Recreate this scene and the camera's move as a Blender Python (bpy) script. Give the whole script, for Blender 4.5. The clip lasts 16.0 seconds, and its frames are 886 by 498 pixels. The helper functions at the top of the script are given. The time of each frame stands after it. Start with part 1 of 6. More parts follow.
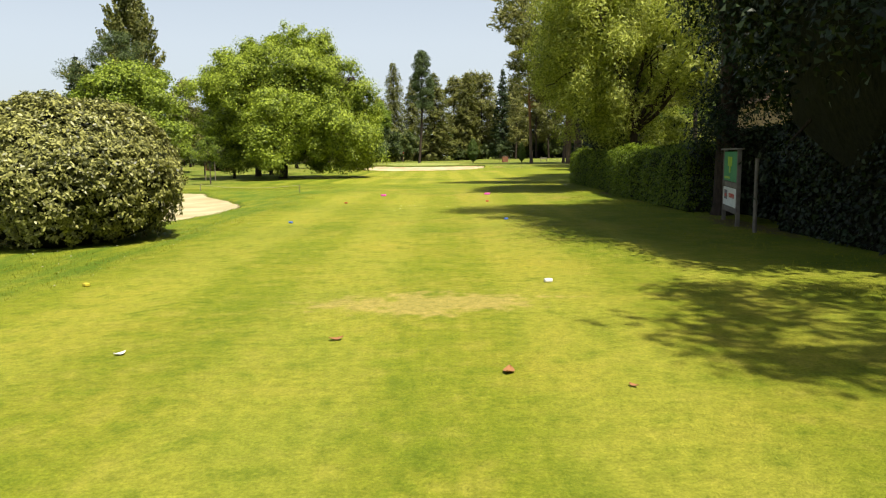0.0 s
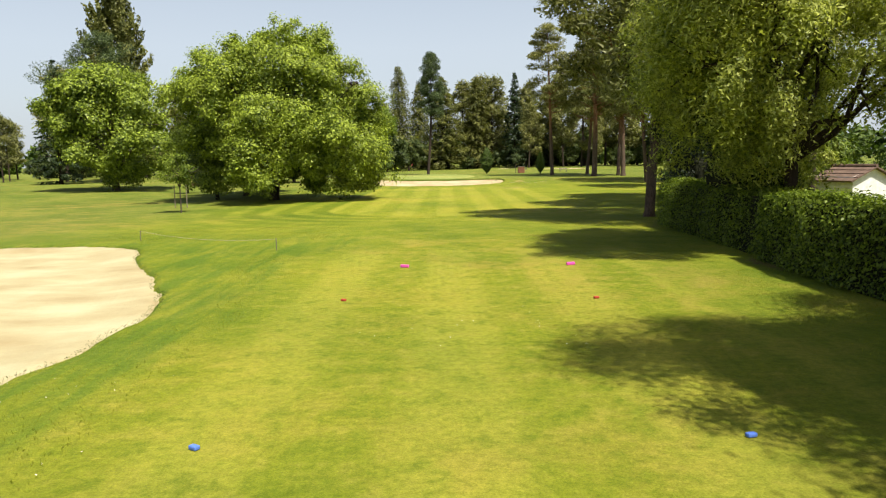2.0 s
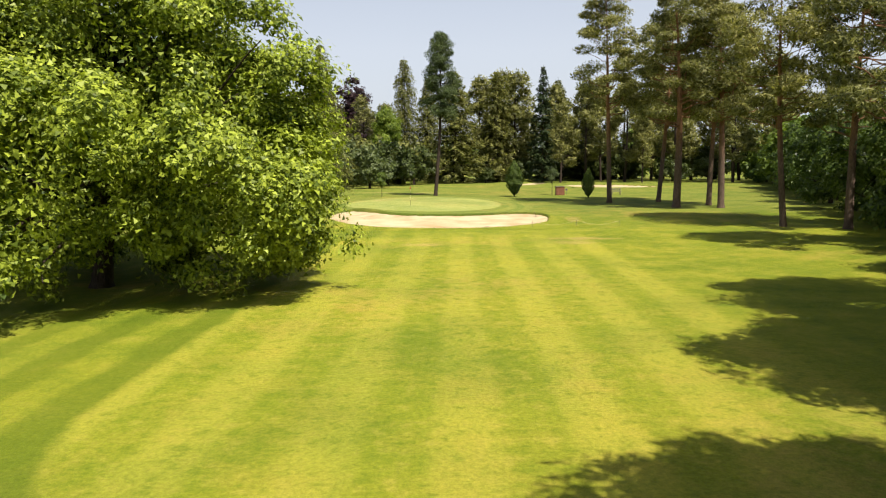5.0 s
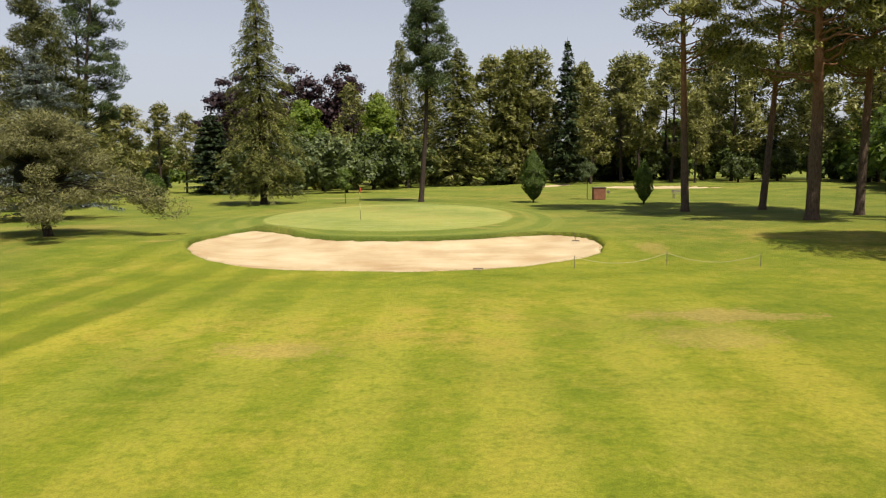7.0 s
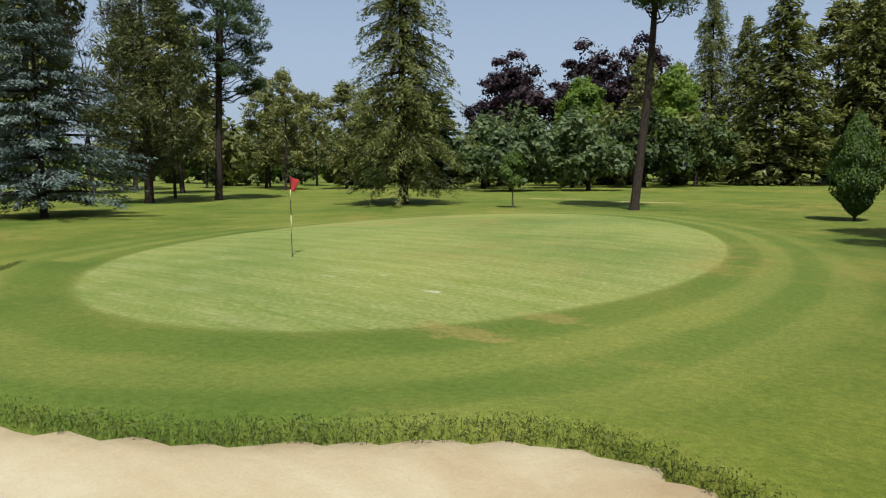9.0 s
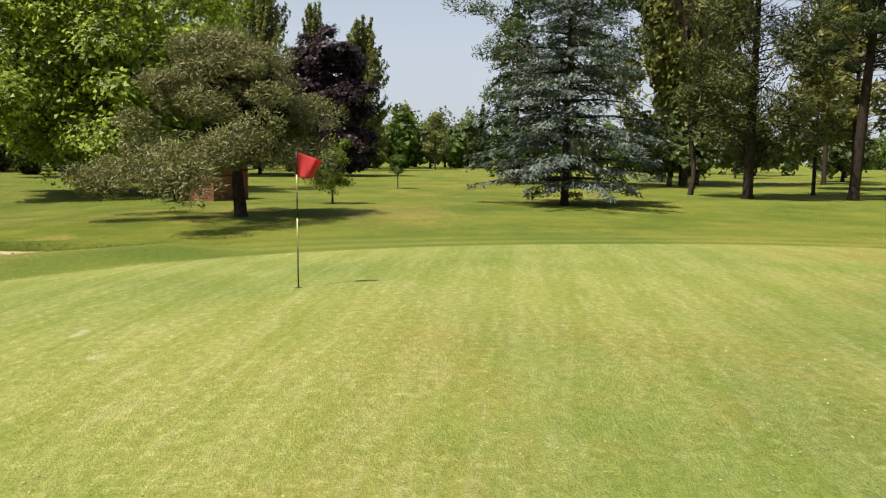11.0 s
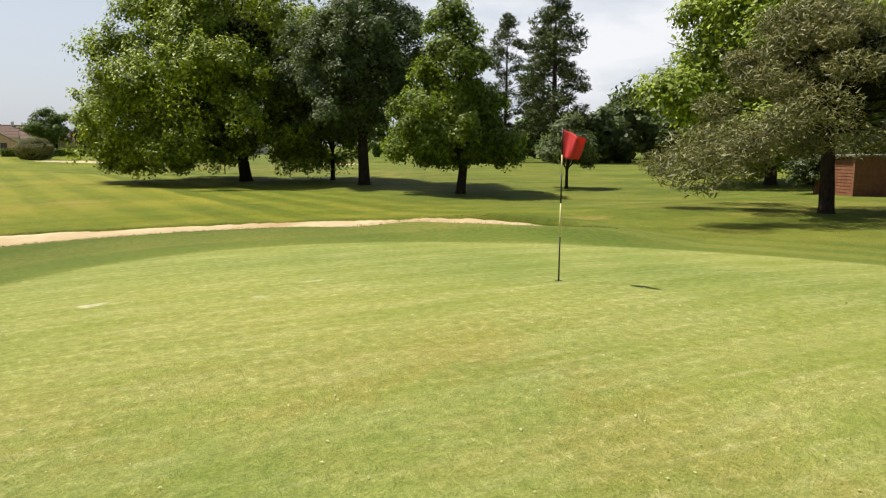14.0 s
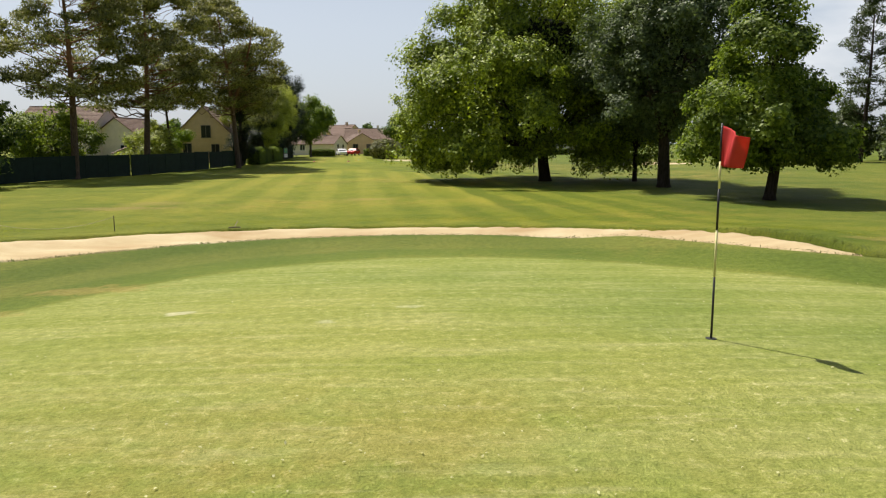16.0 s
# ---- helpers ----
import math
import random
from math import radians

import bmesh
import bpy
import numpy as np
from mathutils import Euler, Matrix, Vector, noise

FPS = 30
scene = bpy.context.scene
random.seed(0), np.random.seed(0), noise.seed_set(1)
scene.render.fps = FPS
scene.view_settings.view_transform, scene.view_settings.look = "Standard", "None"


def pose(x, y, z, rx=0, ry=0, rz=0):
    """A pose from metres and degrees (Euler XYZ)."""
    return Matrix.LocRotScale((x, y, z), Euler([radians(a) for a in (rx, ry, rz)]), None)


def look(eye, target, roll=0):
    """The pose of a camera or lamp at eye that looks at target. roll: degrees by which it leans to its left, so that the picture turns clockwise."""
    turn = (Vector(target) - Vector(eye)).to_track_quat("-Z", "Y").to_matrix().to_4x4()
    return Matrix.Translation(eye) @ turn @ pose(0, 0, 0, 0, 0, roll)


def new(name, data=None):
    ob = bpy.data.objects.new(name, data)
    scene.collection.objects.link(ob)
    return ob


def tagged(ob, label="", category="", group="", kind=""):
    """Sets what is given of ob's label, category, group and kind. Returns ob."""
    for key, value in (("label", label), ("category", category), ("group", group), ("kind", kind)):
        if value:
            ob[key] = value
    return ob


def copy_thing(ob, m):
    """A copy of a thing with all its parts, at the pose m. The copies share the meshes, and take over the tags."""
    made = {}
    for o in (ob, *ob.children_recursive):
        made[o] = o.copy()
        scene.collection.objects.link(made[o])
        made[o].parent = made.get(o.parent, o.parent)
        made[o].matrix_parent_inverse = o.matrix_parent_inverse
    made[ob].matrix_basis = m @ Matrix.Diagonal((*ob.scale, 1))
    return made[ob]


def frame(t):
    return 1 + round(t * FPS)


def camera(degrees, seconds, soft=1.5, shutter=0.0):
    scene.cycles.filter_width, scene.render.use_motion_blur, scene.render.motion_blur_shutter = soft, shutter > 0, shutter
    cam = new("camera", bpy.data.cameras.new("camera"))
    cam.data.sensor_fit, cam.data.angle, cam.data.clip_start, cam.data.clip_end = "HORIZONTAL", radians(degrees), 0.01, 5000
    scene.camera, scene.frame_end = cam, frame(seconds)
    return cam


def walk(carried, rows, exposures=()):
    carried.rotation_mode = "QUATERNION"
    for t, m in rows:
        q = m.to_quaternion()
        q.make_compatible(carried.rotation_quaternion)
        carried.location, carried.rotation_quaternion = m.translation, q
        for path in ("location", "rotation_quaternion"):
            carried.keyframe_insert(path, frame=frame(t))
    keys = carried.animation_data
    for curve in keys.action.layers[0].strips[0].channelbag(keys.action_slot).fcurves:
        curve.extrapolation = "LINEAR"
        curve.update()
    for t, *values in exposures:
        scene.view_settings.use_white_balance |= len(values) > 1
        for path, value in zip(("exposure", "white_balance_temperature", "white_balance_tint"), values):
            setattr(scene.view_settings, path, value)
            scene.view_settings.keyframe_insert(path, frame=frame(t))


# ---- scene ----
cam = camera(63.84, 16.0, 1.2)
# seconds, eye, yaw, pitch, roll
PATH = [
    (0, 0.000, 0.000, 1.728, 0.001, -7.505, -0.945),
    (0.5, -0.161, 2.685, 1.995, 0.170, -7.457, -1.039),
    (1, -0.461, 5.602, 2.284, 0.228, -7.357, -0.977),
    (1.5, -0.890, 8.418, 2.707, 0.305, -7.342, -1.076),
    (2, -1.416, 11.881, 2.906, 0.267, -7.159, -1.095),
    (2.5, -1.715, 15.283, 3.287, 0.358, -7.111, -1.091),
    (3, -1.888, 19.336, 3.648, 0.495, -7.030, -1.253),
    (3.5, -1.496, 24.825, 3.792, 0.889, -6.738, -1.220),
    (4, -1.678, 31.348, 4.647, 1.063, -6.872, -1.219),
    (4.5, -1.649, 38.768, 5.042, 1.290, -6.897, -0.926),
    (5.1, -1.402, 47.916, 4.696, 1.148, -6.881, -0.422),
    (5.7, -0.921, 57.173, 4.197, 0.980, -6.711, -0.227),
    (6.3, -0.226, 66.359, 3.823, 1.255, -6.454, -0.445),
    (6.8, 0.491, 73.837, 3.582, 2.121, -6.403, -0.838),
    (7, 0.798, 76.782, 3.481, 2.615, -6.476, -0.982),
    (7.5, 1.753, 84.483, 3.221, 5.397, -6.530, -0.965),
    (8, 3.387, 92.128, 2.884, 9.194, -6.463, -0.848),
    (8.5, 5.236, 99.899, 2.652, 17.665, -6.350, -0.588),
    (9, 6.079, 107.254, 2.620, 29.622, -6.502, -0.285),
    (9.5, 5.983, 113.182, 2.460, 43.224, -6.531, 0.091),
    (10, 5.427, 117.714, 2.402, 58.925, -6.628, 0.543),
    (10.2, 5.259, 119.068, 2.394, 65.579, -6.758, 0.714),
    (10.7, 4.809, 121.937, 2.372, 80.734, -7.074, 0.736),
    (11.2, 4.299, 123.963, 2.342, 93.484, -7.351, 0.565),
    (11.7, 3.726, 125.352, 2.303, 104.448, -7.611, 0.516),
    (12.1, 3.224, 126.187, 2.266, 112.463, -7.820, 0.594),
    (12.5, 2.688, 126.887, 2.228, 120.132, -8.014, 0.696),
    (13, 1.960, 127.685, 2.193, 129.574, -8.149, 0.582),
    (13.5, 1.188, 128.177, 2.197, 137.928, -8.227, 0.454),
    (14, 0.396, 128.455, 2.208, 145.992, -8.280, 0.250),
    (14.5, -0.427, 128.519, 2.236, 153.861, -8.337, 0.227),
    (15, -1.308, 128.414, 2.257, 161.815, -8.363, 0.031),
    (15.5, -2.127, 128.120, 2.261, 168.126, -8.381, -0.056),
    (16, -2.909, 127.705, 2.262, 172.721, -8.393, -0.219),
]


def view(x, y, z, yaw, pitch, roll):
    a, b = radians(yaw), radians(pitch)
    ahead = Vector((-math.sin(a) * math.cos(b), math.cos(a) * math.cos(b), math.sin(b)))
    return look((x, y, z), Vector((x, y, z)) + ahead, roll)


walk(cam, [(r[0], view(*r[1:])) for r in PATH],
     [(0.0, 0.78, 6800, 8), (1.5, 0.74, 6750, 8), (2.5, 0.66, 6650, 9), (4.5, 0.76, 6800, 12), (7.0, 0.46, 6850, 15), (8.0, 0.34, 6750, 15), (8.5, 0.1, 6400, 13), (9.0, 0.14, 5750, 8), (9.6, 0.56, 6050, 9), (10.0, 0.55, 6600, 11),
      (12.5, 0.54, 6700, 11), (13.5, 0.57, 6700, 11), (16.0, 0.5, 6650, 10)])

# ---- sky and sun ----
SUN_WAY = Vector((0.55, -0.72, 1.66)).normalized()
world = bpy.data.worlds.new("sky")
scene.world = world
world.use_nodes = True
wn, wl = world.node_tree.nodes, world.node_tree.links
wn.clear()
w_out, w_bg, w_sky = wn.new("ShaderNodeOutputWorld"), wn.new("ShaderNodeBackground"), wn.new("ShaderNodeTexSky")
w_sky.sky_type, w_sky.sun_disc = "NISHITA", False
w_sky.sun_elevation, w_sky.sun_rotation = math.asin(SUN_WAY.z), math.atan2(SUN_WAY.x, SUN_WAY.y)
w_sky.air_density, w_sky.dust_density, w_sky.ozone_density = 1.0, 2.6, 2.2
w_bg.inputs[1].default_value = 0.073
# thin summer clouds
w_co, w_map, w_noise, w_ramp, w_mix = (wn.new("ShaderNodeTexCoord"), wn.new("ShaderNodeMapping"), wn.new("ShaderNodeTexNoise"),
                                       wn.new("ShaderNodeValToRGB"), wn.new("ShaderNodeMixRGB"))
w_map.inputs["Scale"].default_value = (2.2, 2.2, 7.0)
w_map.inputs["Location"].default_value = (0.35, 0.1, 0.0)
w_noise.inputs["Scale"].default_value, w_noise.inputs["Detail"].default_value, w_noise.inputs["Roughness"].default_value = 1.4, 7, 0.55
w_ramp.color_ramp.elements[0].position, w_ramp.color_ramp.elements[1].position = 0.42, 0.62
w_ramp.color_ramp.elements[0].color, w_ramp.color_ramp.elements[1].color = (0, 0, 0, 1), (0.75, 0.75, 0.75, 1)
w_mix.inputs[2].default_value = (9.2, 9.4, 9.8, 1)
wl.new(w_co.outputs["Generated"], w_map.inputs[0])
wl.new(w_map.outputs[0], w_noise.inputs["Vector"])
wl.new(w_noise.outputs[0], w_ramp.inputs[0])
# one low bank of cloud, over the plane trees
w_dot, w_gate, w_mul = wn.new("ShaderNodeVectorMath"), wn.new("ShaderNodeMapRange"), wn.new("ShaderNodeMath")
w_dot.operation, w_mul.operation = "DOT_PRODUCT", "MULTIPLY"
w_dot.inputs[1].default_value = (-0.74, -0.65, 0.17)
w_gate.inputs[1].default_value, w_gate.inputs[2].default_value = 0.86, 0.97
wl.new(w_co.outputs["Generated"], w_dot.inputs[0])
wl.new(w_dot.outputs["Value"], w_gate.inputs[0])
wl.new(w_gate.outputs[0], w_mul.inputs[0])
wl.new(w_ramp.outputs[0], w_mul.inputs[1])
wl.new(w_mul.outputs[0], w_mix.inputs[0])
w_haze = wn.new("ShaderNodeMixRGB")
w_haze.inputs[2].default_value = (7.15, 7.85, 8.85, 1)
w_sep, w_up = wn.new("ShaderNodeSeparateXYZ"), wn.new("ShaderNodeMapRange")
w_up.inputs[1].default_value, w_up.inputs[2].default_value, w_up.inputs[3].default_value, w_up.inputs[4].default_value = 0.15, 0.65, 0.62, 0.0
wl.new(w_co.outputs["Generated"], w_sep.inputs[0])
wl.new(w_sep.outputs[2], w_up.inputs[0])
wl.new(w_up.outputs[0], w_haze.inputs[0])
wl.new(w_sky.outputs[0], w_haze.inputs[1])
wl.new(w_haze.outputs[0], w_mix.inputs[1])
wl.new(w_mix.outputs[0], w_bg.inputs[0])
wl.new(w_bg.outputs[0], w_out.inputs[0])

sun = new("sun", bpy.data.lights.new("sun", "SUN"))
sun.data.energy, sun.data.angle, sun.data.color = 5.0, radians(0.6), (1.0, 0.95, 0.86)
sun.matrix_world = look(SUN_WAY * 100, (0, 0, 0))


# ---- materials ----
def mat_new(name, rough=0.7, metal=0.0, spec=0.3):
    m = bpy.data.materials.new(name)
    m.use_nodes = True
    b = m.node_tree.nodes["Principled BSDF"]
    b.inputs["Roughness"].default_value, b.inputs["Metallic"].default_value = rough, metal
    b.inputs["Specular IOR Level"].default_value = spec
    return m, m.node_tree.nodes, m.node_tree.links, b


def nd(nodes, kind, **values):
    n = nodes.new(kind)
    for k, v in values.items():
        n.inputs[int(k[1:]) if k[0] == "i" and k[1:].isdigit() else k.replace("_", " ")].default_value = v
    return n


def noise_at(nodes, links, vec, scale, detail=4.0, rough=0.55):
    n = nd(nodes, "ShaderNodeTexNoise", Scale=scale, Detail=detail, Roughness=rough)
    links.new(vec, n.inputs["Vector"])
    return n.outputs["Fac"]


def ramp(nodes, links, fac, stops):
    r = nodes.new("ShaderNodeValToRGB")
    while len(r.color_ramp.elements) < len(stops):
        r.color_ramp.elements.new(0.5)
    for e, (p, c) in zip(r.color_ramp.elements, stops):
        e.position, e.color = p, (*c, 1)
    links.new(fac, r.inputs[0])
    return r.outputs[0]


def blend(nodes, links, fac, a, b, mode="MIX"):
    n = nodes.new("ShaderNodeMixRGB")
    n.blend_type = mode
    for i, v in enumerate((fac, a, b)):
        if isinstance(v, (int, float)):
            n.inputs[i].default_value = v
        elif isinstance(v, tuple):
            n.inputs[i].default_value = (*v, 1)
        else:
            links.new(v, n.inputs[i])
    return n.outputs[0]


def calc(nodes, links, op, a, b=0.0, c=0.0):
    n = nodes.new("ShaderNodeMath")
    n.operation = op
    for i, v in enumerate((a, b, c)):
        if isinstance(v, (int, float)):
            n.inputs[i].default_value = v
        else:
            links.new(v, n.inputs[i])
    return n.outputs[0]


def span(nodes, links, v, a, b, lo=0.0, hi=1.0):
    n = nodes.new("ShaderNodeMapRange")
    n.interpolation_type = "SMOOTHSTEP"
    links.new(v, n.inputs[0])
    for i, k in enumerate((a, b, lo, hi)):
        n.inputs[i + 1].default_value = k
    return n.outputs[0]


def bump(nodes, links, fac, bsdf, strength, dist):
    n = nd(nodes, "ShaderNodeBump", Strength=strength, Distance=dist)
    links.new(fac, n.inputs["Height"])
    links.new(n.outputs[0], bsdf.inputs["Normal"])


GREEN_C, GREEN_R = (-5.15, 129.5), (8.65, 14.8)


DRY = (0.36, 0.26, 0.085)
# worn and dried spots: centre, half widths, strength, colour
WORN = [(-0.2, 8.3, 1.7, 0.75, 0.75, (0.40, 0.31, 0.09)), (7.2, 95.4, 2.6, 1.1, 0.7, DRY), (-3.6, 92.0, 1.8, 0.9, 0.5, DRY), (0.9, 116.7, 1.2, 0.5, 0.5, DRY),
        (1.9, 118.3, 0.8, 0.4, 0.4, DRY), (6.2, 93.0, 2.0, 1.4, 0.45, DRY), (-14.5, 161.5, 4.0, 0.8, 0.7, (0.42, 0.32, 0.14)), (-7.0, 158.5, 4.5, 0.8, 0.7, (0.42, 0.32, 0.14)),
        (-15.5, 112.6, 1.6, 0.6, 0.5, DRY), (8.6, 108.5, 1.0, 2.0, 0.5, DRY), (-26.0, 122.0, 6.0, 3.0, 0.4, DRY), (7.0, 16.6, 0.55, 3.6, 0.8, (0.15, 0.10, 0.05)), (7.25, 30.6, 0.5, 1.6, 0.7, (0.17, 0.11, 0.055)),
        (-0.8, 118.96, 0.24, 0.15, 0.9, (0.44, 0.44, 0.26)), (-3.6, 119.3, 0.24, 0.13, 0.7, (0.40, 0.41, 0.22)), (-2.6, 119.9, 0.18, 0.12, 0.7, (0.40, 0.41, 0.22))]


def grass_material():
    m, n, l, b = mat_new("mown_grass", 0.8, 0, 0.1)
    pos = n.new("ShaderNodeNewGeometry").outputs["Position"]
    sep = n.new("ShaderNodeSeparateXYZ")
    l.new(pos, sep.inputs[0])
    x, y = sep.outputs[0], sep.outputs[1]
    flat = n.new("ShaderNodeCombineXYZ")
    l.new(x, flat.inputs[0]), l.new(y, flat.inputs[1])
    p = flat.outputs[0]
    wob = noise_at(n, l, p, 0.22, 3)
    big = noise_at(n, l, p, 0.05, 4)
    mid = noise_at(n, l, p, 0.5, 6, 0.62)
    small = noise_at(n, l, p, 2.2, 5, 0.65)
    fine = noise_at(n, l, p, 9.0, 5, 0.75)
    grain = noise_at(n, l, p, 40.0, 4, 0.75)

    def wave(v, period, shift=0.0):
        s = calc(n, l, "SINE", calc(n, l, "MULTIPLY", calc(n, l, "ADD", v, shift), 2 * math.pi / period))
        return span(n, l, s, -0.6, 0.6)
    # rough grass, patchy
    patch = calc(n, l, "ADD", calc(n, l, "MULTIPLY", mid, 0.6), calc(n, l, "MULTIPLY", small, 0.4))
    col = ramp(n, l, patch, [(0.30, (0.100, 0.148, 0.011)), (0.5, (0.182, 0.210, 0.017)), (0.66, (0.258, 0.252, 0.032))])
    away = calc(n, l, "MAXIMUM", span(n, l, y, 98, 126), span(n, l, calc(n, l, "ADD", x, calc(n, l, "MULTIPLY", wob, 4.0)), -10.0, -22.0))
    lush = ramp(n, l, patch, [(0.30, (0.068, 0.106, 0.016)), (0.5, (0.120, 0.152, 0.024)), (0.68, (0.195, 0.198, 0.046))])
    col = blend(n, l, calc(n, l, "MULTIPLY", away, 0.85), col, lush)
    far_lane = wave(calc(n, l, "ADD", calc(n, l, "MULTIPLY", x, 0.8), calc(n, l, "MULTIPLY", y, 0.6)), 9.0)
    col = blend(n, l, calc(n, l, "MULTIPLY", calc(n, l, "MULTIPLY", far_lane, away), 0.3), col, (0.19, 0.205, 0.036))
    beside = calc(n, l, "MULTIPLY", span(n, l, calc(n, l, "ADD", x, calc(n, l, "MULTIPLY", wob, 2.0)), -2.6, -4.4), span(n, l, y, 46, 34))
    rows = noise_at(n, l, blend(n, l, 1.0, p, (2.4, 0.32, 1.0), "MULTIPLY"), 0.9, 5, 0.6)
    col = blend(n, l, calc(n, l, "MULTIPLY", span(n, l, rows, 0.40, 0.62), calc(n, l, "MULTIPLY", beside, 0.75)), col, (0.088, 0.150, 0.014))
    # the fairway starts in a half circle, with mowing rings round it
    yc = calc(n, l, "MAXIMUM", calc(n, l, "SUBTRACT", 61.5, y), 0.0)
    xc = calc(n, l, "ADD", x, 0.8)
    d = calc(n, l, "SUBTRACT", calc(n, l, "SQRT", calc(n, l, "ADD", calc(n, l, "MULTIPLY", xc, xc), calc(n, l, "MULTIPLY", yc, yc))), 8.6)
    d = calc(n, l, "ADD", d, calc(n, l, "MULTIPLY", calc(n, l, "SUBTRACT", wob, 0.5), 1.2))
    rings = calc(n, l, "MULTIPLY", wave(d, 2.3), calc(n, l, "MULTIPLY", span(n, l, d, 13.0, 3.0), span(n, l, y, 36, 46)))
    rings = calc(n, l, "MULTIPLY", rings, span(n, l, y, 118, 96))
    col = blend(n, l, calc(n, l, "MULTIPLY", calc(n, l, "MULTIPLY", rings, span(n, l, x, -3.0, -8.0)), 0.62), col, (0.085, 0.125, 0.008))
    # mown lanes on tee and fairway
    lane = wave(calc(n, l, "ADD", x, calc(n, l, "MULTIPLY", wob, 0.35)), 2.7, 1.8)
    fair = blend(n, l, lane, (0.188, 0.218, 0.0165), (0.257, 0.266, 0.0295))
    fair = blend(n, l, span(n, l, patch, 0.42, 0.68, 0, 0.6), fair, (0.285, 0.252, 0.034))
    fair = blend(n, l, span(n, l, small, 0.50, 0.32, 0, 0.55), fair, (0.118, 0.160, 0.011))
    fair = blend(n, l, span(n, l, small, 0.52, 0.68, 0, 0.45), fair, (0.310, 0.290, 0.045))
    ax = calc(n, l, "ADD", calc(n, l, "ABSOLUTE", calc(n, l, "ADD", x, 0.9)), calc(n, l, "MULTIPLY", calc(n, l, "SUBTRACT", wob, 0.5), 2.4))
    tee = calc(n, l, "MULTIPLY", span(n, l, ax, 5.2, 4.4), span(n, l, y, 36, 34))
    fw = calc(n, l, "MULTIPLY", span(n, l, d, 0.25, -0.25), span(n, l, y, 101, 94))
    col = blend(n, l, calc(n, l, "MAXIMUM", tee, fw), col, fair)
    # collar and putting surface
    ex = calc(n, l, "DIVIDE", calc(n, l, "SUBTRACT", x, GREEN_C[0]), GREEN_R[0])
    ey = calc(n, l, "DIVIDE", calc(n, l, "SUBTRACT", y, GREEN_C[1]), GREEN_R[1])
    e = calc(n, l, "SQRT", calc(n, l, "ADD", calc(n, l, "MULTIPLY", ex, ex), calc(n, l, "MULTIPLY", ey, ey)))
    # the green bulges towards the tee and narrows at its far end
    around = calc(n, l, "ARCTAN2", ey, ex)
    reach = 0.944
    for k, (a_cos, a_sin) in enumerate(((-0.038, -0.102), (0.058, -0.071), (-0.016, -0.006))):
        turned = calc(n, l, "MULTIPLY", around, float(k + 1))
        reach = calc(n, l, "ADD", calc(n, l, "MULTIPLY", calc(n, l, "COSINE", turned), a_cos), reach)
        reach = calc(n, l, "ADD", calc(n, l, "MULTIPLY", calc(n, l, "SINE", turned), a_sin), reach)
    e = calc(n, l, "DIVIDE", e, reach)
    e = calc(n, l, "ADD", e, calc(n, l, "MULTIPLY", calc(n, l, "SUBTRACT", wob, 0.5), 0.02))
    turn = wave(e, 0.19, 0.03)
    collar = blend(n, l, turn, (0.128, 0.172, 0.028), (0.188, 0.214, 0.042))
    collar = blend(n, l, span(n, l, patch, 0.5, 0.7, 0, 0.4), collar, (0.26, 0.225, 0.055))
    col = blend(n, l, calc(n, l, "MULTIPLY", span(n, l, e, 1.6, 1.2), 0.85), col, collar)
    across = calc(n, l, "ADD", calc(n, l, "MULTIPLY", x, 0.13), y)
    stretch = n.new("ShaderNodeCombineXYZ")
    l.new(calc(n, l, "MULTIPLY", across, 2.6), stretch.inputs[0])
    l.new(calc(n, l, "MULTIPLY", x, 0.26), stretch.inputs[1])
    streak = noise_at(n, l, stretch.outputs[0], 1.1, 6, 0.7)
    green = blend(n, l, span(n, l, streak, 0.30, 0.70), (0.246, 0.282, 0.064), (0.292, 0.312, 0.094))
    green = blend(n, l, calc(n, l, "MULTIPLY", wave(across, 1.1), 0.45), green, (0.205, 0.250, 0.046))
    green = blend(n, l, calc(n, l, "MULTIPLY", span(n, l, fine, 0.54, 0.74, 0, 0.6), span(n, l, mid, 0.36, 0.58)), green, (0.44, 0.42, 0.23))
    spots = noise_at(n, l, stretch.outputs[0], 2.6, 5, 0.65)
    green = blend(n, l, span(n, l, spots, 0.50, 0.68, 0, 0.42), green, (0.40, 0.39, 0.175))
    green = blend(n, l, span(n, l, spots, 0.46, 0.30, 0, 0.3), green, (0.165, 0.212, 0.030))
    green = blend(n, l, span(n, l, mid, 0.5, 0.3, 0, 0.5), green, (0.200, 0.244, 0.045))
    col = blend(n, l, span(n, l, e, 1.012, 0.992), col, green)
    l.new(span(n, l, e, 1.0, 1.15, 0.0, 0.4), b.inputs["Diffuse Roughness"])
    # dry patches, then grain
    dry = calc(n, l, "MULTIPLY", span(n, l, big, 0.48, 0.68), span(n, l, patch, 0.42, 0.62))
    col = blend(n, l, calc(n, l, "MULTIPLY", dry, 0.5), col, (0.33, 0.225, 0.060))
    warp = noise_at(n, l, p, 1.1, 5, 0.7)
    shred = noise_at(n, l, p, 3.6, 4, 0.6)
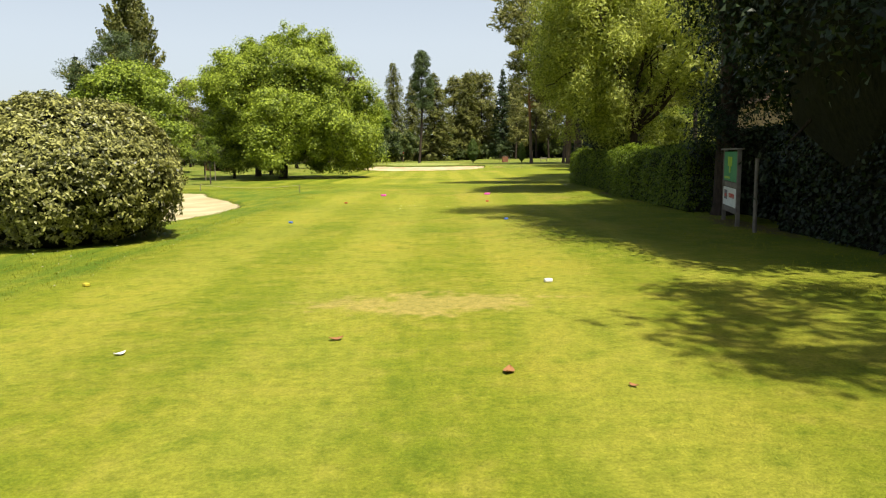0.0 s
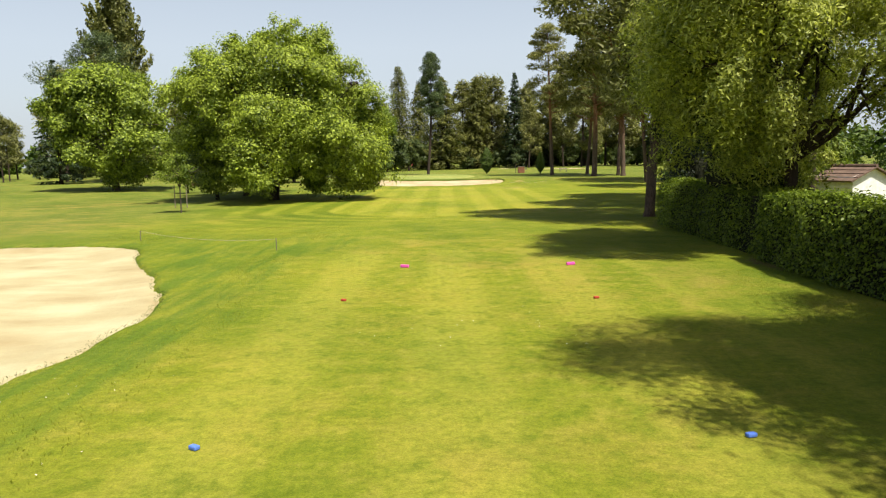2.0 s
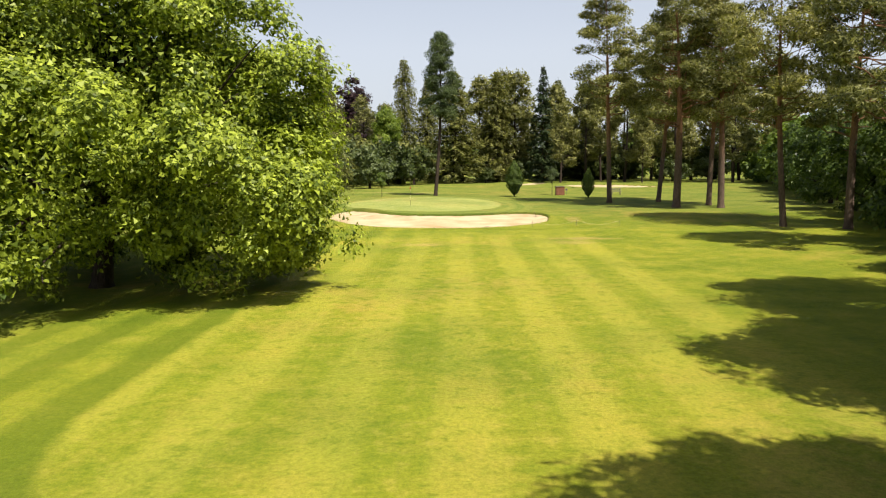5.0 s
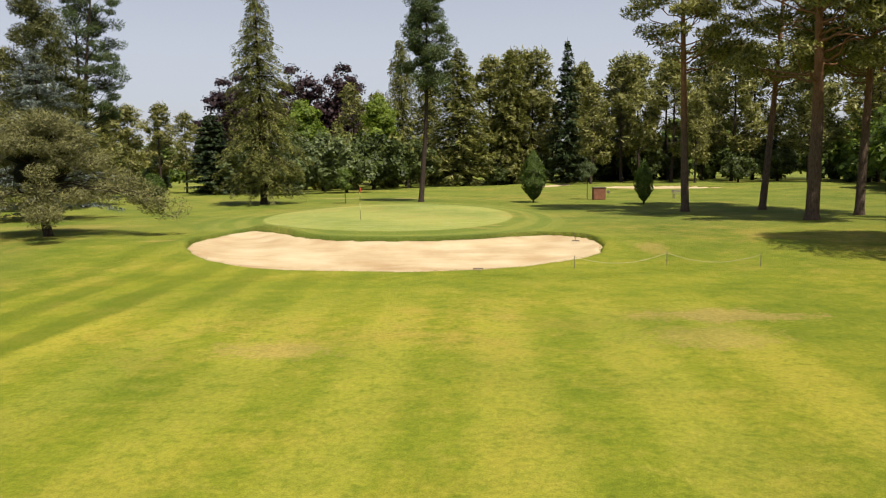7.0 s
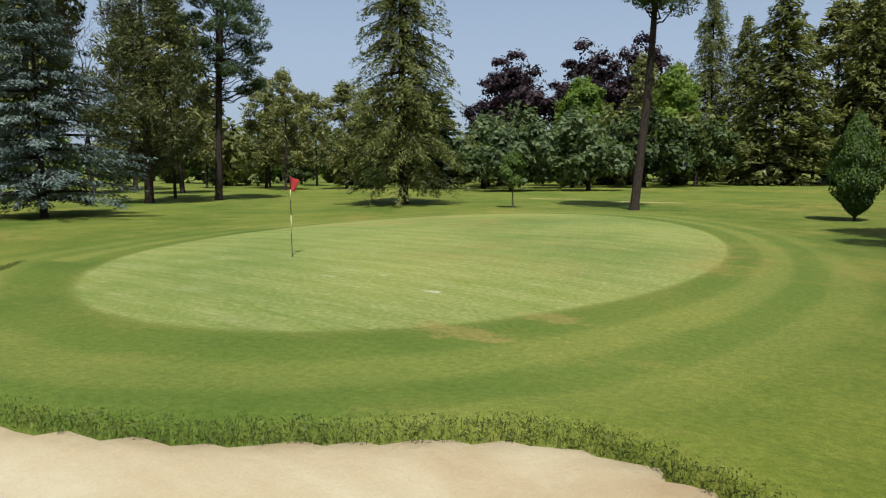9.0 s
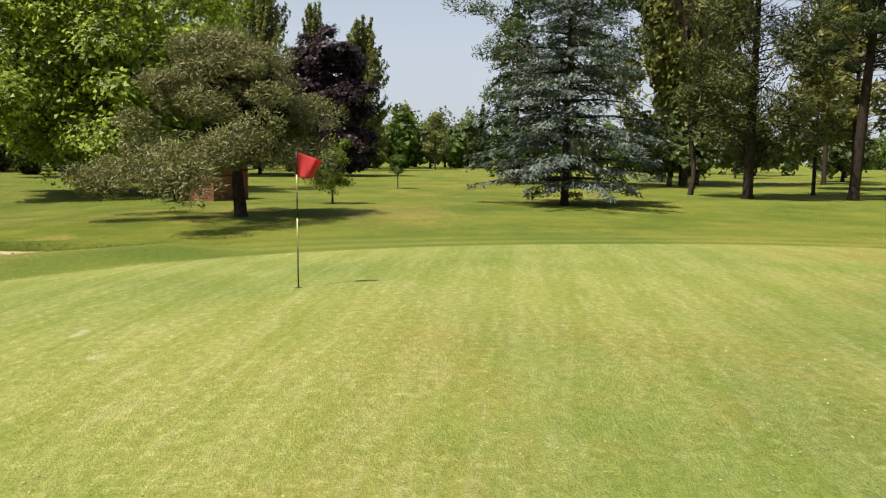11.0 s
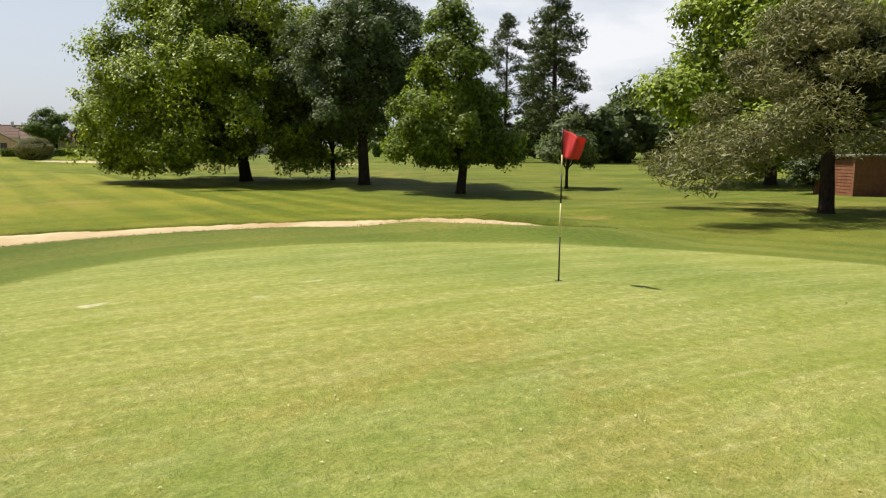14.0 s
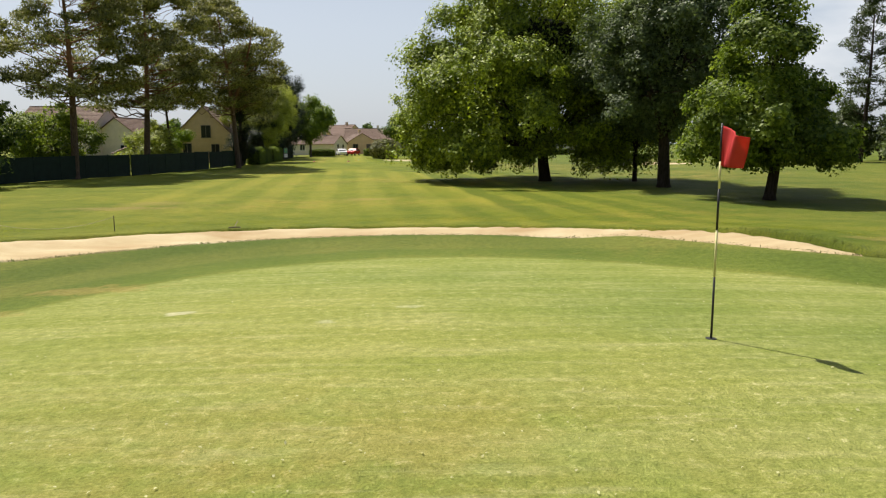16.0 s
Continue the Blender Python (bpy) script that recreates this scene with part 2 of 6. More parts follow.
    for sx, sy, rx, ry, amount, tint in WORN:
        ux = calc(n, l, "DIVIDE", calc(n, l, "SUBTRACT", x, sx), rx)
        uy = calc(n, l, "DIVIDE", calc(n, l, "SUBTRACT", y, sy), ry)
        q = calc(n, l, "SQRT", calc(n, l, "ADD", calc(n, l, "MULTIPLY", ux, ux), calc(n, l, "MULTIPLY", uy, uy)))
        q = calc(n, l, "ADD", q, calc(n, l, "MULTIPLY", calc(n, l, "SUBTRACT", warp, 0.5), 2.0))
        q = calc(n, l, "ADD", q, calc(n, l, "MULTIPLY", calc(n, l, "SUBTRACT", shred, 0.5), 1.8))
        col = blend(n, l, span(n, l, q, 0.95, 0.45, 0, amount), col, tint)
    broad = noise_at(n, l, p, 0.13, 5, 0.6)
    col = blend(n, l, 1.0, col, ramp(n, l, broad, [(0.32, (0.70, 0.80, 0.72)), (0.5, (1.0, 1.0, 1.0)), (0.68, (1.16, 1.08, 1.1))]), "MULTIPLY")
    col = blend(n, l, 0.8, col, ramp(n, l, fine, [(0.28, (0.55, 0.62, 0.5)), (0.72, (1.38, 1.32, 1.4))]), "MULTIPLY")
    col = blend(n, l, 0.7, col, ramp(n, l, grain, [(0.28, (0.5, 0.56, 0.45)), (0.72, (1.45, 1.40, 1.5))]), "MULTIPLY")
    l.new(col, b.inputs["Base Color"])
    bump(n, l, calc(n, l, "ADD", calc(n, l, "MULTIPLY", fine, 1.4), grain), b, 0.7, 0.06)
    return m


def sand_material(name="bunker_sand", tint=(1.0, 1.0, 1.0)):
    m, n, l, b = mat_new(name, 0.9, 0, 0.1)
    pos = n.new("ShaderNodeNewGeometry").outputs["Position"]
    a, c = noise_at(n, l, pos, 0.45, 5), noise_at(n, l, pos, 30, 4, 0.7)
    drag = nd(n, "ShaderNodeMapping", Scale=(0.35, 1.0, 1.0), Rotation=(0, 0, 0.5))
    l.new(pos, drag.inputs[0])
    s = noise_at(n, l, drag.outputs[0], 0.75, 6, 0.62)
    col = ramp(n, l, calc(n, l, "ADD", calc(n, l, "MULTIPLY", a, 0.45), calc(n, l, "MULTIPLY", s, 0.55)), [(0.36, (0.335, 0.235, 0.128)), (0.5, (0.410, 0.320, 0.190)), (0.64, (0.475, 0.398, 0.258))])
    col = blend(n, l, 0.4, col, ramp(n, l, c, [(0.3, (0.85, 0.85, 0.85)), (0.7, (1.12, 1.12, 1.12))]), "MULTIPLY")
    l.new(blend(n, l, 1.0, col, tint, "MULTIPLY"), b.inputs["Base Color"])
    bump(n, l, calc(n, l, "ADD", calc(n, l, "MULTIPLY", noise_at(n, l, pos, 3.0, 3), 3.0), c), b, 0.5, 0.03)
    return m


def leaf_material(name, dark, light, through_amount=0.3, rough=0.5, spec=0.25):
    m, n, l, b = mat_new(name, rough, 0, spec)
    geo = n.new("ShaderNodeNewGeometry")
    clump = noise_at(n, l, geo.outputs["Position"], 0.35, 3)
    v = calc(n, l, "ADD", calc(n, l, "MULTIPLY", geo.outputs["Random Per Island"], 0.6), calc(n, l, "MULTIPLY", clump, 0.5))
    col = ramp(n, l, v, [(0.2, dark), (0.85, light)])
    info = n.new("ShaderNodeObjectInfo")
    col = blend(n, l, 0.6, col, ramp(n, l, info.outputs["Random"], [(0.0, (0.82, 0.86, 0.9)), (1.0, (1.15, 1.1, 1.0))]), "MULTIPLY")
    l.new(col, b.inputs["Base Color"])
    t = n.new("ShaderNodeBsdfTranslucent")
    l.new(blend(n, l, 1.0, col, (1.25, 1.3, 0.7), "MULTIPLY"), t.inputs[0])
    mix = n.new("ShaderNodeMixShader")
    mix.inputs[0].default_value = through_amount
    l.new(b.outputs[0], mix.inputs[1]), l.new(t.outputs[0], mix.inputs[2])
    l.new(mix.outputs[0], n["Material Output"].inputs[0])
    return m


def bark_material(name, a, c, upper=None):
    m, n, l, b = mat_new(name, 0.9, 0, 0.1)
    co = n.new("ShaderNodeTexCoord")
    mp = nd(n, "ShaderNodeMapping", Scale=(5.0, 5.0, 1.2))
    l.new(co.outputs["Object"], mp.inputs[0])
    f = noise_at(n, l, mp.outputs[0], 3.0, 6, 0.65)
    col = ramp(n, l, f, [(0.3, a), (0.7, c)])
    if upper:
        sep = n.new("ShaderNodeSeparateXYZ")
        l.new(co.outputs["Object"], sep.inputs[0])
        col = blend(n, l, span(n, l, sep.outputs[2], 4.0, 10.0, 0, 0.8), col, ramp(n, l, f, [(0.3, tuple(k * 0.6 for k in upper)), (0.7, upper)]))
    l.new(col, b.inputs["Base Color"])
    bump(n, l, f, b, 0.8, 0.06)
    return m


def plain_material(name, col, rough=0.6, metal=0.0, vary=0.15, scale=4.0, spec=0.3, relief=0.2):
    m, n, l, b = mat_new(name, rough, metal, spec)
    co = n.new("ShaderNodeTexCoord").outputs["Object"]
    a, c = noise_at(n, l, co, scale, 5, 0.6), noise_at(n, l, co, scale * 14, 3)
    out = ramp(n, l, a, [(0.3, tuple(k * (1 - vary) for k in col)), (0.7, tuple(min(1, k * (1 + vary)) for k in col))])
    out = blend(n, l, 0.5, out, ramp(n, l, c, [(0.3, (0.88, 0.88, 0.88)), (0.7, (1.1, 1.1, 1.1))]), "MULTIPLY")
    l.new(out, b.inputs["Base Color"])
    bump(n, l, c, b, relief, 0.01)
    return m


GRASS, SAND, SAND_PALE = grass_material(), sand_material("bunker_sand", (1.01, 1.03, 1.01)), sand_material("pale_bunker_sand", (0.96, 1.06, 1.02))
LEAF_WALNUT = leaf_material("walnut_leaf", (0.028, 0.060, 0.006), (0.365, 0.445, 0.052), 0.28)
LEAF_GREEN = leaf_material("broad_leaf", (0.024, 0.054, 0.009), (0.150, 0.215, 0.034), 0.34)
LEAF_MAPLE = leaf_material("maple_leaf", (0.036, 0.074, 0.010), (0.250, 0.315, 0.050), 0.45)
LEAF_DARKGREEN = leaf_material("dark_broad_leaf", (0.014, 0.034, 0.006), (0.105, 0.158, 0.024), 0.28)
LEAF_GREY = leaf_material("grey_green_leaf", (0.034, 0.058, 0.020), (0.190, 0.235, 0.098), 0.38)
LEAF_BRIGHT = leaf_material("bright_leaf", (0.075, 0.130, 0.012), (0.21, 0.28, 0.032), 0.35)
LEAF_PURPLE = leaf_material("copper_leaf", (0.010, 0.006, 0.008), (0.062, 0.034, 0.038), 0.2)
LEAF_LAUREL = leaf_material("laurel_leaf", (0.008, 0.016, 0.003), (0.37, 0.365, 0.105), 0.12, 0.42, 0.35)
LEAF_SPRUCE = leaf_material("spruce_needle", (0.034, 0.046, 0.012), (0.265, 0.270, 0.075), 0.34)
LEAF_FIR = leaf_material("green_fir_needle", (0.020, 0.038, 0.014), (0.120, 0.160, 0.055), 0.2)
LEAF_POPLAR = leaf_material("poplar_leaf", (0.052, 0.066, 0.016), (0.270, 0.275, 0.080), 0.34)
LEAF_DARKFIR = leaf_material("dark_fir_needle", (0.010, 0.022, 0.008), (0.045, 0.070, 0.022), 0.1)
LEAF_PINE = leaf_material("pine_needle", (0.034, 0.044, 0.014), (0.310, 0.305, 0.100), 0.34)
LEAF_BLUE = leaf_material("blue_cedar_needle", (0.034, 0.050, 0.040), (0.19, 0.225, 0.19), 0.12)
# near-black evergreen leaf, with the boundary's deep shade partly in the colour
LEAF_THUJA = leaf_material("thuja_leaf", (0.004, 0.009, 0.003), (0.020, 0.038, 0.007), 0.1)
LEAF_PINE_GREY = leaf_material("grey_pine_needle", (0.040, 0.050, 0.018), (0.235, 0.23, 0.092), 0.2)
LEAF_HEDGE = leaf_material("hedge_leaf", (0.024, 0.050, 0.006), (0.23, 0.295, 0.032), 0.38)
LEAF_LOCUST = leaf_material("locust_leaf", (0.085, 0.122, 0.019), (0.47, 0.50, 0.105), 0.38)
LEAF_DARKNEEDLE = leaf_material("dark_pine_needle", (0.024, 0.032, 0.010), (0.165, 0.168, 0.052), 0.22)
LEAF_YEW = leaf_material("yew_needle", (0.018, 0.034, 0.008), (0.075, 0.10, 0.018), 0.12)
# near-black core colour that paints the shade inside crowns and hedges
INNER_SHADE = bark_material("inner_shade", (0.008, 0.009, 0.005), (0.022, 0.024, 0.012))
BARK_GREY = bark_material("grey_bark", (0.045, 0.035, 0.026), (0.13, 0.105, 0.08))
BARK_DARK = bark_material("dark_bark", (0.022, 0.017, 0.012), (0.07, 0.052, 0.04))
BARK_PINE = bark_material("pine_bark", (0.055, 0.038, 0.027), (0.16, 0.115, 0.085), (0.30, 0.15, 0.07))


# ---- mesh helpers ----
def mesh_of(name, verts, faces, material):
    """A mesh from arrays: faces is an N x 4 array, or a list."""
    me = bpy.data.meshes.new(name)
    if isinstance(faces, np.ndarray):
        nf, k = faces.shape
        me.vertices.add(len(verts)), me.loops.add(nf * k), me.polygons.add(nf)
        me.vertices.foreach_set("co", np.asarray(verts, np.float32).ravel())
        me.loops.foreach_set("vertex_index", faces.astype(np.int32).ravel())
        me.polygons.foreach_set("loop_start", np.arange(0, nf * k, k, dtype=np.int32))
        me.update(calc_edges=True)
    else:
        me.from_pydata([tuple(v) for v in verts], [], faces)
    me.materials.append(material)
    return me


def smooth(me):
    me.polygons.foreach_set("use_smooth", np.ones(len(me.polygons), bool))
    return me


def piece(name, me, parent=None, label="", m=None):
    ob = new(name, me)
    if parent:
        ob.parent = parent
    if m is not None:
        ob.matrix_basis = m
    if label:
        ob["label"] = label
    return ob


def part(name, bm, material, parent=None, label="", m=None, soft=False):
    me = bpy.data.meshes.new(name)
    bm.to_mesh(me), bm.free()
    me.materials.append(material)
    if soft:
        smooth(me)
    return piece(name, me, parent, label, m)


def box(bm, x0, x1, y0, y1, z0, z1, bevel=0.0):
    made = bmesh.ops.create_cube(bm, size=1, matrix=Matrix.Translation(((x0 + x1) / 2, (y0 + y1) / 2, (z0 + z1) / 2)) @ Matrix.Diagonal((x1 - x0, y1 - y0, z1 - z0, 1)))
    if bevel:
        edges = list({e for v in made["verts"] for e in v.link_edges})
        bmesh.ops.bevel(bm, geom=edges, offset=bevel, segments=2, affect="EDGES", profile=0.5)
    return bm


def boxed(*a, **k):
    return box(bmesh.new(), *a, **k)


def rod(bm, a, b, r0, r1=None, sides=10):
    a, b = Vector(a), Vector(b)
    m = Matrix.Translation((a + b) / 2) @ (b - a).to_track_quat("Z", "Y").to_matrix().to_4x4()
    bmesh.ops.create_cone(bm, cap_ends=True, segments=sides, radius1=r0, radius2=r0 if r1 is None else r1, depth=(b - a).length, matrix=m)
    return bm


def tubes(paths, sides=7):
    """Verts and quads for tapered tubes: each path a list of (point, radius)."""
    V, F, base = [], [], 0
    ring = np.linspace(0, 2 * np.pi, sides, endpoint=False)
    for path in paths:
        pts = np.array([p for p, _ in path], float)
        d = np.gradient(pts, axis=0)
        d /= np.linalg.norm(d, axis=1, keepdims=True) + 1e-9
        for i, (p, r) in enumerate(path):
            ref = np.array((1.0, 0, 0)) if abs(d[i][0]) < 0.8 else np.array((0, 1.0, 0))
            u = np.cross(d[i], ref)
            u /= np.linalg.norm(u)
            v = np.cross(d[i], u)
            V.append(np.asarray(p) + r * (np.cos(ring)[:, None] * u + np.sin(ring)[:, None] * v))
        n = len(path)
        i, j = np.meshgrid(np.arange(n - 1), np.arange(sides), indexing="ij")
        a = base + i * sides + j
        b = base + i * sides + (j + 1) % sides
        F.append(np.stack([a, b, b + sides, a + sides], -1).reshape(-1, 4))
        base += n * sides
    return np.concatenate(V), np.concatenate(F)


def unit(v):
    return v / (np.linalg.norm(v, axis=-1, keepdims=True) + 1e-9)


def cards(C, N, S, slim, rng, along=None, fold=0.12):
    """Kite-shaped leaves at C, facing N, of length S and width S * slim. along: the way their tips point."""
    N = unit(N)
    A = along if along is not None else rng.normal(size=C.shape)
    U = unit(A - (A * N).sum(1, keepdims=True) * N)
    W = np.cross(N, U)
    S = np.broadcast_to(S, (len(C),))[:, None]
    V = np.stack([C - U * S * 0.5, C + W * S * slim * 0.5 + N * S * fold, C + U * S * 0.5, C - W * S * slim * 0.5 + N * S * fold], 1).reshape(-1, 3)
    return V, np.arange(len(C) * 4).reshape(-1, 4)


def blades(C, N, S, slim, rng, along=None):
    """Small pointed leaves or needle sprays at C, one triangle each, facing N."""
    N = unit(N)
    A = along if along is not None else rng.normal(size=C.shape)
    U = unit(A - (A * N).sum(1, keepdims=True) * N)
    W = np.cross(N, U)
    S = np.broadcast_to(S, (len(C),))[:, None]
    V = np.stack([C - U * S * 0.45 + W * S * slim * 0.5, C + U * S * 0.55, C - U * S * 0.3 - W * S * slim * 0.5], 1).reshape(-1, 3)
    return V, np.arange(len(C) * 3).reshape(-1, 3)


def ball(rng, n):
    return unit(rng.normal(size=(n, 3)))


def tree_root(name, pos, label, category="tree", group="", turn=0):
    ob = new(name)
    ob.matrix_basis = pose(pos[0], pos[1], pos[2] + gz(pos[0], pos[1]), 0, 0, turn)
    return tagged(ob, label, category, group)


def bent(rng, a, b, r0, r1, steps=5, sag=0.0, jitter=0.06):
    a, b = np.asarray(a, float), np.asarray(b, float)
    L = np.linalg.norm(b - a)
    out = []
    for i in range(steps + 1):
        s = i / steps
        j = rng.normal(size=3) * jitter * L * (0 if i in (0, steps) else 1) * 0.5
        out.append((a + (b - a) * s + j + np.array((0, 0, sag * L * math.sin(math.pi * s))), r0 + (r1 - r0) * s ** 0.8))
    return out


def broadleaf(name, pos, label, seed, lobes, leaf, bark, trunk_r, clumps, per, size, slim=0.6, clump_r=1.0, lean=(0, 0), fork=2.2, group="", low=1.0, hang=0.0, dense=0.0, tight=2.0, twigs=4, bosses=0):
    """A leafy tree. lobes: (centre, radii) of the crown's masses, from the tree's foot; each carries bosses of leaf clumps."""
    rng = np.random.default_rng(seed)
    root = tree_root(name, pos, label, group=group)
    Lc, Lr = np.array([c for c, _ in lobes], float), np.array([r for _, r in lobes], float)
    weight = (Lr[:, 0] * Lr[:, 1] + Lr[:, 0] * Lr[:, 2])
    n_b = bosses or max(20, clumps // 5)
    pick = rng.choice(len(lobes), n_b * 3, p=weight / weight.sum())
    D = ball(rng, n_b * 3)
    B = Lc[pick] + D * Lr[pick] * rng.uniform(0.56, 0.93, (n_b * 3, 1))
    inside = np.min(np.where(np.arange(len(lobes))[None] == pick[:, None], 9, np.linalg.norm((B[:, None] - Lc[None]) / Lr[None], axis=2)), axis=1)
    keep = (inside > 0.5) & (B[:, 2] > low)
    B, D, own = B[keep][:n_b], D[keep][:n_b], Lr[pick[keep][:n_b]].min(1)
    b_rad = np.minimum(clump_r * tight, own * 0.5) * rng.uniform(0.65, 1.25, len(B))
    pick = rng.integers(0, len(B), clumps * 2)
    d2 = unit(ball(rng, clumps * 2) + D[pick] * 0.75 + np.array((0, 0, 0.3)))
    P = B[pick] + d2 * (b_rad[pick] * rng.uniform(0.3, 1.15, clumps * 2))[:, None] * np.array((1, 1, 0.8))
    keep = P[:, 2] > low
    P, D = P[keep][:clumps], unit(d2[keep][:clumps] + D[pick[keep]][:clumps] * 0.5)
    rad = clump_r * rng.uniform(0.6, 1.25, len(P))
    idx = np.repeat(np.arange(len(P)), per * 2)
    d = ball(rng, len(idx))
    C = P[idx] + d * np.array((1, 1, 0.72)) * (rad[idx] * rng.uniform(0.08, 1.35, len(idx)) ** 0.6)[:, None]
    C[:, 2] -= hang * rng.uniform(0, 1, len(idx)) * rad[idx]
    N = d * 0.7 + D[idx] * 0.6 + np.array((0, 0, 0.55)) + rng.normal(size=d.shape) * 0.45
    # thinner leaves within
    k = len(idx) // 7
    pk = rng.choice(len(lobes), k, p=weight / weight.sum())
    C2 = Lc[pk] + ball(rng, k) * Lr[pk] * rng.uniform(0.35, 0.8, (k, 1))
    ok = C2[:, 2] > low
    C, N = np.concatenate([C, C2[ok]]), np.concatenate([N, rng.normal(size=C2[ok].shape)])
    V, F = blades(C, N, size * 0.74 * rng.uniform(0.55, 1.4, len(C)), min(0.9, slim * 1.25), rng)
    piece("crown", mesh_of("crown", V, F, leaf), root)
    top = np.array((lean[0], lean[1], fork))
    paths = [[((0, 0, -0.15), trunk_r * 1.45), ((lean[0] * 0.1, lean[1] * 0.1, 0.25), trunk_r * 1.08), (top * 0.55, trunk_r * 0.95), (top, trunk_r * 0.85)]]
    for c, r in list(zip(Lc, Lr))[:8 if twigs < 2 else None]:
        paths.append(bent(rng, top - (0, 0, 0.15), c, trunk_r * 0.55, trunk_r * 0.16, 6, 0.05))
        for _ in range(twigs):
            paths.append(bent(rng, top + (c - top) * rng.uniform(0.45, 0.95), c + ball(rng, 1)[0] * r * 0.85, trunk_r * 0.22, 0.02, 4, 0.04))
    V, F = tubes(paths, 6)
    piece("trunk", smooth(mesh_of("trunk", V, F, bark)), root)
    # near-black blobs deep in the crown stand in for its inner shade
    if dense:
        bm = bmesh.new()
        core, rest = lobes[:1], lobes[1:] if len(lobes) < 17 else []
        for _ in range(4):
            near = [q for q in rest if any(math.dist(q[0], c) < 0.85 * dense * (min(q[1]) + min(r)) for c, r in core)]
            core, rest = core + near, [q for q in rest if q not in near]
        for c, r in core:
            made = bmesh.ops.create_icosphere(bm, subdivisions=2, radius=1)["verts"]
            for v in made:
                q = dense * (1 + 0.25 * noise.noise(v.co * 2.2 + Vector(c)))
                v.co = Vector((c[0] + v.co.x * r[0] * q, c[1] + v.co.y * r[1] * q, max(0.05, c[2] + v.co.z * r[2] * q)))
        part("shade_core", bm, INNER_SHADE, root)
    return root


def auto_lobes(seed, height, radius, base, n=7):
    rng = np.random.default_rng(seed)
    mid, half = (height + base) / 2, (height - base) / 2
    out = [((0, 0, mid), (radius * 0.72, radius * 0.72, half * 0.8))]
    for i in range(n):
        a, s = 2 * math.pi * (i + rng.uniform(-0.3, 0.3)) / n, rng.uniform(0.85, 1.15)
        z = mid + half * rng.uniform(-0.45, 0.42)
        k = radius * rng.uniform(0.46, 0.6)
        out.append(((math.cos(a) * (radius - k) * s, math.sin(a) * (radius - k) * s, z), (k, k, half * rng.uniform(0.36, 0.48))))
    out.append(((rng.uniform(-0.2, 0.2) * radius, rng.uniform(-0.2, 0.2) * radius, height - half * 0.38), (radius * 0.42, radius * 0.42, half * 0.4)))
    return out


def dome_lobes(seed, height, radius, base=0.6, n=7):
    """A full crown, widest low down, closing to a rounded top."""
    rng = np.random.default_rng(seed)
    H = height - base
    out = [((0, 0, base + H * 0.42), (radius * 0.7, radius * 0.7, H * 0.42))]
    for level, reach, k, m in ((0.24, 0.60, 0.42, n), (0.46, 0.56, 0.42, n), (0.68, 0.36, 0.40, n - 2), (0.86, 0.10, 0.34, 2)):
        for i in range(m):
            a = 2 * math.pi * (i + rng.uniform(-0.3, 0.3)) / m + level * 9
            s = radius * k * rng.uniform(0.85, 1.2)
            d = radius * reach * rng.uniform(0.85, 1.12)
            out.append(((math.cos(a) * d, math.sin(a) * d, base + H * (level + rng.uniform(-0.04, 0.04))), (s, s, H * 0.2 * rng.uniform(0.85, 1.2))))
    return out


def column_tree(name, pos, label, seed, high, r, leaf, n=9000, size=0.6, stems=3, group="", bark=None):
    """A poplar: close upright branches in slim pointed plumes."""
    rng = np.random.default_rng(seed)
    root = tree_root(name, pos, label, group=group)
    C, paths = [], [[((0, 0, -0.15), 0.45), ((0, 0, high * 0.1), 0.34), ((0, 0, high * 0.5), 0.2), ((0, 0, high * 0.92), 0.04)]]
    m = 46 * stems
    for i in range(m):
        s = (i + rng.uniform(0, 1)) / m
        a = rng.uniform(0, 2 * math.pi)
        z0 = high * (0.05 + 0.75 * s)
        wide = r * min(1.0, 0.45 + 1.6 * s) * (1 - max(0.0, (s - 0.3) / 0.7) ** 1.7 * 0.8)
        L = high * rng.uniform(0.12, 0.24)
        foot = np.array((0, 0, z0))
        tip = np.array((math.cos(a) * wide * rng.uniform(0.7, 1.05), math.sin(a) * wide * rng.uniform(0.7, 1.05), min(high, z0 + L)))
        path = bent(rng, foot, tip, 0.09 * (1.1 - s), 0.02, 4, -0.1)
        paths.append(path)
        k = 2 * n // m
        u = rng.uniform(0.25, 1.05, k)
        mid = foot + (tip - foot) * u[:, None] + np.array((0, 0, -0.1 * L)) * np.sin(math.pi * np.clip(u, 0, 1))[:, None]
        C.append(mid + ball(rng, k) * np.array((0.3, 0.3, 0.55)) * (r * 0.26 * rng.uniform(0.3, 1.2, k) * (1.2 - 0.5 * u))[:, None])
    C = np.concatenate(C)
    out = C * np.array((1, 1, 0))
    V, F = blades(C, out + rng.normal(size=C.shape) * r * 0.5 + np.array((0, 0, 0.3)), size * 0.8 * rng.uniform(0.6, 1.4, len(C)), 0.6, rng, np.array((0, 0, 1.0)) + rng.normal(size=C.shape) * 0.5)
    piece("crown", mesh_of("crown", V, F, leaf), root)
    V, F = tubes(paths, 5)
    piece("trunk", smooth(mesh_of("trunk", V, F, bark or BARK_GREY)), root)
    return root


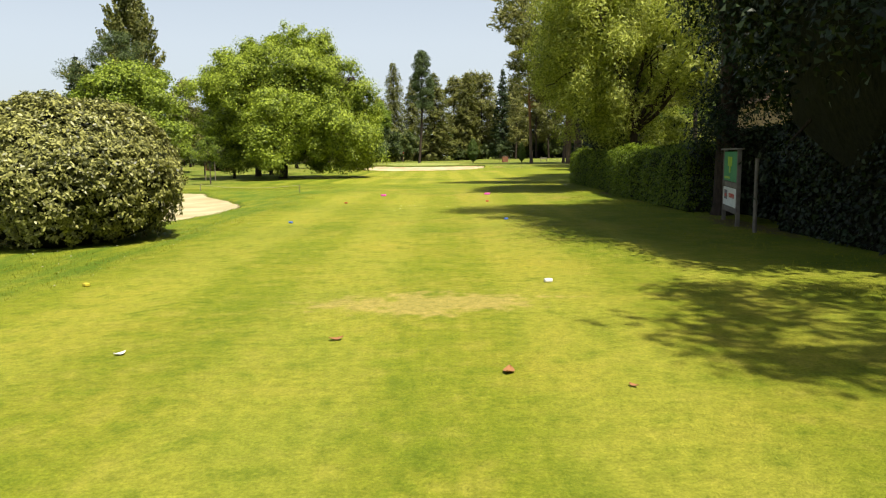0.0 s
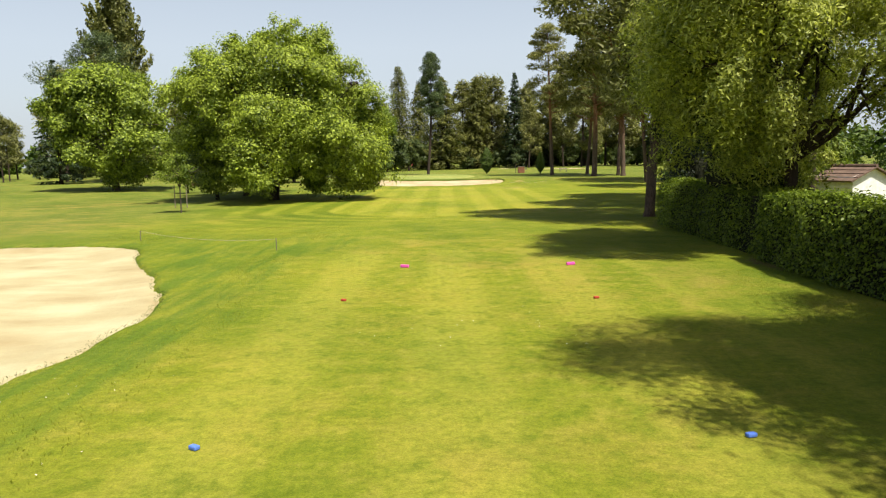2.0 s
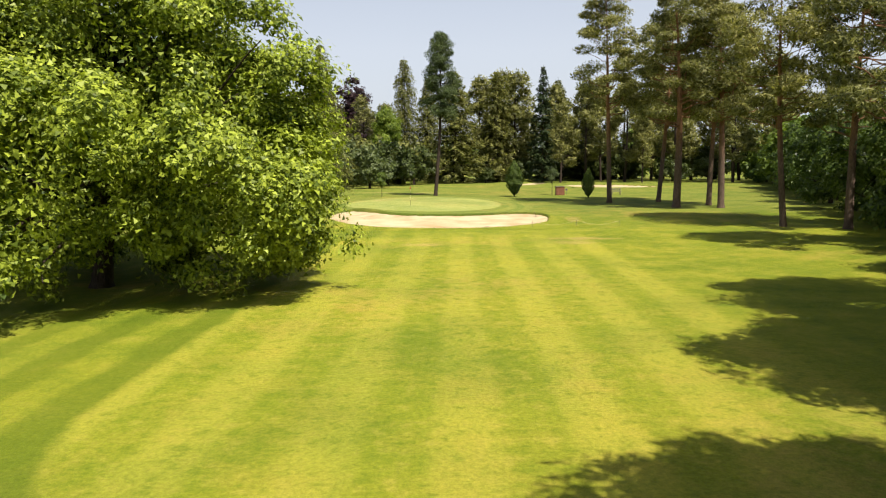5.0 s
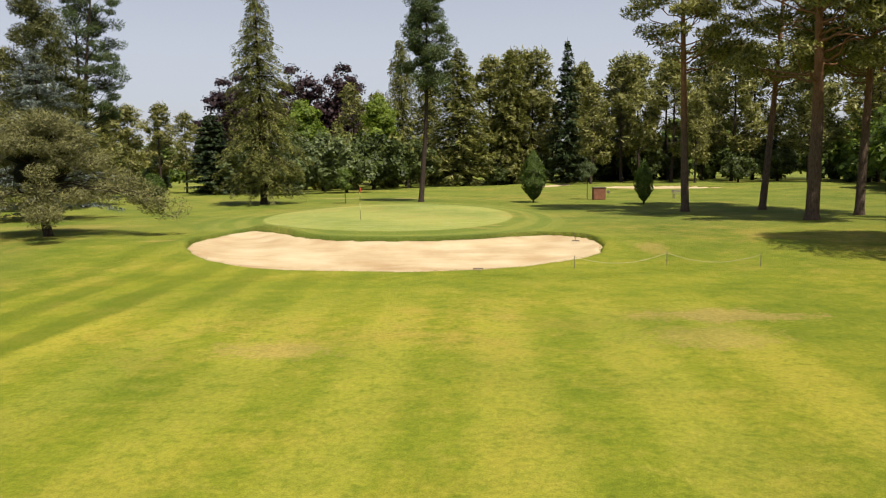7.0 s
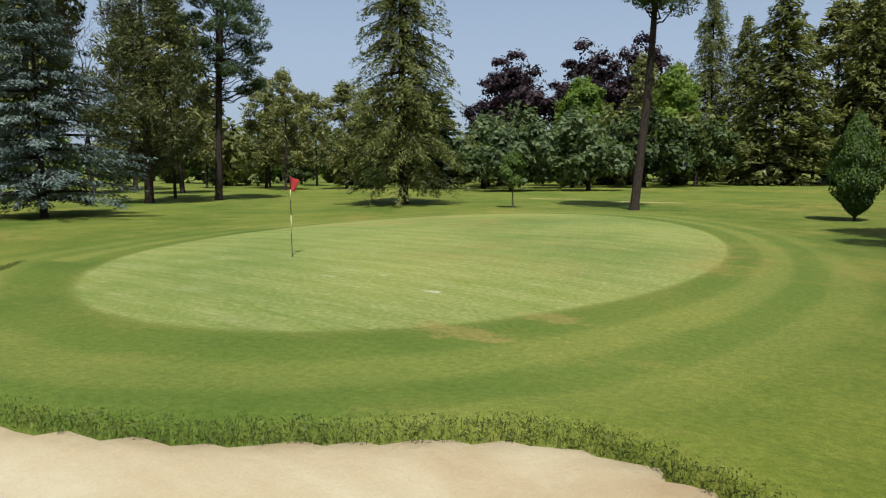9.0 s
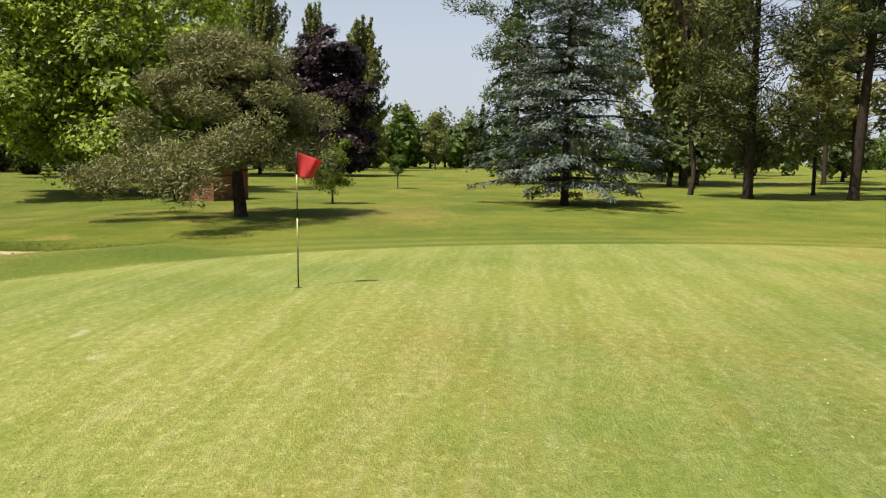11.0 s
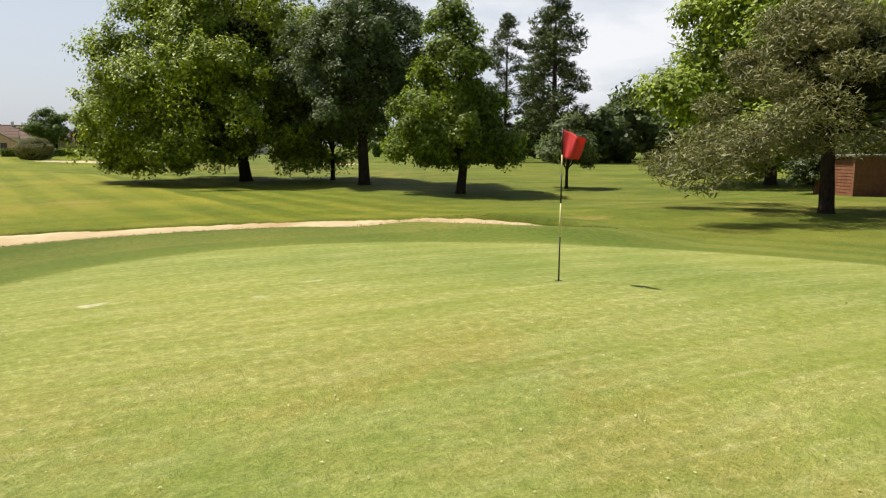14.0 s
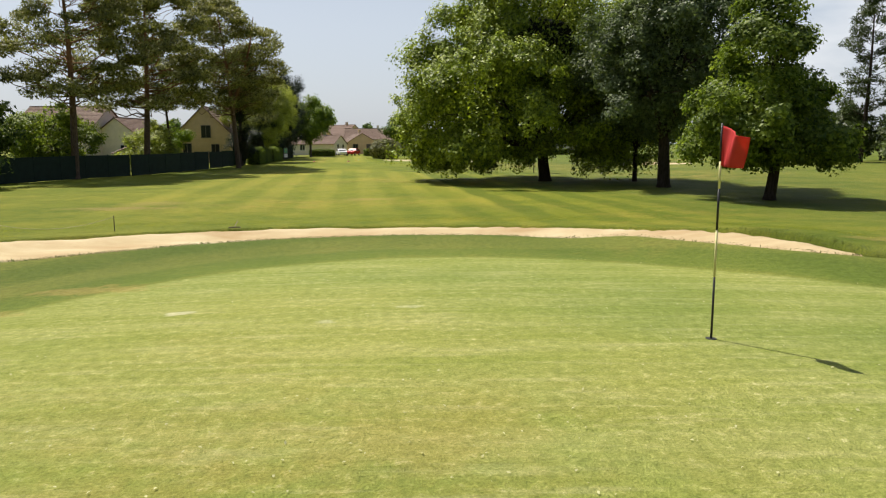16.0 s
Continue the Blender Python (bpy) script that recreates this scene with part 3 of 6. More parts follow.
def bare_tree(name, pos, label, seed, high, r, bark):
    """A leafless tree: forking limbs and fine twigs."""
    rng = np.random.default_rng(seed)
    root = tree_root(name, pos, label)
    paths = []

    def grow(a, way, L, rad, depth):
        b = a + way * L
        paths.append(bent(rng, a, b, rad, rad * 0.55, 4, 0.02, 0.1))
        if depth:
            for _ in range(3 if depth > 1 else 4):
                w = unit((way + rng.normal(size=3) * 0.42 + np.array((0, 0, 0.12)))[None])[0]
                grow(b - way * L * rng.uniform(0, 0.3), w, L * rng.uniform(0.55, 0.8), rad * 0.52, depth - 1)
    grow(np.array((0.0, 0, -0.1)), np.array((0.02, 0.03, 1.0)), high * 0.36, r, 5)
    V, F = tubes(paths, 4)
    piece("trunk", smooth(mesh_of("trunk", V, F, bark)), root)
    return root


def conifer(name, pos, label, seed, height, radius, base, leaf, bark, trunk_r, levels=24, per=9, sprays=26, droop=0.35, size=0.55, slim=0.34, power=0.75, hang=0.5, group="", ragged=0.3, lean=(0, 0)):
    """A spruce, fir or cedar: whorls of branches round one stem, with sprays of needles along them."""
    rng = np.random.default_rng(seed)
    root = tree_root(name, pos, label, group=group)
    stem = [((lean[0] * s, lean[1] * s, height * s - 0.15 * (s == 0)), trunk_r * (1.3 if s == 0 else 1) * (1 - s) ** 0.9 + 0.015) for s in (0, 0.03, 0.2, 0.4, 0.6, 0.8, 0.92, 1.0)]
    paths, C, A, N, S = [stem], [], [], [], []
    for i in range(levels):
        s = (i + rng.uniform(-0.3, 0.3)) / levels
        z = base + (height - base) * max(0, s)
        reach = radius * max(0.02, 1 - s) ** power
        if s < 0.12:
            reach *= 0.75 + 2 * s
        for j in range(per):
            a = 2 * math.pi * (j + rng.uniform(0, 1)) / per + i
            L = reach * rng.uniform(1 - ragged, 1 + ragged * 0.45) + 0.12
            z0 = min(z + rng.uniform(-0.8, 0.8) * (height - base) / levels, 0.97 * height)
            out = np.array((math.cos(a), math.sin(a), 0))
            side = np.array((-math.sin(a), math.cos(a), 0))
            org = np.array((lean[0] * z0 / height, lean[1] * z0 / height, z0))

            def at(u, L=L, org=org, out=out):
                return org + out * (L * u)[:, None] + np.array((0, 0, 1)) * (L * (0.12 * u - droop * u ** 1.8))[:, None]
            k = max(8, int(2 * sprays * (0.3 + L / radius)))
            u = rng.uniform(0.12, 1.0, k) ** 0.8
            lat = rng.normal(size=k) * 0.16 * L * (1.15 - u)
            p = at(u) + side * lat[:, None]
            p[:, 2] -= hang * rng.uniform(0, 1, k) ** 1.5 * size * 1.6
            C.append(p)
            A.append(out * 0.7 + side * (np.sign(lat) * 0.7)[:, None] + np.array((0, 0, -hang))[None] + rng.normal(size=(k, 3)) * 0.3)
            N.append(np.array((0, 0, 1.0))[None] + out * 0.35 + rng.normal(size=(k, 3)) * 0.5)
            S.append(size * rng.uniform(0.6, 1.4, k) * (0.55 + 0.45 * min(1, L / radius * 2)))
            if L > 0.8 and j % 2 == 0:
                uu = np.array((0.0, 0.5, 0.9))
                paths.append(list(zip(at(uu), (0.012 + 0.018 * L, 0.01 + 0.009 * L, 0.008))))
    C, A, N, S = np.concatenate(C), np.concatenate(A), np.concatenate(N), np.concatenate(S)
    keep = C[:, 2] > 0.15
    V, F = blades(C[keep], N[keep], S[keep] * 0.85, slim * 1.05, rng, A[keep])
    piece("crown", mesh_of("crown", V, F, leaf), root)
    V, F = tubes(paths, 6)
    piece("trunk", smooth(mesh_of("trunk", V, F, bark)), root)
    return root


def pine(name, pos, label, seed, height, crown_base, radius, leaf, bark, trunk_r, pads=40, tufts=170, size=0.34, lean=(0, 0), flat=0.55, pad_r=1.25, stubs=4, group="", round_top=0.9, limbs=(), core=0.0, slim=0.24, fork=None):
    """A pine: a long bare stem and a crown of separate needle pads on limbs."""
    rng = np.random.default_rng(seed)
    root = tree_root(name, pos, label, group=group)
    sway = rng.normal(size=(2,)) * 0.25

    def stem_at(s):
        return np.array((lean[0] * s + sway[0] * math.sin(3 * s), lean[1] * s + sway[1] * math.sin(2.4 * s), height * 0.96 * s))
    stem = [(stem_at(s) - (0, 0, 0.15 * (s == 0)), trunk_r * (1.35 if s == 0 else 1) * (1 - 0.93 * s ** 1.3)) for s in (0, 0.02, 0.12, 0.3, 0.45, 0.6, 0.75, 0.88, 1.0)]
    paths, C, A, N = [stem], [], [], []
    if fork:
        # a second leader parts from the stem
        f0 = stem_at(fork[0] / height)
        tip = f0 + np.array((fork[1], fork[2], (height - fork[0]) * 0.85))
        paths.append([(f0 - (0, 0, 0.3), trunk_r * 0.75), (f0 + (tip - f0) * np.array((0.45, 0.45, 0.3)), trunk_r * 0.6), (f0 + (tip - f0) * np.array((0.8, 0.8, 0.65)), trunk_r * 0.38), (tip, 0.03)])
    for i in range(pads):
        s = (i + rng.uniform(0, 1)) / pads
        z = crown_base + (height - crown_base) * s
        wide = radius * (math.sin(math.pi * min(1, 0.18 + 0.82 * s) ** round_top) ** 0.6 if s < 0.97 else 0.15)
        a, r = rng.uniform(0, 2 * math.pi), wide * math.sqrt(rng.uniform(0.12, 1.0))
        mid = stem_at(z / height) + np.array((math.cos(a) * r, math.sin(a) * r, 0))
        mid[2] = z + r * 0.05
        if i < len(limbs):
            mid = np.array(limbs[i], float)
            z, r = mid[2], math.hypot(mid[0], mid[1])
        pr = pad_r * rng.uniform(0.65, 1.3) * (1.2 if i < len(limbs) else 1)
        d = ball(rng, tufts * 2)
        q = mid + d * np.array((pr, pr, pr * flat)) * (rng.uniform(0.2, 1.0, tufts * 2) ** 0.5)[:, None]
        C.append(q)
        A.append(d + np.array((0, 0, 0.5)) + rng.normal(size=d.shape) * 0.5)
        N.append(d * 0.4 + np.array((0, 0, 0.7)) + rng.normal(size=d.shape) * 0.6)
        foot = stem_at(max(0.9 * crown_base / height, (z - 0.14 * r - 0.4) / height))
        if i < len(limbs):
            paths.append(bent(rng, stem_at(crown_base * rng.uniform(1.0, 1.35) / height), mid, trunk_r * 0.16, 0.015, 6, 0.09, 0.015))
        else:
            paths.append(bent(rng, foot, mid - (0, 0, 0.1), trunk_r * 0.2 * (1.2 - s), 0.02, 5, -0.07, 0.09))
    # one dark blob in the crown makes its gaps look shaded
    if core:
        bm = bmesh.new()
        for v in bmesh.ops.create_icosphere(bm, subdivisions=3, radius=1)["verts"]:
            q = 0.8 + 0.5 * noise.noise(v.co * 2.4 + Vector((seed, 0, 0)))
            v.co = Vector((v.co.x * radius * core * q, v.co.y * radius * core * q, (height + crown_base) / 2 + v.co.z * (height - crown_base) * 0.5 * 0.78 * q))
        part("shade_core", bm, INNER_SHADE, root)
    for _ in range(stubs):
        s = rng.uniform(0.35, 0.95) * crown_base / height
        a = rng.uniform(0, 6.28)
        p = stem_at(s)
        paths.append(bent(rng, p, p + np.array((math.cos(a), math.sin(a), 0.15)) * rng.uniform(0.5, 1.4), 0.035, 0.01, 3))
    C, A, N = np.concatenate(C), np.concatenate(A), np.concatenate(N)
    V, F = blades(C, N, size * 0.8 * rng.uniform(0.6, 1.4, len(C)), slim * 1.1, rng, A)
    piece("crown", mesh_of("crown", V, F, leaf), root)
    V, F = tubes(paths, 8)
    piece("trunk", smooth(mesh_of("trunk", V, F, bark)), root)
    return root


def hedge(name, a, b, wide, high, label, seed, leaf, count, size, rough=0.12, core=None, group="", sag=0.0):
    """A clipped hedge from a to b on the ground, with a leafy face over a dense core, dark for inner shade."""
    rng = np.random.default_rng(seed)
    a, b = np.array(a, float), np.array(b, float)
    L = np.linalg.norm(b - a)
    turn = math.degrees(math.atan2(b[1] - a[1], b[0] - a[0]))
    root = tree_root(name, (*a, 0), label, "hedge", group, turn)
    n = count
    area = np.array([L * high, L * high, L * wide, wide * high, wide * high])
    face = rng.choice(5, n, p=area / area.sum())
    u, v = rng.uniform(0, 1, n), rng.uniform(0, 1, n)
    hw = wide / 2
    P = np.select([(face == i)[:, None] for i in range(5)],
                  [np.stack([u * L, 0 * u - hw, v * high], 1), np.stack([u * L, 0 * u + hw, v * high], 1), np.stack([u * L, (v - 0.5) * wide, 0 * u + high], 1),
                   np.stack([0 * u, (u - 0.5) * wide, v * high], 1), np.stack([0 * u + L, (u - 0.5) * wide, v * high], 1)])
    D = np.array([(0, -1, 0.2), (0, 1, 0.2), (0, 0, 1), (-1, 0, 0.2), (1, 0, 0.2)], float)[face]
    swell = np.sin(P[:, 0] * 1.3 + seed) * 0.5 + np.sin(P[:, 0] * 3.1 + 2 * P[:, 2]) * 0.35 + np.sin(P[:, 0] * 0.6 + P[:, 1] * 2 + 1.7) * 0.5
    P = P + D * (swell * rough + rng.normal(size=n) * rough * 0.55)[:, None]
    corner = np.clip((P[:, 2] - high * 0.85) / (high * 0.15), 0, 1)
    P[:, 1] *= 1 - 0.18 * corner ** 2
    P[:, 2] = np.maximum(P[:, 2], 0.05)
    N = D * 0.9 + rng.normal(size=P.shape) * 0.55 + np.array((0, 0, 0.35))
    V, F = cards(P, N, size * rng.uniform(0.6, 1.4, n), 0.6, rng)
    piece("foliage", mesh_of("foliage", V, F, leaf), root)
    # the core's dark colour stands in for shade within the hedge
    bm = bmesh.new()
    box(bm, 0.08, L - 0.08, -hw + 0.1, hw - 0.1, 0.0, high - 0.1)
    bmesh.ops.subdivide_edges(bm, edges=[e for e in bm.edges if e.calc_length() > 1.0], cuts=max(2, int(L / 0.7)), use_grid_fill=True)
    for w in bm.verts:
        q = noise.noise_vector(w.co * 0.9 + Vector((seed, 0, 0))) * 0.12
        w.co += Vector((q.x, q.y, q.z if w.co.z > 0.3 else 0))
    part("shade_core", bm, core or INNER_SHADE, root)
    return root


# ---- ground ----
def closed_curve(points, n=180):
    """A smooth closed outline through a few corners."""
    P = np.array(points, float)
    k = len(P)
    out = []
    for i in range(n):
        u = i * k / n
        j, t = int(u) % k, u - int(u)
        p0, p1, p2, p3 = P[(j - 1) % k], P[j], P[(j + 1) % k], P[(j + 2) % k]
        out.append(0.5 * (2 * p1 + (p2 - p0) * t + (2 * p0 - 5 * p1 + 4 * p2 - p3) * t * t + (3 * p1 - p0 - 3 * p2 + p3) * t ** 3))
    return np.array(out)


def within(poly, X, Y):
    """Signed distance to an outline: negative inside."""
    d = np.full(X.shape, 1e9)
    ins = np.zeros(X.shape, bool)
    for (x0, y0), (x1, y1) in zip(poly, np.roll(poly, -1, 0)):
        ex, ey = x1 - x0, y1 - y0
        t = np.clip(((X - x0) * ex + (Y - y0) * ey) / (ex * ex + ey * ey + 1e-12), 0, 1)
        d = np.minimum(d, np.hypot(X - x0 - t * ex, Y - y0 - t * ey))
        c = ((y0 > Y) != (y1 > Y)) & (X < (x1 - x0) * (Y - y0) / (y1 - y0 + 1e-12) + x0)
        ins ^= c
    return np.where(ins, -d, d)


def ease(v):
    v = np.clip(v, 0, 1)
    return v * v * (3 - 2 * v)


KIDNEY = closed_curve([(-13.1, 110.3), (-13.6, 114.0), (-12.4, 117.2), (-10.6, 116.3), (-7.5, 112.6), (-4.4, 111.3), (-1.6, 111.3), (0.4, 111.9), (1.9, 112.7), (3.4, 113.6), (5.0, 113.4), (6.2, 112.1), (6.6, 110.0),
                       (6.3, 108.0), (5.3, 106.5), (3.5, 105.3), (1.1, 104.1), (-1.8, 103.8), (-4.6, 104.2), (-7.8, 104.9), (-11.0, 107.1)], 260)
TEE_SIDE = closed_curve([(-8.3, 19.4), (-7.35, 22.8), (-7.5, 26.5), (-8.6, 29.3), (-10.9, 33.5), (-12.2, 36.6), (-14.2, 38.0), (-17.6, 38.0), (-19.4, 33.5), (-18.6, 27.0), (-15.0, 22.0), (-11.0, 19.4)])
FAR_LONG = closed_curve([(18, 180), (20.5, 173.0), (25, 170.5), (32, 171.5), (34.5, 176), (31.5, 183), (26, 187), (21, 186)])
FAR_SMALL = closed_curve([(10.3, 189), (12.5, 187.5), (17.0, 198), (18.0, 206), (15, 203), (11.5, 195)])
SIDE = closed_curve([(-44, 43), (-40, 41.5), (-35, 43), (-34, 46), (-38, 48), (-43, 47)])
BUNKERS = [KIDNEY, TEE_SIDE, FAR_LONG, FAR_SMALL, SIDE]


def raw_height(X, Y):
    """The lie of the land: a shallow dip along the fairway and a raised green."""
    e = np.hypot((X - GREEN_C[0]) / GREEN_R[0], (Y - GREEN_C[1]) / GREEN_R[1])
    h = -0.45 * ease((Y - 36) / 26) * (1 - ease((Y - 103) / 9)) * ease((X + 60) / 30)
    h = h + 0.12 * ease((Y - 135) / 15) * ease((X + 30) / 10)
    g = ease((1.5 - e) / 1.0)
    h = h * (1 - g) + 0.355 * g
    h = h + 0.05 * np.sin(X * 0.21 + 1.0) * np.sin(Y * 0.17) * ease((np.abs(X + 3) - 6) / 14 + 0.2) * (1 - g)
    # the next tee beyond the green stands a little higher
    h = h + 0.25 * ease((Y - 158) / 14) * ease((X - 4) / 10) * ease((75 - X) / 20)
    return h


def ground_height(X, Y):
    X, Y = np.asarray(X, float), np.asarray(Y, float)
    h = raw_height(X, Y)
    for b in BUNKERS:
        c, r = b.mean(0), np.abs(b - b.mean(0)).max() + 3
        near = (np.abs(X - c[0]) < r) & (np.abs(Y - c[1]) < r)
        if near.any():
            d = within(b, X[near], Y[near])
            h[near] -= 0.9 * ease((0.75 - d) / 0.6)
    return h


def lines(dense0, dense1, step, far, grow):
    v = list(np.arange(dense0, dense1 + 1e-6, step))
    s, p = step, dense1
    up = []
    while p < far:
        s *= grow
        p += s
        up.append(p)
    s, p = step, dense0
    down = []
    while p > -far:
        s *= grow
        p -= s
        down.append(p)
    return np.array(down[::-1] + v + up)


def build_ground():
    gx, gy = lines(-22, 12, 0.5, 2500, 1.22), lines(-4, 152, 0.5, 2600, 1.22)
    X, Y = np.meshgrid(gx, gy, indexing="ij")
    Z = ground_height(X, Y)
    V = np.stack([X, Y, Z], -1).reshape(-1, 3)
    i, j = np.meshgrid(np.arange(len(gx) - 1), np.arange(len(gy) - 1), indexing="ij")
    a = i * len(gy) + j
    F = np.stack([a, a + len(gy), a + len(gy) + 1, a + 1], -1).reshape(-1, 4)
    ob = new("ground", smooth(mesh_of("ground", V, F, GRASS)))
    return tagged(ob, "sunlit mown golf course grass with paler mowing lanes", "ground", kind="structure")


build_ground()


def gz(x, y):
    return float(raw_height(np.array([x], float), np.array([y], float))[0])


def bunker(outline, label, depth, lip, seed, tufts, sand=None):
    """A sand bunker: grass lip, sand floor, and ragged turf along its edge."""
    rng = np.random.default_rng(seed)
    root = new("sand_bunker")
    tagged(root, label, "bunker", kind="structure")
    n = len(outline)
    rough = np.array([noise.noise(Vector((p[0] * 0.9, p[1] * 0.9, seed))) * 0.16 + noise.noise(Vector((p[0] * 3, p[1] * 3, seed))) * 0.07 for p in outline])
    tang = np.roll(outline, -1, 0) - np.roll(outline, 1, 0)
    tang /= np.linalg.norm(tang, axis=1, keepdims=True)
    out = np.stack([tang[:, 1], -tang[:, 0]], 1)
    if (out * (outline - outline.mean(0))).sum() < 0:
        out = -out
    edge = outline + out * rough[:, None]
    back = lip(edge)
    rings = []
    for off, kind in ((2.3, -0.05), (1.7, 0.004), (1.0, 0.012), (0.4, 0.02), (0.1, 0.0), (-0.02, -0.06), (-0.12, -1.0)):
        p = outline + out * off + out * rough[:, None] * ease(np.array([1.2 - off]))[0]
        z = raw_height(p[:, 0], p[:, 1]) + (kind if kind > -0.5 else 0) + back * ease(np.array([(1.7 - off) / 1.6]))[0]
        if kind <= -0.5:
            z = raw_height(p[:, 0], p[:, 1]) - depth - 0.1
        rings.append(np.column_stack([p, z]))
    V = np.concatenate(rings)
    k = np.arange(n)
    F = np.concatenate([np.stack([r * n + k, r * n + (k + 1) % n, (r + 1) * n + (k + 1) % n, (r + 1) * n + k], 1) for r in range(len(rings) - 1)])
    piece("grass_lip", smooth(mesh_of("grass_lip", V, F, GRASS)), root)
    # sand on a grid that ends beneath the lip, with a gentle bowl and raked furrows
    step = 0.25 if tufts else 0.8
    gx, gy = np.arange(outline[:, 0].min() - 0.6, outline[:, 0].max() + 0.6, step), np.arange(outline[:, 1].min() - 0.6, outline[:, 1].max() + 0.6, step)
    X, Y = np.meshgrid(gx, gy, indexing="ij")
    D = within(edge, X, Y)
    Z = raw_height(X, Y) - 0.05 - depth * ease(-D / 1.6) - 0.3 * ease((D + 0.04) / 0.16)
    Z += np.array([[noise.noise(Vector((u * 0.7, v * 0.7, seed + 3))) * 0.05 + noise.noise(Vector((u * 3.5, v * 3.5, seed))) * 0.018 for v in gy] for u in gx])
    i, j = np.meshgrid(np.arange(len(gx) - 1), np.arange(len(gy) - 1), indexing="ij")
    near = np.minimum(np.minimum(D[:-1, :-1], D[1:, :-1]), np.minimum(D[:-1, 1:], D[1:, 1:])) < 0.12
    a = (i * len(gy) + j)[near]
    F = np.stack([a, a + len(gy), a + len(gy) + 1, a + 1], -1)
    piece("sand", smooth(mesh_of("sand", np.stack([X, Y, Z], -1).reshape(-1, 3), F, sand or SAND)), root)
    # turf along the edge
    if tufts:
        odds = 0.14 + ease(back / 0.1)
        pick = rng.choice(n, tufts, p=odds / odds.sum())
        f = rng.uniform(0, 1, tufts)[:, None]
        p = edge[pick] * (1 - f) + edge[(pick + 1) % n] * f + out[pick] * rng.uniform(-0.13, 0.2, (tufts, 1))
        z = raw_height(p[:, 0], p[:, 1]) + back[pick] * 0.95 + rng.uniform(-1, 0.12, tufts) * (0.05 + 1.1 * back[pick])
        C = np.column_stack([p, z])
        V, F = cards(C, np.column_stack([out[pick], np.zeros(tufts)]) + rng.normal(size=C.shape) * 0.6, 0.055 * rng.uniform(0.5, 1.4, tufts), 0.16, rng,
                     np.column_stack([-out[pick] * 0.5, rng.uniform(-0.3, 1.0, tufts)]) + rng.normal(size=C.shape) * 0.4, 0.05)
        tagged(piece("turf_fringe", mesh_of("turf_fringe", V, F, LEAF_TURF), root), kind="stuff")
    return root


LEAF_TURF = leaf_material("turf_blade", (0.034, 0.056, 0.010), (0.112, 0.136, 0.030), 0.25)
bunker(KIDNEY, "kidney-shaped bunker of pale sand with a turf lip before the green", 0.2, lambda p: 0.12 * ease((p[:, 1] - 108.5) / 2.5) + 0.16 * ease((-7.4 - p[:, 0]) / 1.6) * ease((p[:, 1] - 110.8) / 1.5) * ease((p[:, 0] + 12.6) / 1.0), 1, 30000)
bunker(TEE_SIDE, "wide flat bunker of pale sand beside the tee", 0.12, lambda p: 0.0 * p[:, 1], 2, 4000, SAND_PALE)
bunker(FAR_LONG, "long distant bunker of pale sand behind the green", 0.2, lambda p: 0.0 * p[:, 1], 3, 0)
bunker(FAR_SMALL, "small distant bunker of pale sand", 0.2, lambda p: 0.0 * p[:, 1], 4, 0)
bunker(SIDE, "far bunker of reddish sand beyond the trees", 0.2, lambda p: 0.0 * p[:, 1], 5, 0)

# ---- trees along the start ----
bush = tree_root("laurel_bush", (-8.17, 15.5, 0), "large round clipped laurel bush with glossy leaves on the grass", "bush")


def bush_foliage(root, rx, ry, high, seed, leaf, n, size, lumpy=0.1):
    rng = np.random.default_rng(seed)
    m = n // 7
    D = ball(rng, m)
    D[:, 2] = np.abs(D[:, 2]) * np.where(rng.uniform(size=m) < 0.74, 1, -0.62)
    D = unit(D)
    k = np.array([noise.noise(Vector(d * 2.6) + Vector((seed, 0, 0))) * 1.3 + noise.noise(Vector(d * 7.0)) * 0.7 for d in D]) * lumpy
    P = D * np.array((rx, ry, high * 0.58)) * (1 + k - rng.uniform(0, 0.2, m) ** 1.3)[:, None]
    P[:, 2] += high * 0.42
    ok = P[:, 2] > 0.1
    shoot = np.repeat(np.arange(m)[ok], 7)
    spread = ball(rng, len(shoot))
    out = unit(D[shoot] + np.array((0, 0, 0.35)))
    spread = unit(spread - out * ((spread * out).sum(1, keepdims=True) - rng.uniform(-0.1, 0.7, (len(shoot), 1))))
    L = size * rng.uniform(0.7, 1.3, len(shoot))
    V, F = cards(P[shoot] + spread * L[:, None] * 0.5 + rng.normal(size=spread.shape) * size * 0.15, out + rng.normal(size=spread.shape) * 0.5, L, 0.44, rng, spread, 0.06)
    piece("foliage", mesh_of("foliage", V, F, leaf), root)
    # near-black blob under the leaves shows as shade between them
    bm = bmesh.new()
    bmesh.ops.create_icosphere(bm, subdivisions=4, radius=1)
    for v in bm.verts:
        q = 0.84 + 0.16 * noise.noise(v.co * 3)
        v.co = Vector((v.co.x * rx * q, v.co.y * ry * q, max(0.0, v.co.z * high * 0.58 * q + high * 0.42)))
    part("shade_core", bm, INNER_SHADE, root)


round_shrub = tree_root("round_shrub", (-48.5, 184, 0), "round dark green shrub standing alone on the grass", "bush")
bush_foliage(round_shrub, 1.8, 1.8, 3.3, 9, LEAF_DARKGREEN, 14000, 0.26, 0.12)
bush_foliage(bush, 2.42, 2.4, 3.1, 7, LEAF_LAUREL, 90000, 0.092, 0.10)

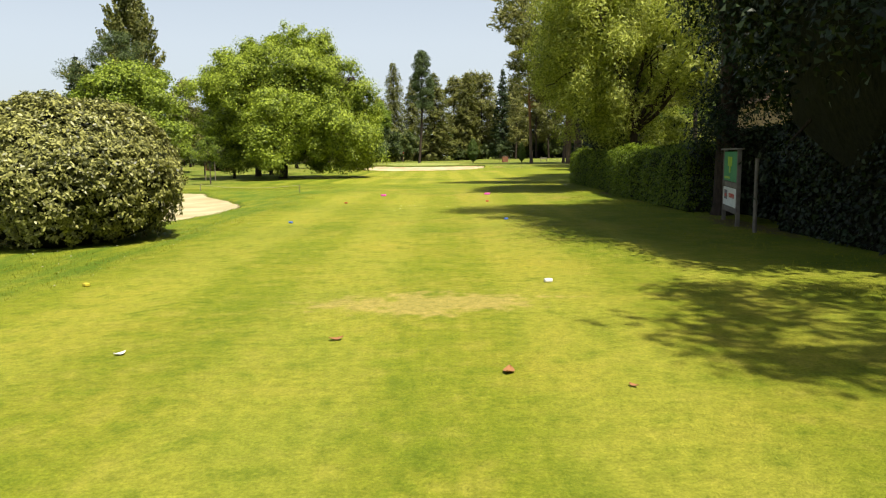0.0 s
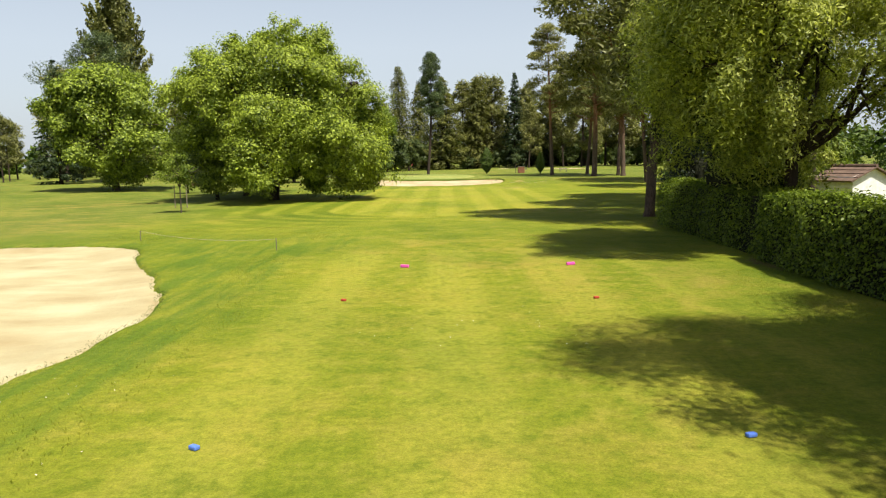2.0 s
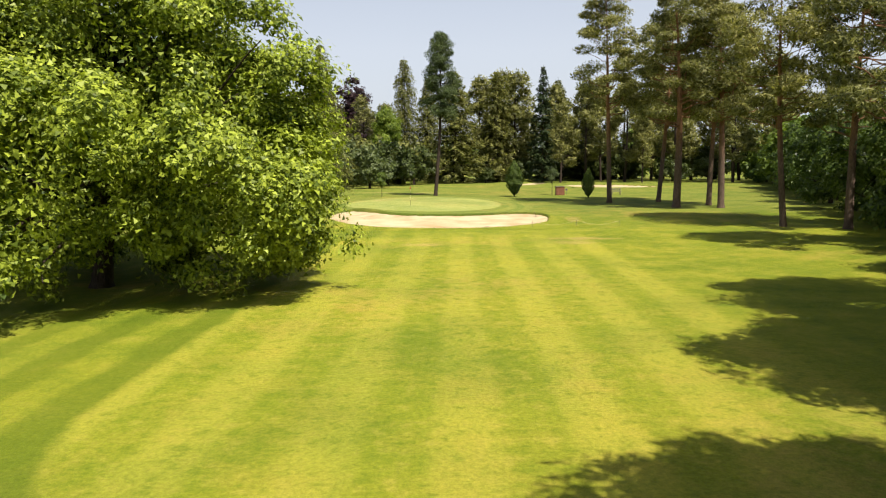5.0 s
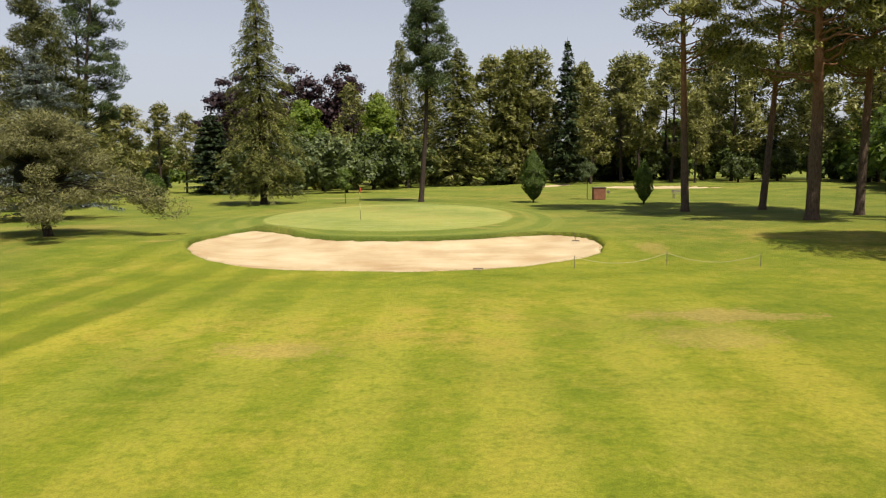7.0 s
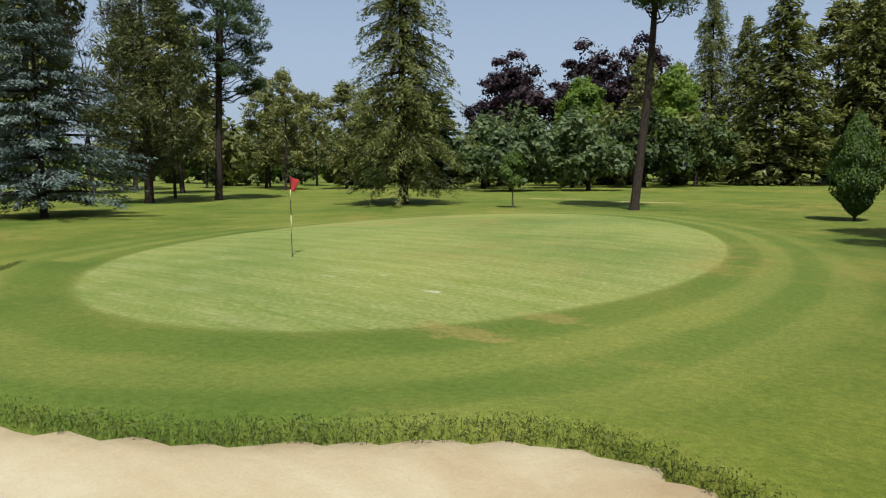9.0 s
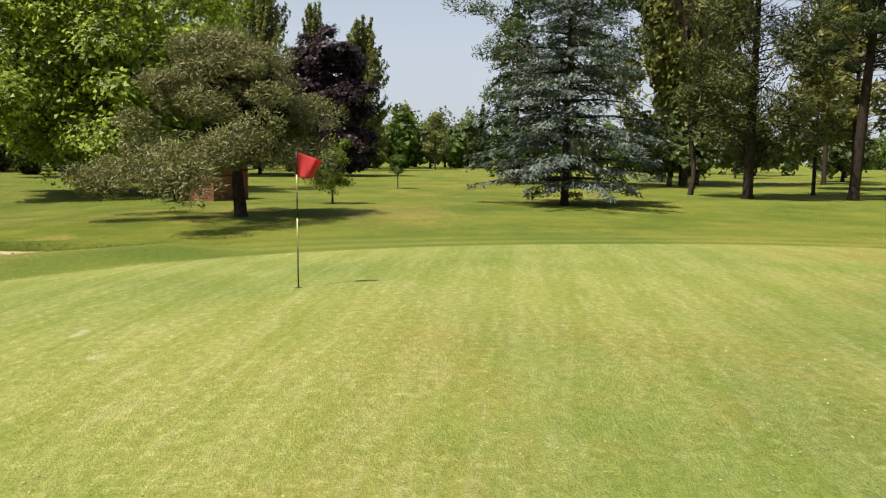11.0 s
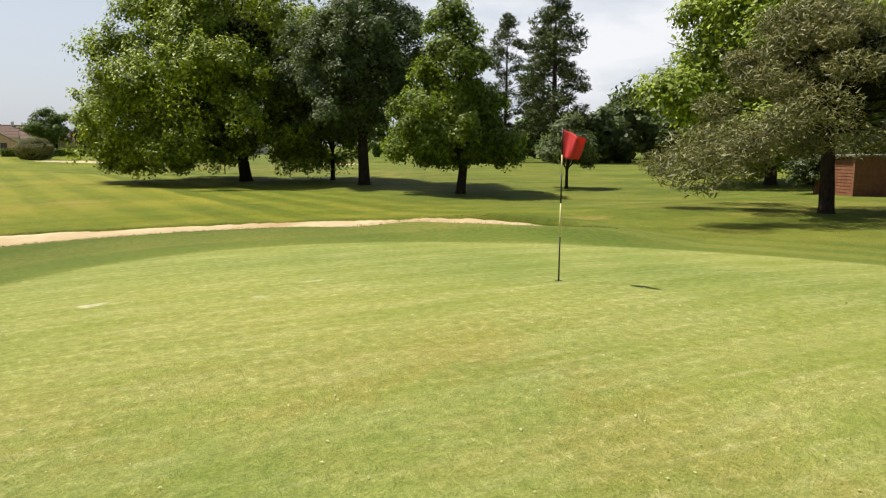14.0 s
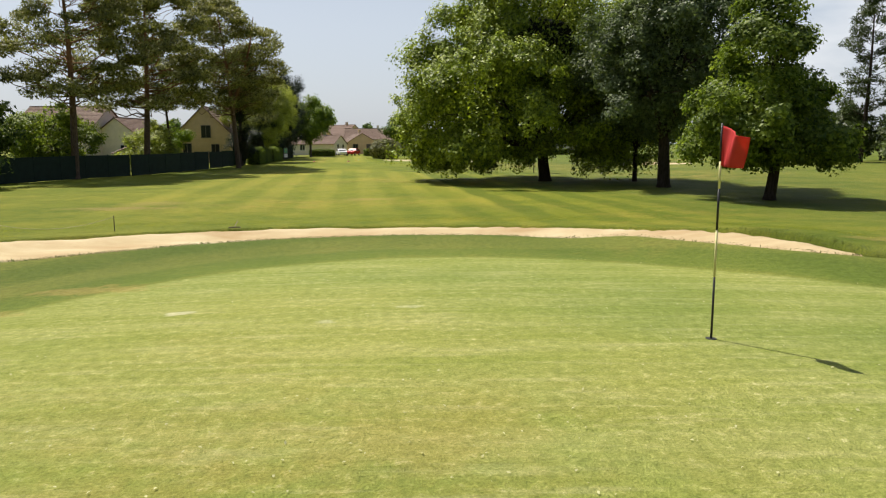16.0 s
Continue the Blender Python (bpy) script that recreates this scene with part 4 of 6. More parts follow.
broadleaf("walnut_tree", (-17, 76.7, 0), "huge spreading walnut tree in bright green leaf", 11,
          [((0.3, 0.2, 9.9), (6.4, 6.0, 4.9)), ((5.4, -0.8, 7.6), (4.4, 4.6, 4.2)), ((1.4, -7.2, 4.9), (3.9, 3.4, 4.0)), ((1.0, -7.8, 3.2), (3.2, 2.8, 2.4)), ((-4.8, -1.0, 8.2), (4.5, 5.0, 4.4)), ((-5.2, 1.2, 4.6), (3.7, 3.6, 3.8)),
           ((6.5, -0.4, 5.2), (4.1, 4.3, 4.2)), ((6.6, -2.2, 3.8), (3.4, 3.2, 2.9)), ((0.6, 0.4, 12.7), (5.2, 4.8, 3.3)), ((-2.4, -3.4, 9.8), (3.9, 3.9, 3.0)), ((3.0, -2.8, 9.4), (3.6, 3.4, 3.2)), ((4.6, 4.0, 5.6), (4.4, 4.2, 4.4)),
           ((-3.8, 4.8, 6.2), (4.6, 4.0, 4.6)), ((7.2, -3.4, 4.6), (3.3, 3.2, 3.6)), ((3.9, 0.2, 11.2), (4.0, 3.8, 3.2)), ((-2.6, -0.4, 4.2), (2.8, 2.6, 3.2))],
          LEAF_WALNUT, BARK_DARK, 0.42, 1700, 78, 0.28, 0.55, 0.76, (0.3, 0), 2.4, low=1.2, hang=0.8, tight=2.4, bosses=230, twigs=2, dense=0.36)
broadleaf("ash_tree", (-22, 85.8, 0), "tall grey-green leafy tree with a thick dark trunk", 12, auto_lobes(5, 14.5, 5.4, 2.0, 8), LEAF_GREY, BARK_DARK, 0.36, 560, 90, 0.25, 0.5, 0.7, (0.1, 0), 3.0, low=1.6, hang=0.6, dense=0.3, bosses=110, tight=2.2)
broadleaf("young_tree", (-22.9, 79.0, 0), "slender young tree standing under larger crowns", 13, auto_lobes(6, 8.0, 3.2, 2.0, 5), LEAF_GREY, BARK_DARK, 0.16, 90, 70, 0.34, 0.5, 0.9, (0, 0), 2.4)
broadleaf("maple_tree", (-22.8, 95.8, 0), "mid-green maple with layered leafy branches", 14, [((0.2, -0.1, 3.4), (3.6, 3.6, 1.3)), ((-1.9, 0.6, 2.7), (2.4, 2.2, 1.0)), ((2.4, -0.8, 2.9), (2.4, 2.2, 1.0)), ((0.2, 0.1, 5.2), (3.2, 3.1, 1.4)), ((0.7, 0.4, 7.0), (2.5, 2.4, 1.4)),
           ((0.2, 0, 8.8), (1.7, 1.7, 1.5)), ((-1.7, -1.4, 4.5), (2.2, 2.0, 1.2)), ((1.6, 1.6, 4.7), (2.2, 2.0, 1.2)), ((0.6, -2.2, 3.0), (2.4, 2.0, 1.1))], LEAF_MAPLE, BARK_DARK, 0.25, 380, 105, 0.23, 0.65, 0.6, (-0.3, 0), 2.4, low=1.5, hang=0.6, tight=1.3, bosses=120)
broadleaf("small_tree", (-31.5, 95.2, 0), "small round ornamental tree with pale blossom-like leaves", 15, auto_lobes(8, 4.3, 2.2, 1.2, 6), LEAF_GREY, BARK_DARK, 0.1, 80, 60, 0.24, 0.6, 0.55, (0, 0), 1.3)
broadleaf("lime_tree", (-43.0, 102, 0), "broad lime tree in yellow-green leaf, low-branched", 16, auto_lobes(9, 16.4, 8.2, 0.5, 12), LEAF_WALNUT, BARK_GREY, 0.4, 520, 56, 0.42, 0.6, 1.1, (0, 0), 2.5, low=0.6, hang=0.7)


def stake_sapling(name, pos, label, seed, high, leaf, r=0.9, base=1.3):
    root = broadleaf(name, pos, label, seed, auto_lobes(seed, high, r, base, 5), leaf, BARK_GREY, 0.045, 55, 45, 0.16, 0.55, 0.38, (0, 0), base)
    return root


def wood_stake(pos, high, label):
    root = new("wooden_stake")
    root.matrix_basis = pose(*pos)
    tagged(root, label, "stake")
    bm = rod(bmesh.new(), (0, 0, -0.1), (0, 0, high), 0.035, 0.03, 8)
    part("post", bm, WOOD_PALE, root)
    return root


WOOD_PALE = plain_material("weathered_wood", (0.20, 0.16, 0.11), 0.85)
stake_sapling("young_tree", (-20.0, 61.8, 0), "thin young tree between two stakes", 21, 3.9, LEAF_MAPLE, 1.45, 1.9)
wood_stake((-20.4, 61.8, 0), 1.5, "thin wooden stake beside a young tree")
wood_stake((-19.6, 61.9, 0), 1.5, "thin wooden stake beside a young tree")


column_tree("poplar_tree", (-62.6, 147.5, 0), "tall slim poplar rising over the other trees", 31, 40, 6.8, LEAF_POPLAR, 18000, 0.75, 3)
conifer("dark_spruce_tree", (-66, 132, 0), "dark ragged spruce behind leafy trees", 32, 21, 5.0, 1.0, LEAF_DARKFIR, BARK_DARK, 0.3, 20, 8, 22, 0.2, 0.8)
broadleaf("leafy_tree", (-60, 97, 0), "olive leafy tree with a low airy crown", 33, auto_lobes(33, 10.5, 4.6, 1.4, 8), LEAF_PINE_GREY, BARK_GREY, 0.25, 220, 50, 0.4, 0.55, 1.0)

# ---- hedge, sign and trees on the boundary ----
hedge("clipped_hedge", (8.15, 31.6), (8.35, 42.0), 1.5, 1.8, "tall clipped green hedge along the boundary", 41, LEAF_HEDGE, 36000, 0.085, group="boundary hedge")
hedge("clipped_hedge", (7.75, 20.4), (7.85, 31.2), 1.5, 1.8, "tall clipped dark hedge along the boundary", 42, LEAF_HEDGE, 40000, 0.085, group="boundary hedge")
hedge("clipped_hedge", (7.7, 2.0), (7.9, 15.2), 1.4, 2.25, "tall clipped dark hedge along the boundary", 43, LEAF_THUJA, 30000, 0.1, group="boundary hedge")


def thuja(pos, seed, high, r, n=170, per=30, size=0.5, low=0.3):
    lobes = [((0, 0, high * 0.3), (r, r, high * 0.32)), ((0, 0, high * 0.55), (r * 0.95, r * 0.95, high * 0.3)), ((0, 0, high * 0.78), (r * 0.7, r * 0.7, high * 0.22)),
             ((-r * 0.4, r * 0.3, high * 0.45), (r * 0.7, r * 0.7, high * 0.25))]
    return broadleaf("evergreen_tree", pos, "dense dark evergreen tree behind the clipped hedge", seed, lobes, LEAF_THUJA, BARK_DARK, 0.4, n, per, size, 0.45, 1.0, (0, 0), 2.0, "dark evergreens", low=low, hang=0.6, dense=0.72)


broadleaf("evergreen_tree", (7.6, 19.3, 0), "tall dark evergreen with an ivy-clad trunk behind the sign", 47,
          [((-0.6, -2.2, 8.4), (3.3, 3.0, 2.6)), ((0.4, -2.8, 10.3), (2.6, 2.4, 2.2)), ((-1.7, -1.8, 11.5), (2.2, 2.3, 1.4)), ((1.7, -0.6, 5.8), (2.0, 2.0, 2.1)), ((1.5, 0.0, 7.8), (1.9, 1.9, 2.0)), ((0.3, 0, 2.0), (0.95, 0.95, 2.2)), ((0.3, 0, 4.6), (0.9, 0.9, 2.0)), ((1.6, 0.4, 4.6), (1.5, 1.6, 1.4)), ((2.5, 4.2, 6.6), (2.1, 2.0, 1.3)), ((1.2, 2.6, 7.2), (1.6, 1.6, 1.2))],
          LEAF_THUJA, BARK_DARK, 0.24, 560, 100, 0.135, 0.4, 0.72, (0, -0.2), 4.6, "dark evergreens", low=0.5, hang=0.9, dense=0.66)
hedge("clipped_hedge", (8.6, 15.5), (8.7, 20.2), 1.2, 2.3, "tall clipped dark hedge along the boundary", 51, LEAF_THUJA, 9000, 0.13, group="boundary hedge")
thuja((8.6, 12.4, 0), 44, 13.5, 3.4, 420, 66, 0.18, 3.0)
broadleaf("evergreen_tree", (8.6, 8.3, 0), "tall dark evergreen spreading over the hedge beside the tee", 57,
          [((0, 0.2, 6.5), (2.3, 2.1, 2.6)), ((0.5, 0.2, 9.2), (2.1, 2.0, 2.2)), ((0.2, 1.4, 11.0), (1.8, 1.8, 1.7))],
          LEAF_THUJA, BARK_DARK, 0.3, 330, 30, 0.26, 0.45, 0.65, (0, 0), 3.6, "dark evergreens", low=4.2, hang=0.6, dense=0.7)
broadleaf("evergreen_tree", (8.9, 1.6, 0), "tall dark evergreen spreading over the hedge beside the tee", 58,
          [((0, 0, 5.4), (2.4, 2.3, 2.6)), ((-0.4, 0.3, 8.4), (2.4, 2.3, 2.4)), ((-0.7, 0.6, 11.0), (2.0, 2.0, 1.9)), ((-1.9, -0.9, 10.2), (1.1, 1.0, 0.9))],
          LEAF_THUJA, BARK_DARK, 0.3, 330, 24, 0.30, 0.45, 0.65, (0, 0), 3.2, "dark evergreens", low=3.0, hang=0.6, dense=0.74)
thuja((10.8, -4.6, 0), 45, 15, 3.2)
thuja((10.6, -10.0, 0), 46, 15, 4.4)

broadleaf("locust_tree", (8.9, 33.2, 0), "light green locust tree with drooping leaves overhanging the hedge", 49,
          [((-1.9, -0.8, 8.2), (2.6, 2.5, 2.0)), ((-3.0, -1.0, 5.8), (2.0, 2.2, 2.0)), ((-2.2, 1.6, 6.6), (2.1, 2.3, 2.0)), ((-2.4, -2.9, 7.6), (2.0, 2.0, 1.9)), ((-1.0, 1.6, 9.6), (2.3, 2.4, 1.4)),
           ((-1.8, -1.8, 9.8), (1.9, 2.0, 1.3)), ((-1.6, 1.6, 4.4), (1.6, 2.2, 1.9)), ((-1.6, -0.6, 4.6), (1.1, 1.3, 1.5)),
           ((1.2, 0.5, 6.4), (1.7, 2.0, 2.0)), ((0.6, 1.5, 4.2), (1.5, 1.8, 1.7)), ((1.0, 0.2, 8.8), (1.7, 1.9, 1.6)), ((2.5, -2.8, 6.6), (2.2, 1.9, 1.9)), ((3.9, -3.8, 7.2), (1.9, 1.6, 1.7)), ((1.4, -1.8, 5.0), (1.3, 1.4, 1.3))],
          LEAF_LOCUST, BARK_DARK, 0.2, 1040, 80, 0.20, 0.3, 0.55, (0, 0), 2.8, low=2.2, hang=1.7, tight=1.9, twigs=3)
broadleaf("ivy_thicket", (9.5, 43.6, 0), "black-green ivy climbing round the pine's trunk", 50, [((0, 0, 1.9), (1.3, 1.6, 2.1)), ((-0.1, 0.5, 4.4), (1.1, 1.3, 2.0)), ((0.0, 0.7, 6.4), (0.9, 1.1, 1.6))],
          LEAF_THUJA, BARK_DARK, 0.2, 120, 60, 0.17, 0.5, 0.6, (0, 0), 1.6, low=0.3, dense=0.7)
# near-black leaf mass that backs the locust's pale sprays
broadleaf("ivy_thicket", (8.7, 36.6, 0), "black-green leafy thicket within the locust's crown", 54, [((0, 0, 2.2), (1.4, 2.2, 2.2)), ((-0.7, -0.8, 5.0), (1.6, 2.2, 2.0)), ((-0.6, -2.6, 7.2), (1.4, 1.6, 1.4))],
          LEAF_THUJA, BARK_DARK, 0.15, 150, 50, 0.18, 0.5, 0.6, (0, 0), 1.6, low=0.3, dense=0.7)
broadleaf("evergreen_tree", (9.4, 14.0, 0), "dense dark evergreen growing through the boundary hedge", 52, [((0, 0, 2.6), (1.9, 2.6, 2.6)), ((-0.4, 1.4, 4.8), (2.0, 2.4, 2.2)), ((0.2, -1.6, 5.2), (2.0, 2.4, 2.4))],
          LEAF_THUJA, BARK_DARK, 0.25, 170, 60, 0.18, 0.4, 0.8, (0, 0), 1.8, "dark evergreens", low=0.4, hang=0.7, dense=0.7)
broadleaf("garden_tree", (18.5, 36.5, 0), "bright green garden tree beyond the hedge", 48, auto_lobes(48, 5.5, 2.2, 1.0, 6), LEAF_BRIGHT, BARK_GREY, 0.12, 90, 60, 0.26, 0.6, 0.6)

PINES = [((9.1, 48.6), 17.5, 7.0, 5.4, 0.27, (1.6, 0.2)), ((15.7, 59.2), 18.5, 6.5, 5.0, 0.30, (-0.6, 0)), ((18.9, 67.5), 19.5, 7.0, 5.2, 0.31, (0.2, 0.3)),
         ((24.0, 87.5), 20.0, 8.5, 4.2, 0.36, (-0.2, 0)), ((28.3, 101.0), 20.5, 8.5, 4.2, 0.33, (0.3, 0)), ((24.3, 103.0), 20.0, 9.0, 3.8, 0.27, (-0.9, 0)),
         ((25.4, 119.5), 21.0, 9.5, 4.4, 0.36, (-0.8, 0.2)), ((25.8, 124.2), 21.0, 10.0, 4.0, 0.30, (0.9, 0)), ((21.4, 121.2), 22.0, 10.0, 4.6, 0.42, (-0.7, 0)),
         ((22.2, 130.8), 21.5, 10.0, 3.6, 0.28, (1.2, 0)), ((16.3, 130.0), 24.0, 11.5, 3.5, 0.30, (-0.8, 0))]
for i, ((px, py), high, cb, r, tr, lean) in enumerate(PINES):
    pine("scots_pine", (px, py, 0), "tall pine with a bare reddish trunk and dark needle crown", 60 + i, high, cb - 0.5, r * (1.1 if i < 3 else 1.18), LEAF_PINE, BARK_PINE, tr, 96 if i < 3 else 56, 190, 0.42, lean, 0.45,
         1.35 if i < 3 else 1.4, group="pines along the fairway", slim=0.32, fork=(7.0, -2.6, 0.4) if i == 0 else None)
pine("ivy_clad_pine", (9.6, 44.6, 0), "olive pine with low hanging branches and an ivy-clad trunk", 77, 13.0, 5.6, 3.7, LEAF_PINE, BARK_DARK, 0.24, 74, 190, 0.36, (-0.8, -0.8), 0.55, 1.25, 2, limbs=[(-2.2, -3.4, 5.4), (-1.2, -4.2, 6.4), (-3.0, -1.8, 5.8), (-3.2, 0.4, 6.4), (-0.4, -3.6, 5.0)])
pine("garden_pine", (16.4, 46.5, 0), "slender leaning pine in the garden behind the fence", 76, 13.5, 6.4, 2.8, LEAF_PINE, BARK_DARK, 0.17, 40, 190, 0.4, (0.8, 0.3), 0.5, 1.1, 3)

# ---- trees round the green ----
conifer("spruce_tree", (-20.8, 149, 0), "tall shaggy spruce with drooping olive branches", 81, 22.0, 4.9, 2.0, LEAF_SPRUCE, BARK_DARK, 0.34, 38, 9, 72, 0.45, 0.38, 0.28, 0.62, 1.0, ragged=0.45)
pine("tall_pine", (-4.6, 148.3, 0.0), "very tall slim pine with a high crown beside the green", 82, 22.5, 11.3, 2.5, LEAF_FIR, BARK_DARK, 0.27, 80, 260, 0.34, (0.7, 0.2), 0.7, 0.95, 6, round_top=0.8)
conifer("slim_spruce", (-15.5, 240, 0), "tall slim shaggy spruce rising over the far row", 89, 33, 6.0, 1.0, LEAF_SPRUCE, BARK_DARK, 0.36, 36, 9, 40, 0.45, 0.75, 0.3, 0.45, 1.1, ragged=0.4)
pine("low_pine", (-23.4, 116.0, 0), "low wide pine with grey-green needle masses", 83, 6.6, 2.2, 3.9, LEAF_PINE_GREY, BARK_DARK, 0.26, 84, 440, 0.23, (0.3, -0.4), 0.6, 0.9, 2, round_top=0.7, slim=0.2, core=0.5,
     limbs=[(3.2, 0.2, 2.7), (4.2, -0.6, 2.4), (5.2, 0.3, 2.1), (6.1, 0.0, 1.7), (4.4, 1.0, 3.0), (-1.5, -4.2, 2.1), (-0.5, -5.0, 1.7), (7.0, 0.2, 1.5), (3.4, 1.6, 3.4),
            (2.0, 0.1, 2.2), (2.6, -1.6, 2.3), (1.2, -2.6, 2.2), (-0.6, -3.2, 2.3), (5.0, 0.8, 2.6), (6.4, -0.5, 2.2), (2.2, 1.8, 2.5), (-2.4, -1.4, 2.4), (-2.6, 1.0, 2.4), (0.4, 2.8, 2.4), (2.4, -4.2, 1.3), (2.0, -3.4, 1.9), (1.6, -3.0, 2.8), (2.7, -4.7, 1.6), (1.2, -2.4, 1.6), (1.8, -3.2, 3.6), (-1.6, 2.8, 1.8), (-1.4, 2.4, 2.8), (-1.0, 2.0, 3.6)])
conifer("blue_cedar", (-32.3, 130.4, 0), "silvery blue cedar with tiers of drooping branches", 84, 13.4, 5.7, 1.0, LEAF_BLUE, BARK_DARK, 0.2, 21, 9, 110, 0.2, 0.32, 0.3, 0.78, 0.6, ragged=0.5)
pine("dark_pine", (-40.7, 143.8, 0), "dark pine with a full brownish crown to the ground", 85, 20, 2.5, 4.0, LEAF_DARKNEEDLE, BARK_DARK, 0.34, 80, 240, 0.42, (0.2, 0), 0.8, 1.3, 3, round_top=0.8)
pine("twin_pine", (-40.4, 150.5, 0), "tall leaning pine with an ivy-clad foot", 86, 25, 9.0, 4.0, LEAF_FIR, BARK_DARK, 0.32, 76, 110, 0.42, (2.6, 0), 0.62, 0.85, 6, round_top=0.75)
pine("twin_pine", (-40.9, 150.9, 0), "tall slim pine beside its leaning twin", 87, 24, 8.5, 3.8, LEAF_FIR, BARK_DARK, 0.25, 70, 110, 0.42, (0.4, 0.5), 0.62, 0.85, 6, round_top=0.75)
stake_sapling("young_tree", (-12.3, 148.5, 0), "small dark-leaved sapling with a straight thin stem", 88, 3.6, LEAF_GREEN, 0.75, 1.3)
stake_sapling("young_tree", (-50.8, 121.0, 0), "thin sapling tied to a stake on open grass", 90, 2.9, LEAF_GREEN, 0.4, 1.0)


def cone_tree(name, pos, high, r, label, seed, leaf=LEAF_YEW, n=11000, size=0.13, foot=0.12):
    """A flame-shaped tree on a short stem: widest below the middle, pointed at the top."""
    rng = np.random.default_rng(seed)
    root = tree_root(name, pos, label)
    u, a = rng.uniform(0, 1, n) ** 0.85, rng.uniform(0, 2 * np.pi, n)
    prof = np.sin(np.pi * np.clip(u, 0, 1) ** 0.88) ** 0.85 * (1 - 0.15 * u) + 0.03
    lump = np.array([noise.noise(Vector((math.cos(q) * 1.8, math.sin(q) * 1.8, w * 7 + seed))) for q, w in zip(a, u)]) * 0.34
    d = r * prof * (1 + lump) * (1 - rng.uniform(0, 1, n) ** 2.5 * 0.5)
    C = np.column_stack([np.cos(a) * d, np.sin(a) * d, high * (foot + (1 - foot) * u)])
    out = np.column_stack([np.cos(a), np.sin(a), 0.4 + 0 * a])
    V, F = cards(C, out + rng.normal(size=C.shape) * 0.5, size * rng.uniform(0.6, 1.5, n), 0.55, rng, np.array((0, 0, 1.0)) + out * 0.4 + rng.normal(size=C.shape) * 0.5)
    piece("crown", mesh_of("crown", V, F, leaf), root)
    paths = [[((0, 0, -0.1), 0.09), ((0, 0, high * 0.2), 0.07), ((0, 0, high * 0.9), 0.015)]]
    for k in range(14):
        w, q = rng.uniform(0.15, 0.6), rng.uniform(0, 6.28)
        paths.append(bent(rng, (0, 0, high * w), (math.cos(q) * r * 0.7, math.sin(q) * r * 0.7, high * (w + 0.22)), 0.025, 0.008, 4, -0.1))
    V, F = tubes(paths, 6)
    piece("trunk", smooth(mesh_of("trunk", V, F, BARK_DARK)), root)
    return root


cone_tree("clipped_hornbeam", (6.4, 145.2, 0), 5.0, 1.18, "flame-shaped dark green hornbeam on the grass", 91, LEAF_DARKGREEN, 14000, 0.13, 0.05)
cone_tree("clipped_hornbeam", (15.7, 140.3, 0), 3.9, 0.8, "narrow upright young hornbeam on the grass", 92, LEAF_GREEN, 9000, 0.12, 0.05)
broadleaf("young_bush_tree", (-31.5, 118.5, 0), "young bushy tree in fresh green leaf on bare soil", 89, [((0, 0, 1.7), (0.95, 0.95, 0.95)), ((0.3, 0.2, 2.7), (0.6, 0.6, 0.7)), ((-0.4, -0.4, 1.1), (0.7, 0.7, 0.6)), ((0.45, -0.3, 1.3), (0.7, 0.7, 0.6)), ((0.1, 0.1, 3.3), (0.3, 0.3, 0.5))], LEAF_MAPLE, BARK_GREY, 0.05, 70, 26, 0.17, 0.55, 0.33, (0, 0), 0.7, low=0.25, twigs=3)
broadleaf("dark_shrub", (-34.4, 109.6, 0), "dark evergreen shrub beside the board hut", 95, [((0, 0, 1.0), (1.2, 1.2, 1.0)), ((0.5, -0.5, 1.4), (0.8, 0.8, 0.7)), ((-0.5, 0.5, 1.5), (0.8, 0.8, 0.7))], LEAF_YEW, BARK_DARK, 0.06, 90, 40, 0.17, 0.5, 0.4, (0, 0), 0.5, low=0.1, dense=0.6)
stake_sapling("young_tree", (12.2, 149.6, 0), "young tree with a reddish-brown crown", 93, 3.9, LEAF_GREY, 0.7, 1.6)

# ---- far trees: one of each kind is built, then copied ----
far_spruce = conifer("far_spruce", (-9.0, 232, 0), "tall olive spruce in the far tree row", 101, 27, 6.0, 0.8, LEAF_SPRUCE, BARK_DARK, 0.35, 32, 9, 24, 0.35, 0.9, 0.34, 0.6, 0.8, "far conifers")
far_fir = conifer("far_fir", (18.1, 211.2, 0), "tall dark fir with a pointed top in the far tree row", 102, 26.5, 4.2, 0.5, LEAF_DARKFIR, BARK_DARK, 0.35, 30, 8, 20, 0.15, 0.9, 0.4, 0.7, 0.4, "far conifers")
far_pine = pine("far_pine", (30, 221, 0), "far pine with a full brownish green crown", 103, 22, 5, 4.6, LEAF_PINE, BARK_DARK, 0.3, 50, 46, 1.05, (0, 0), 0.7, 1.6, 2, "far pines", slim=0.34)
far_yew = broadleaf("yew_tree", (-16.2, 197, 0), "wide dark yew reaching the ground", 104, auto_lobes(104, 10.5, 6.2, 0.3, 9), LEAF_YEW, BARK_DARK, 0.35, 170, 13, 0.9, 0.5, 1.0, (0, 0), 1.6, "far evergreens", low=0.4, hang=0.5, twigs=1)
far_broad = broadleaf("far_leafy_tree", (-26.5, 180, 0), "round grey-green leafy tree with a short trunk", 105, dome_lobes(105, 9.6, 4.9, 0.9, 6), LEAF_GREY, BARK_DARK, 0.25, 220, 11, 0.78, 0.6, 0.85, (0, 0), 1.6, "far leafy trees", low=0.7, tight=1.4, twigs=1)
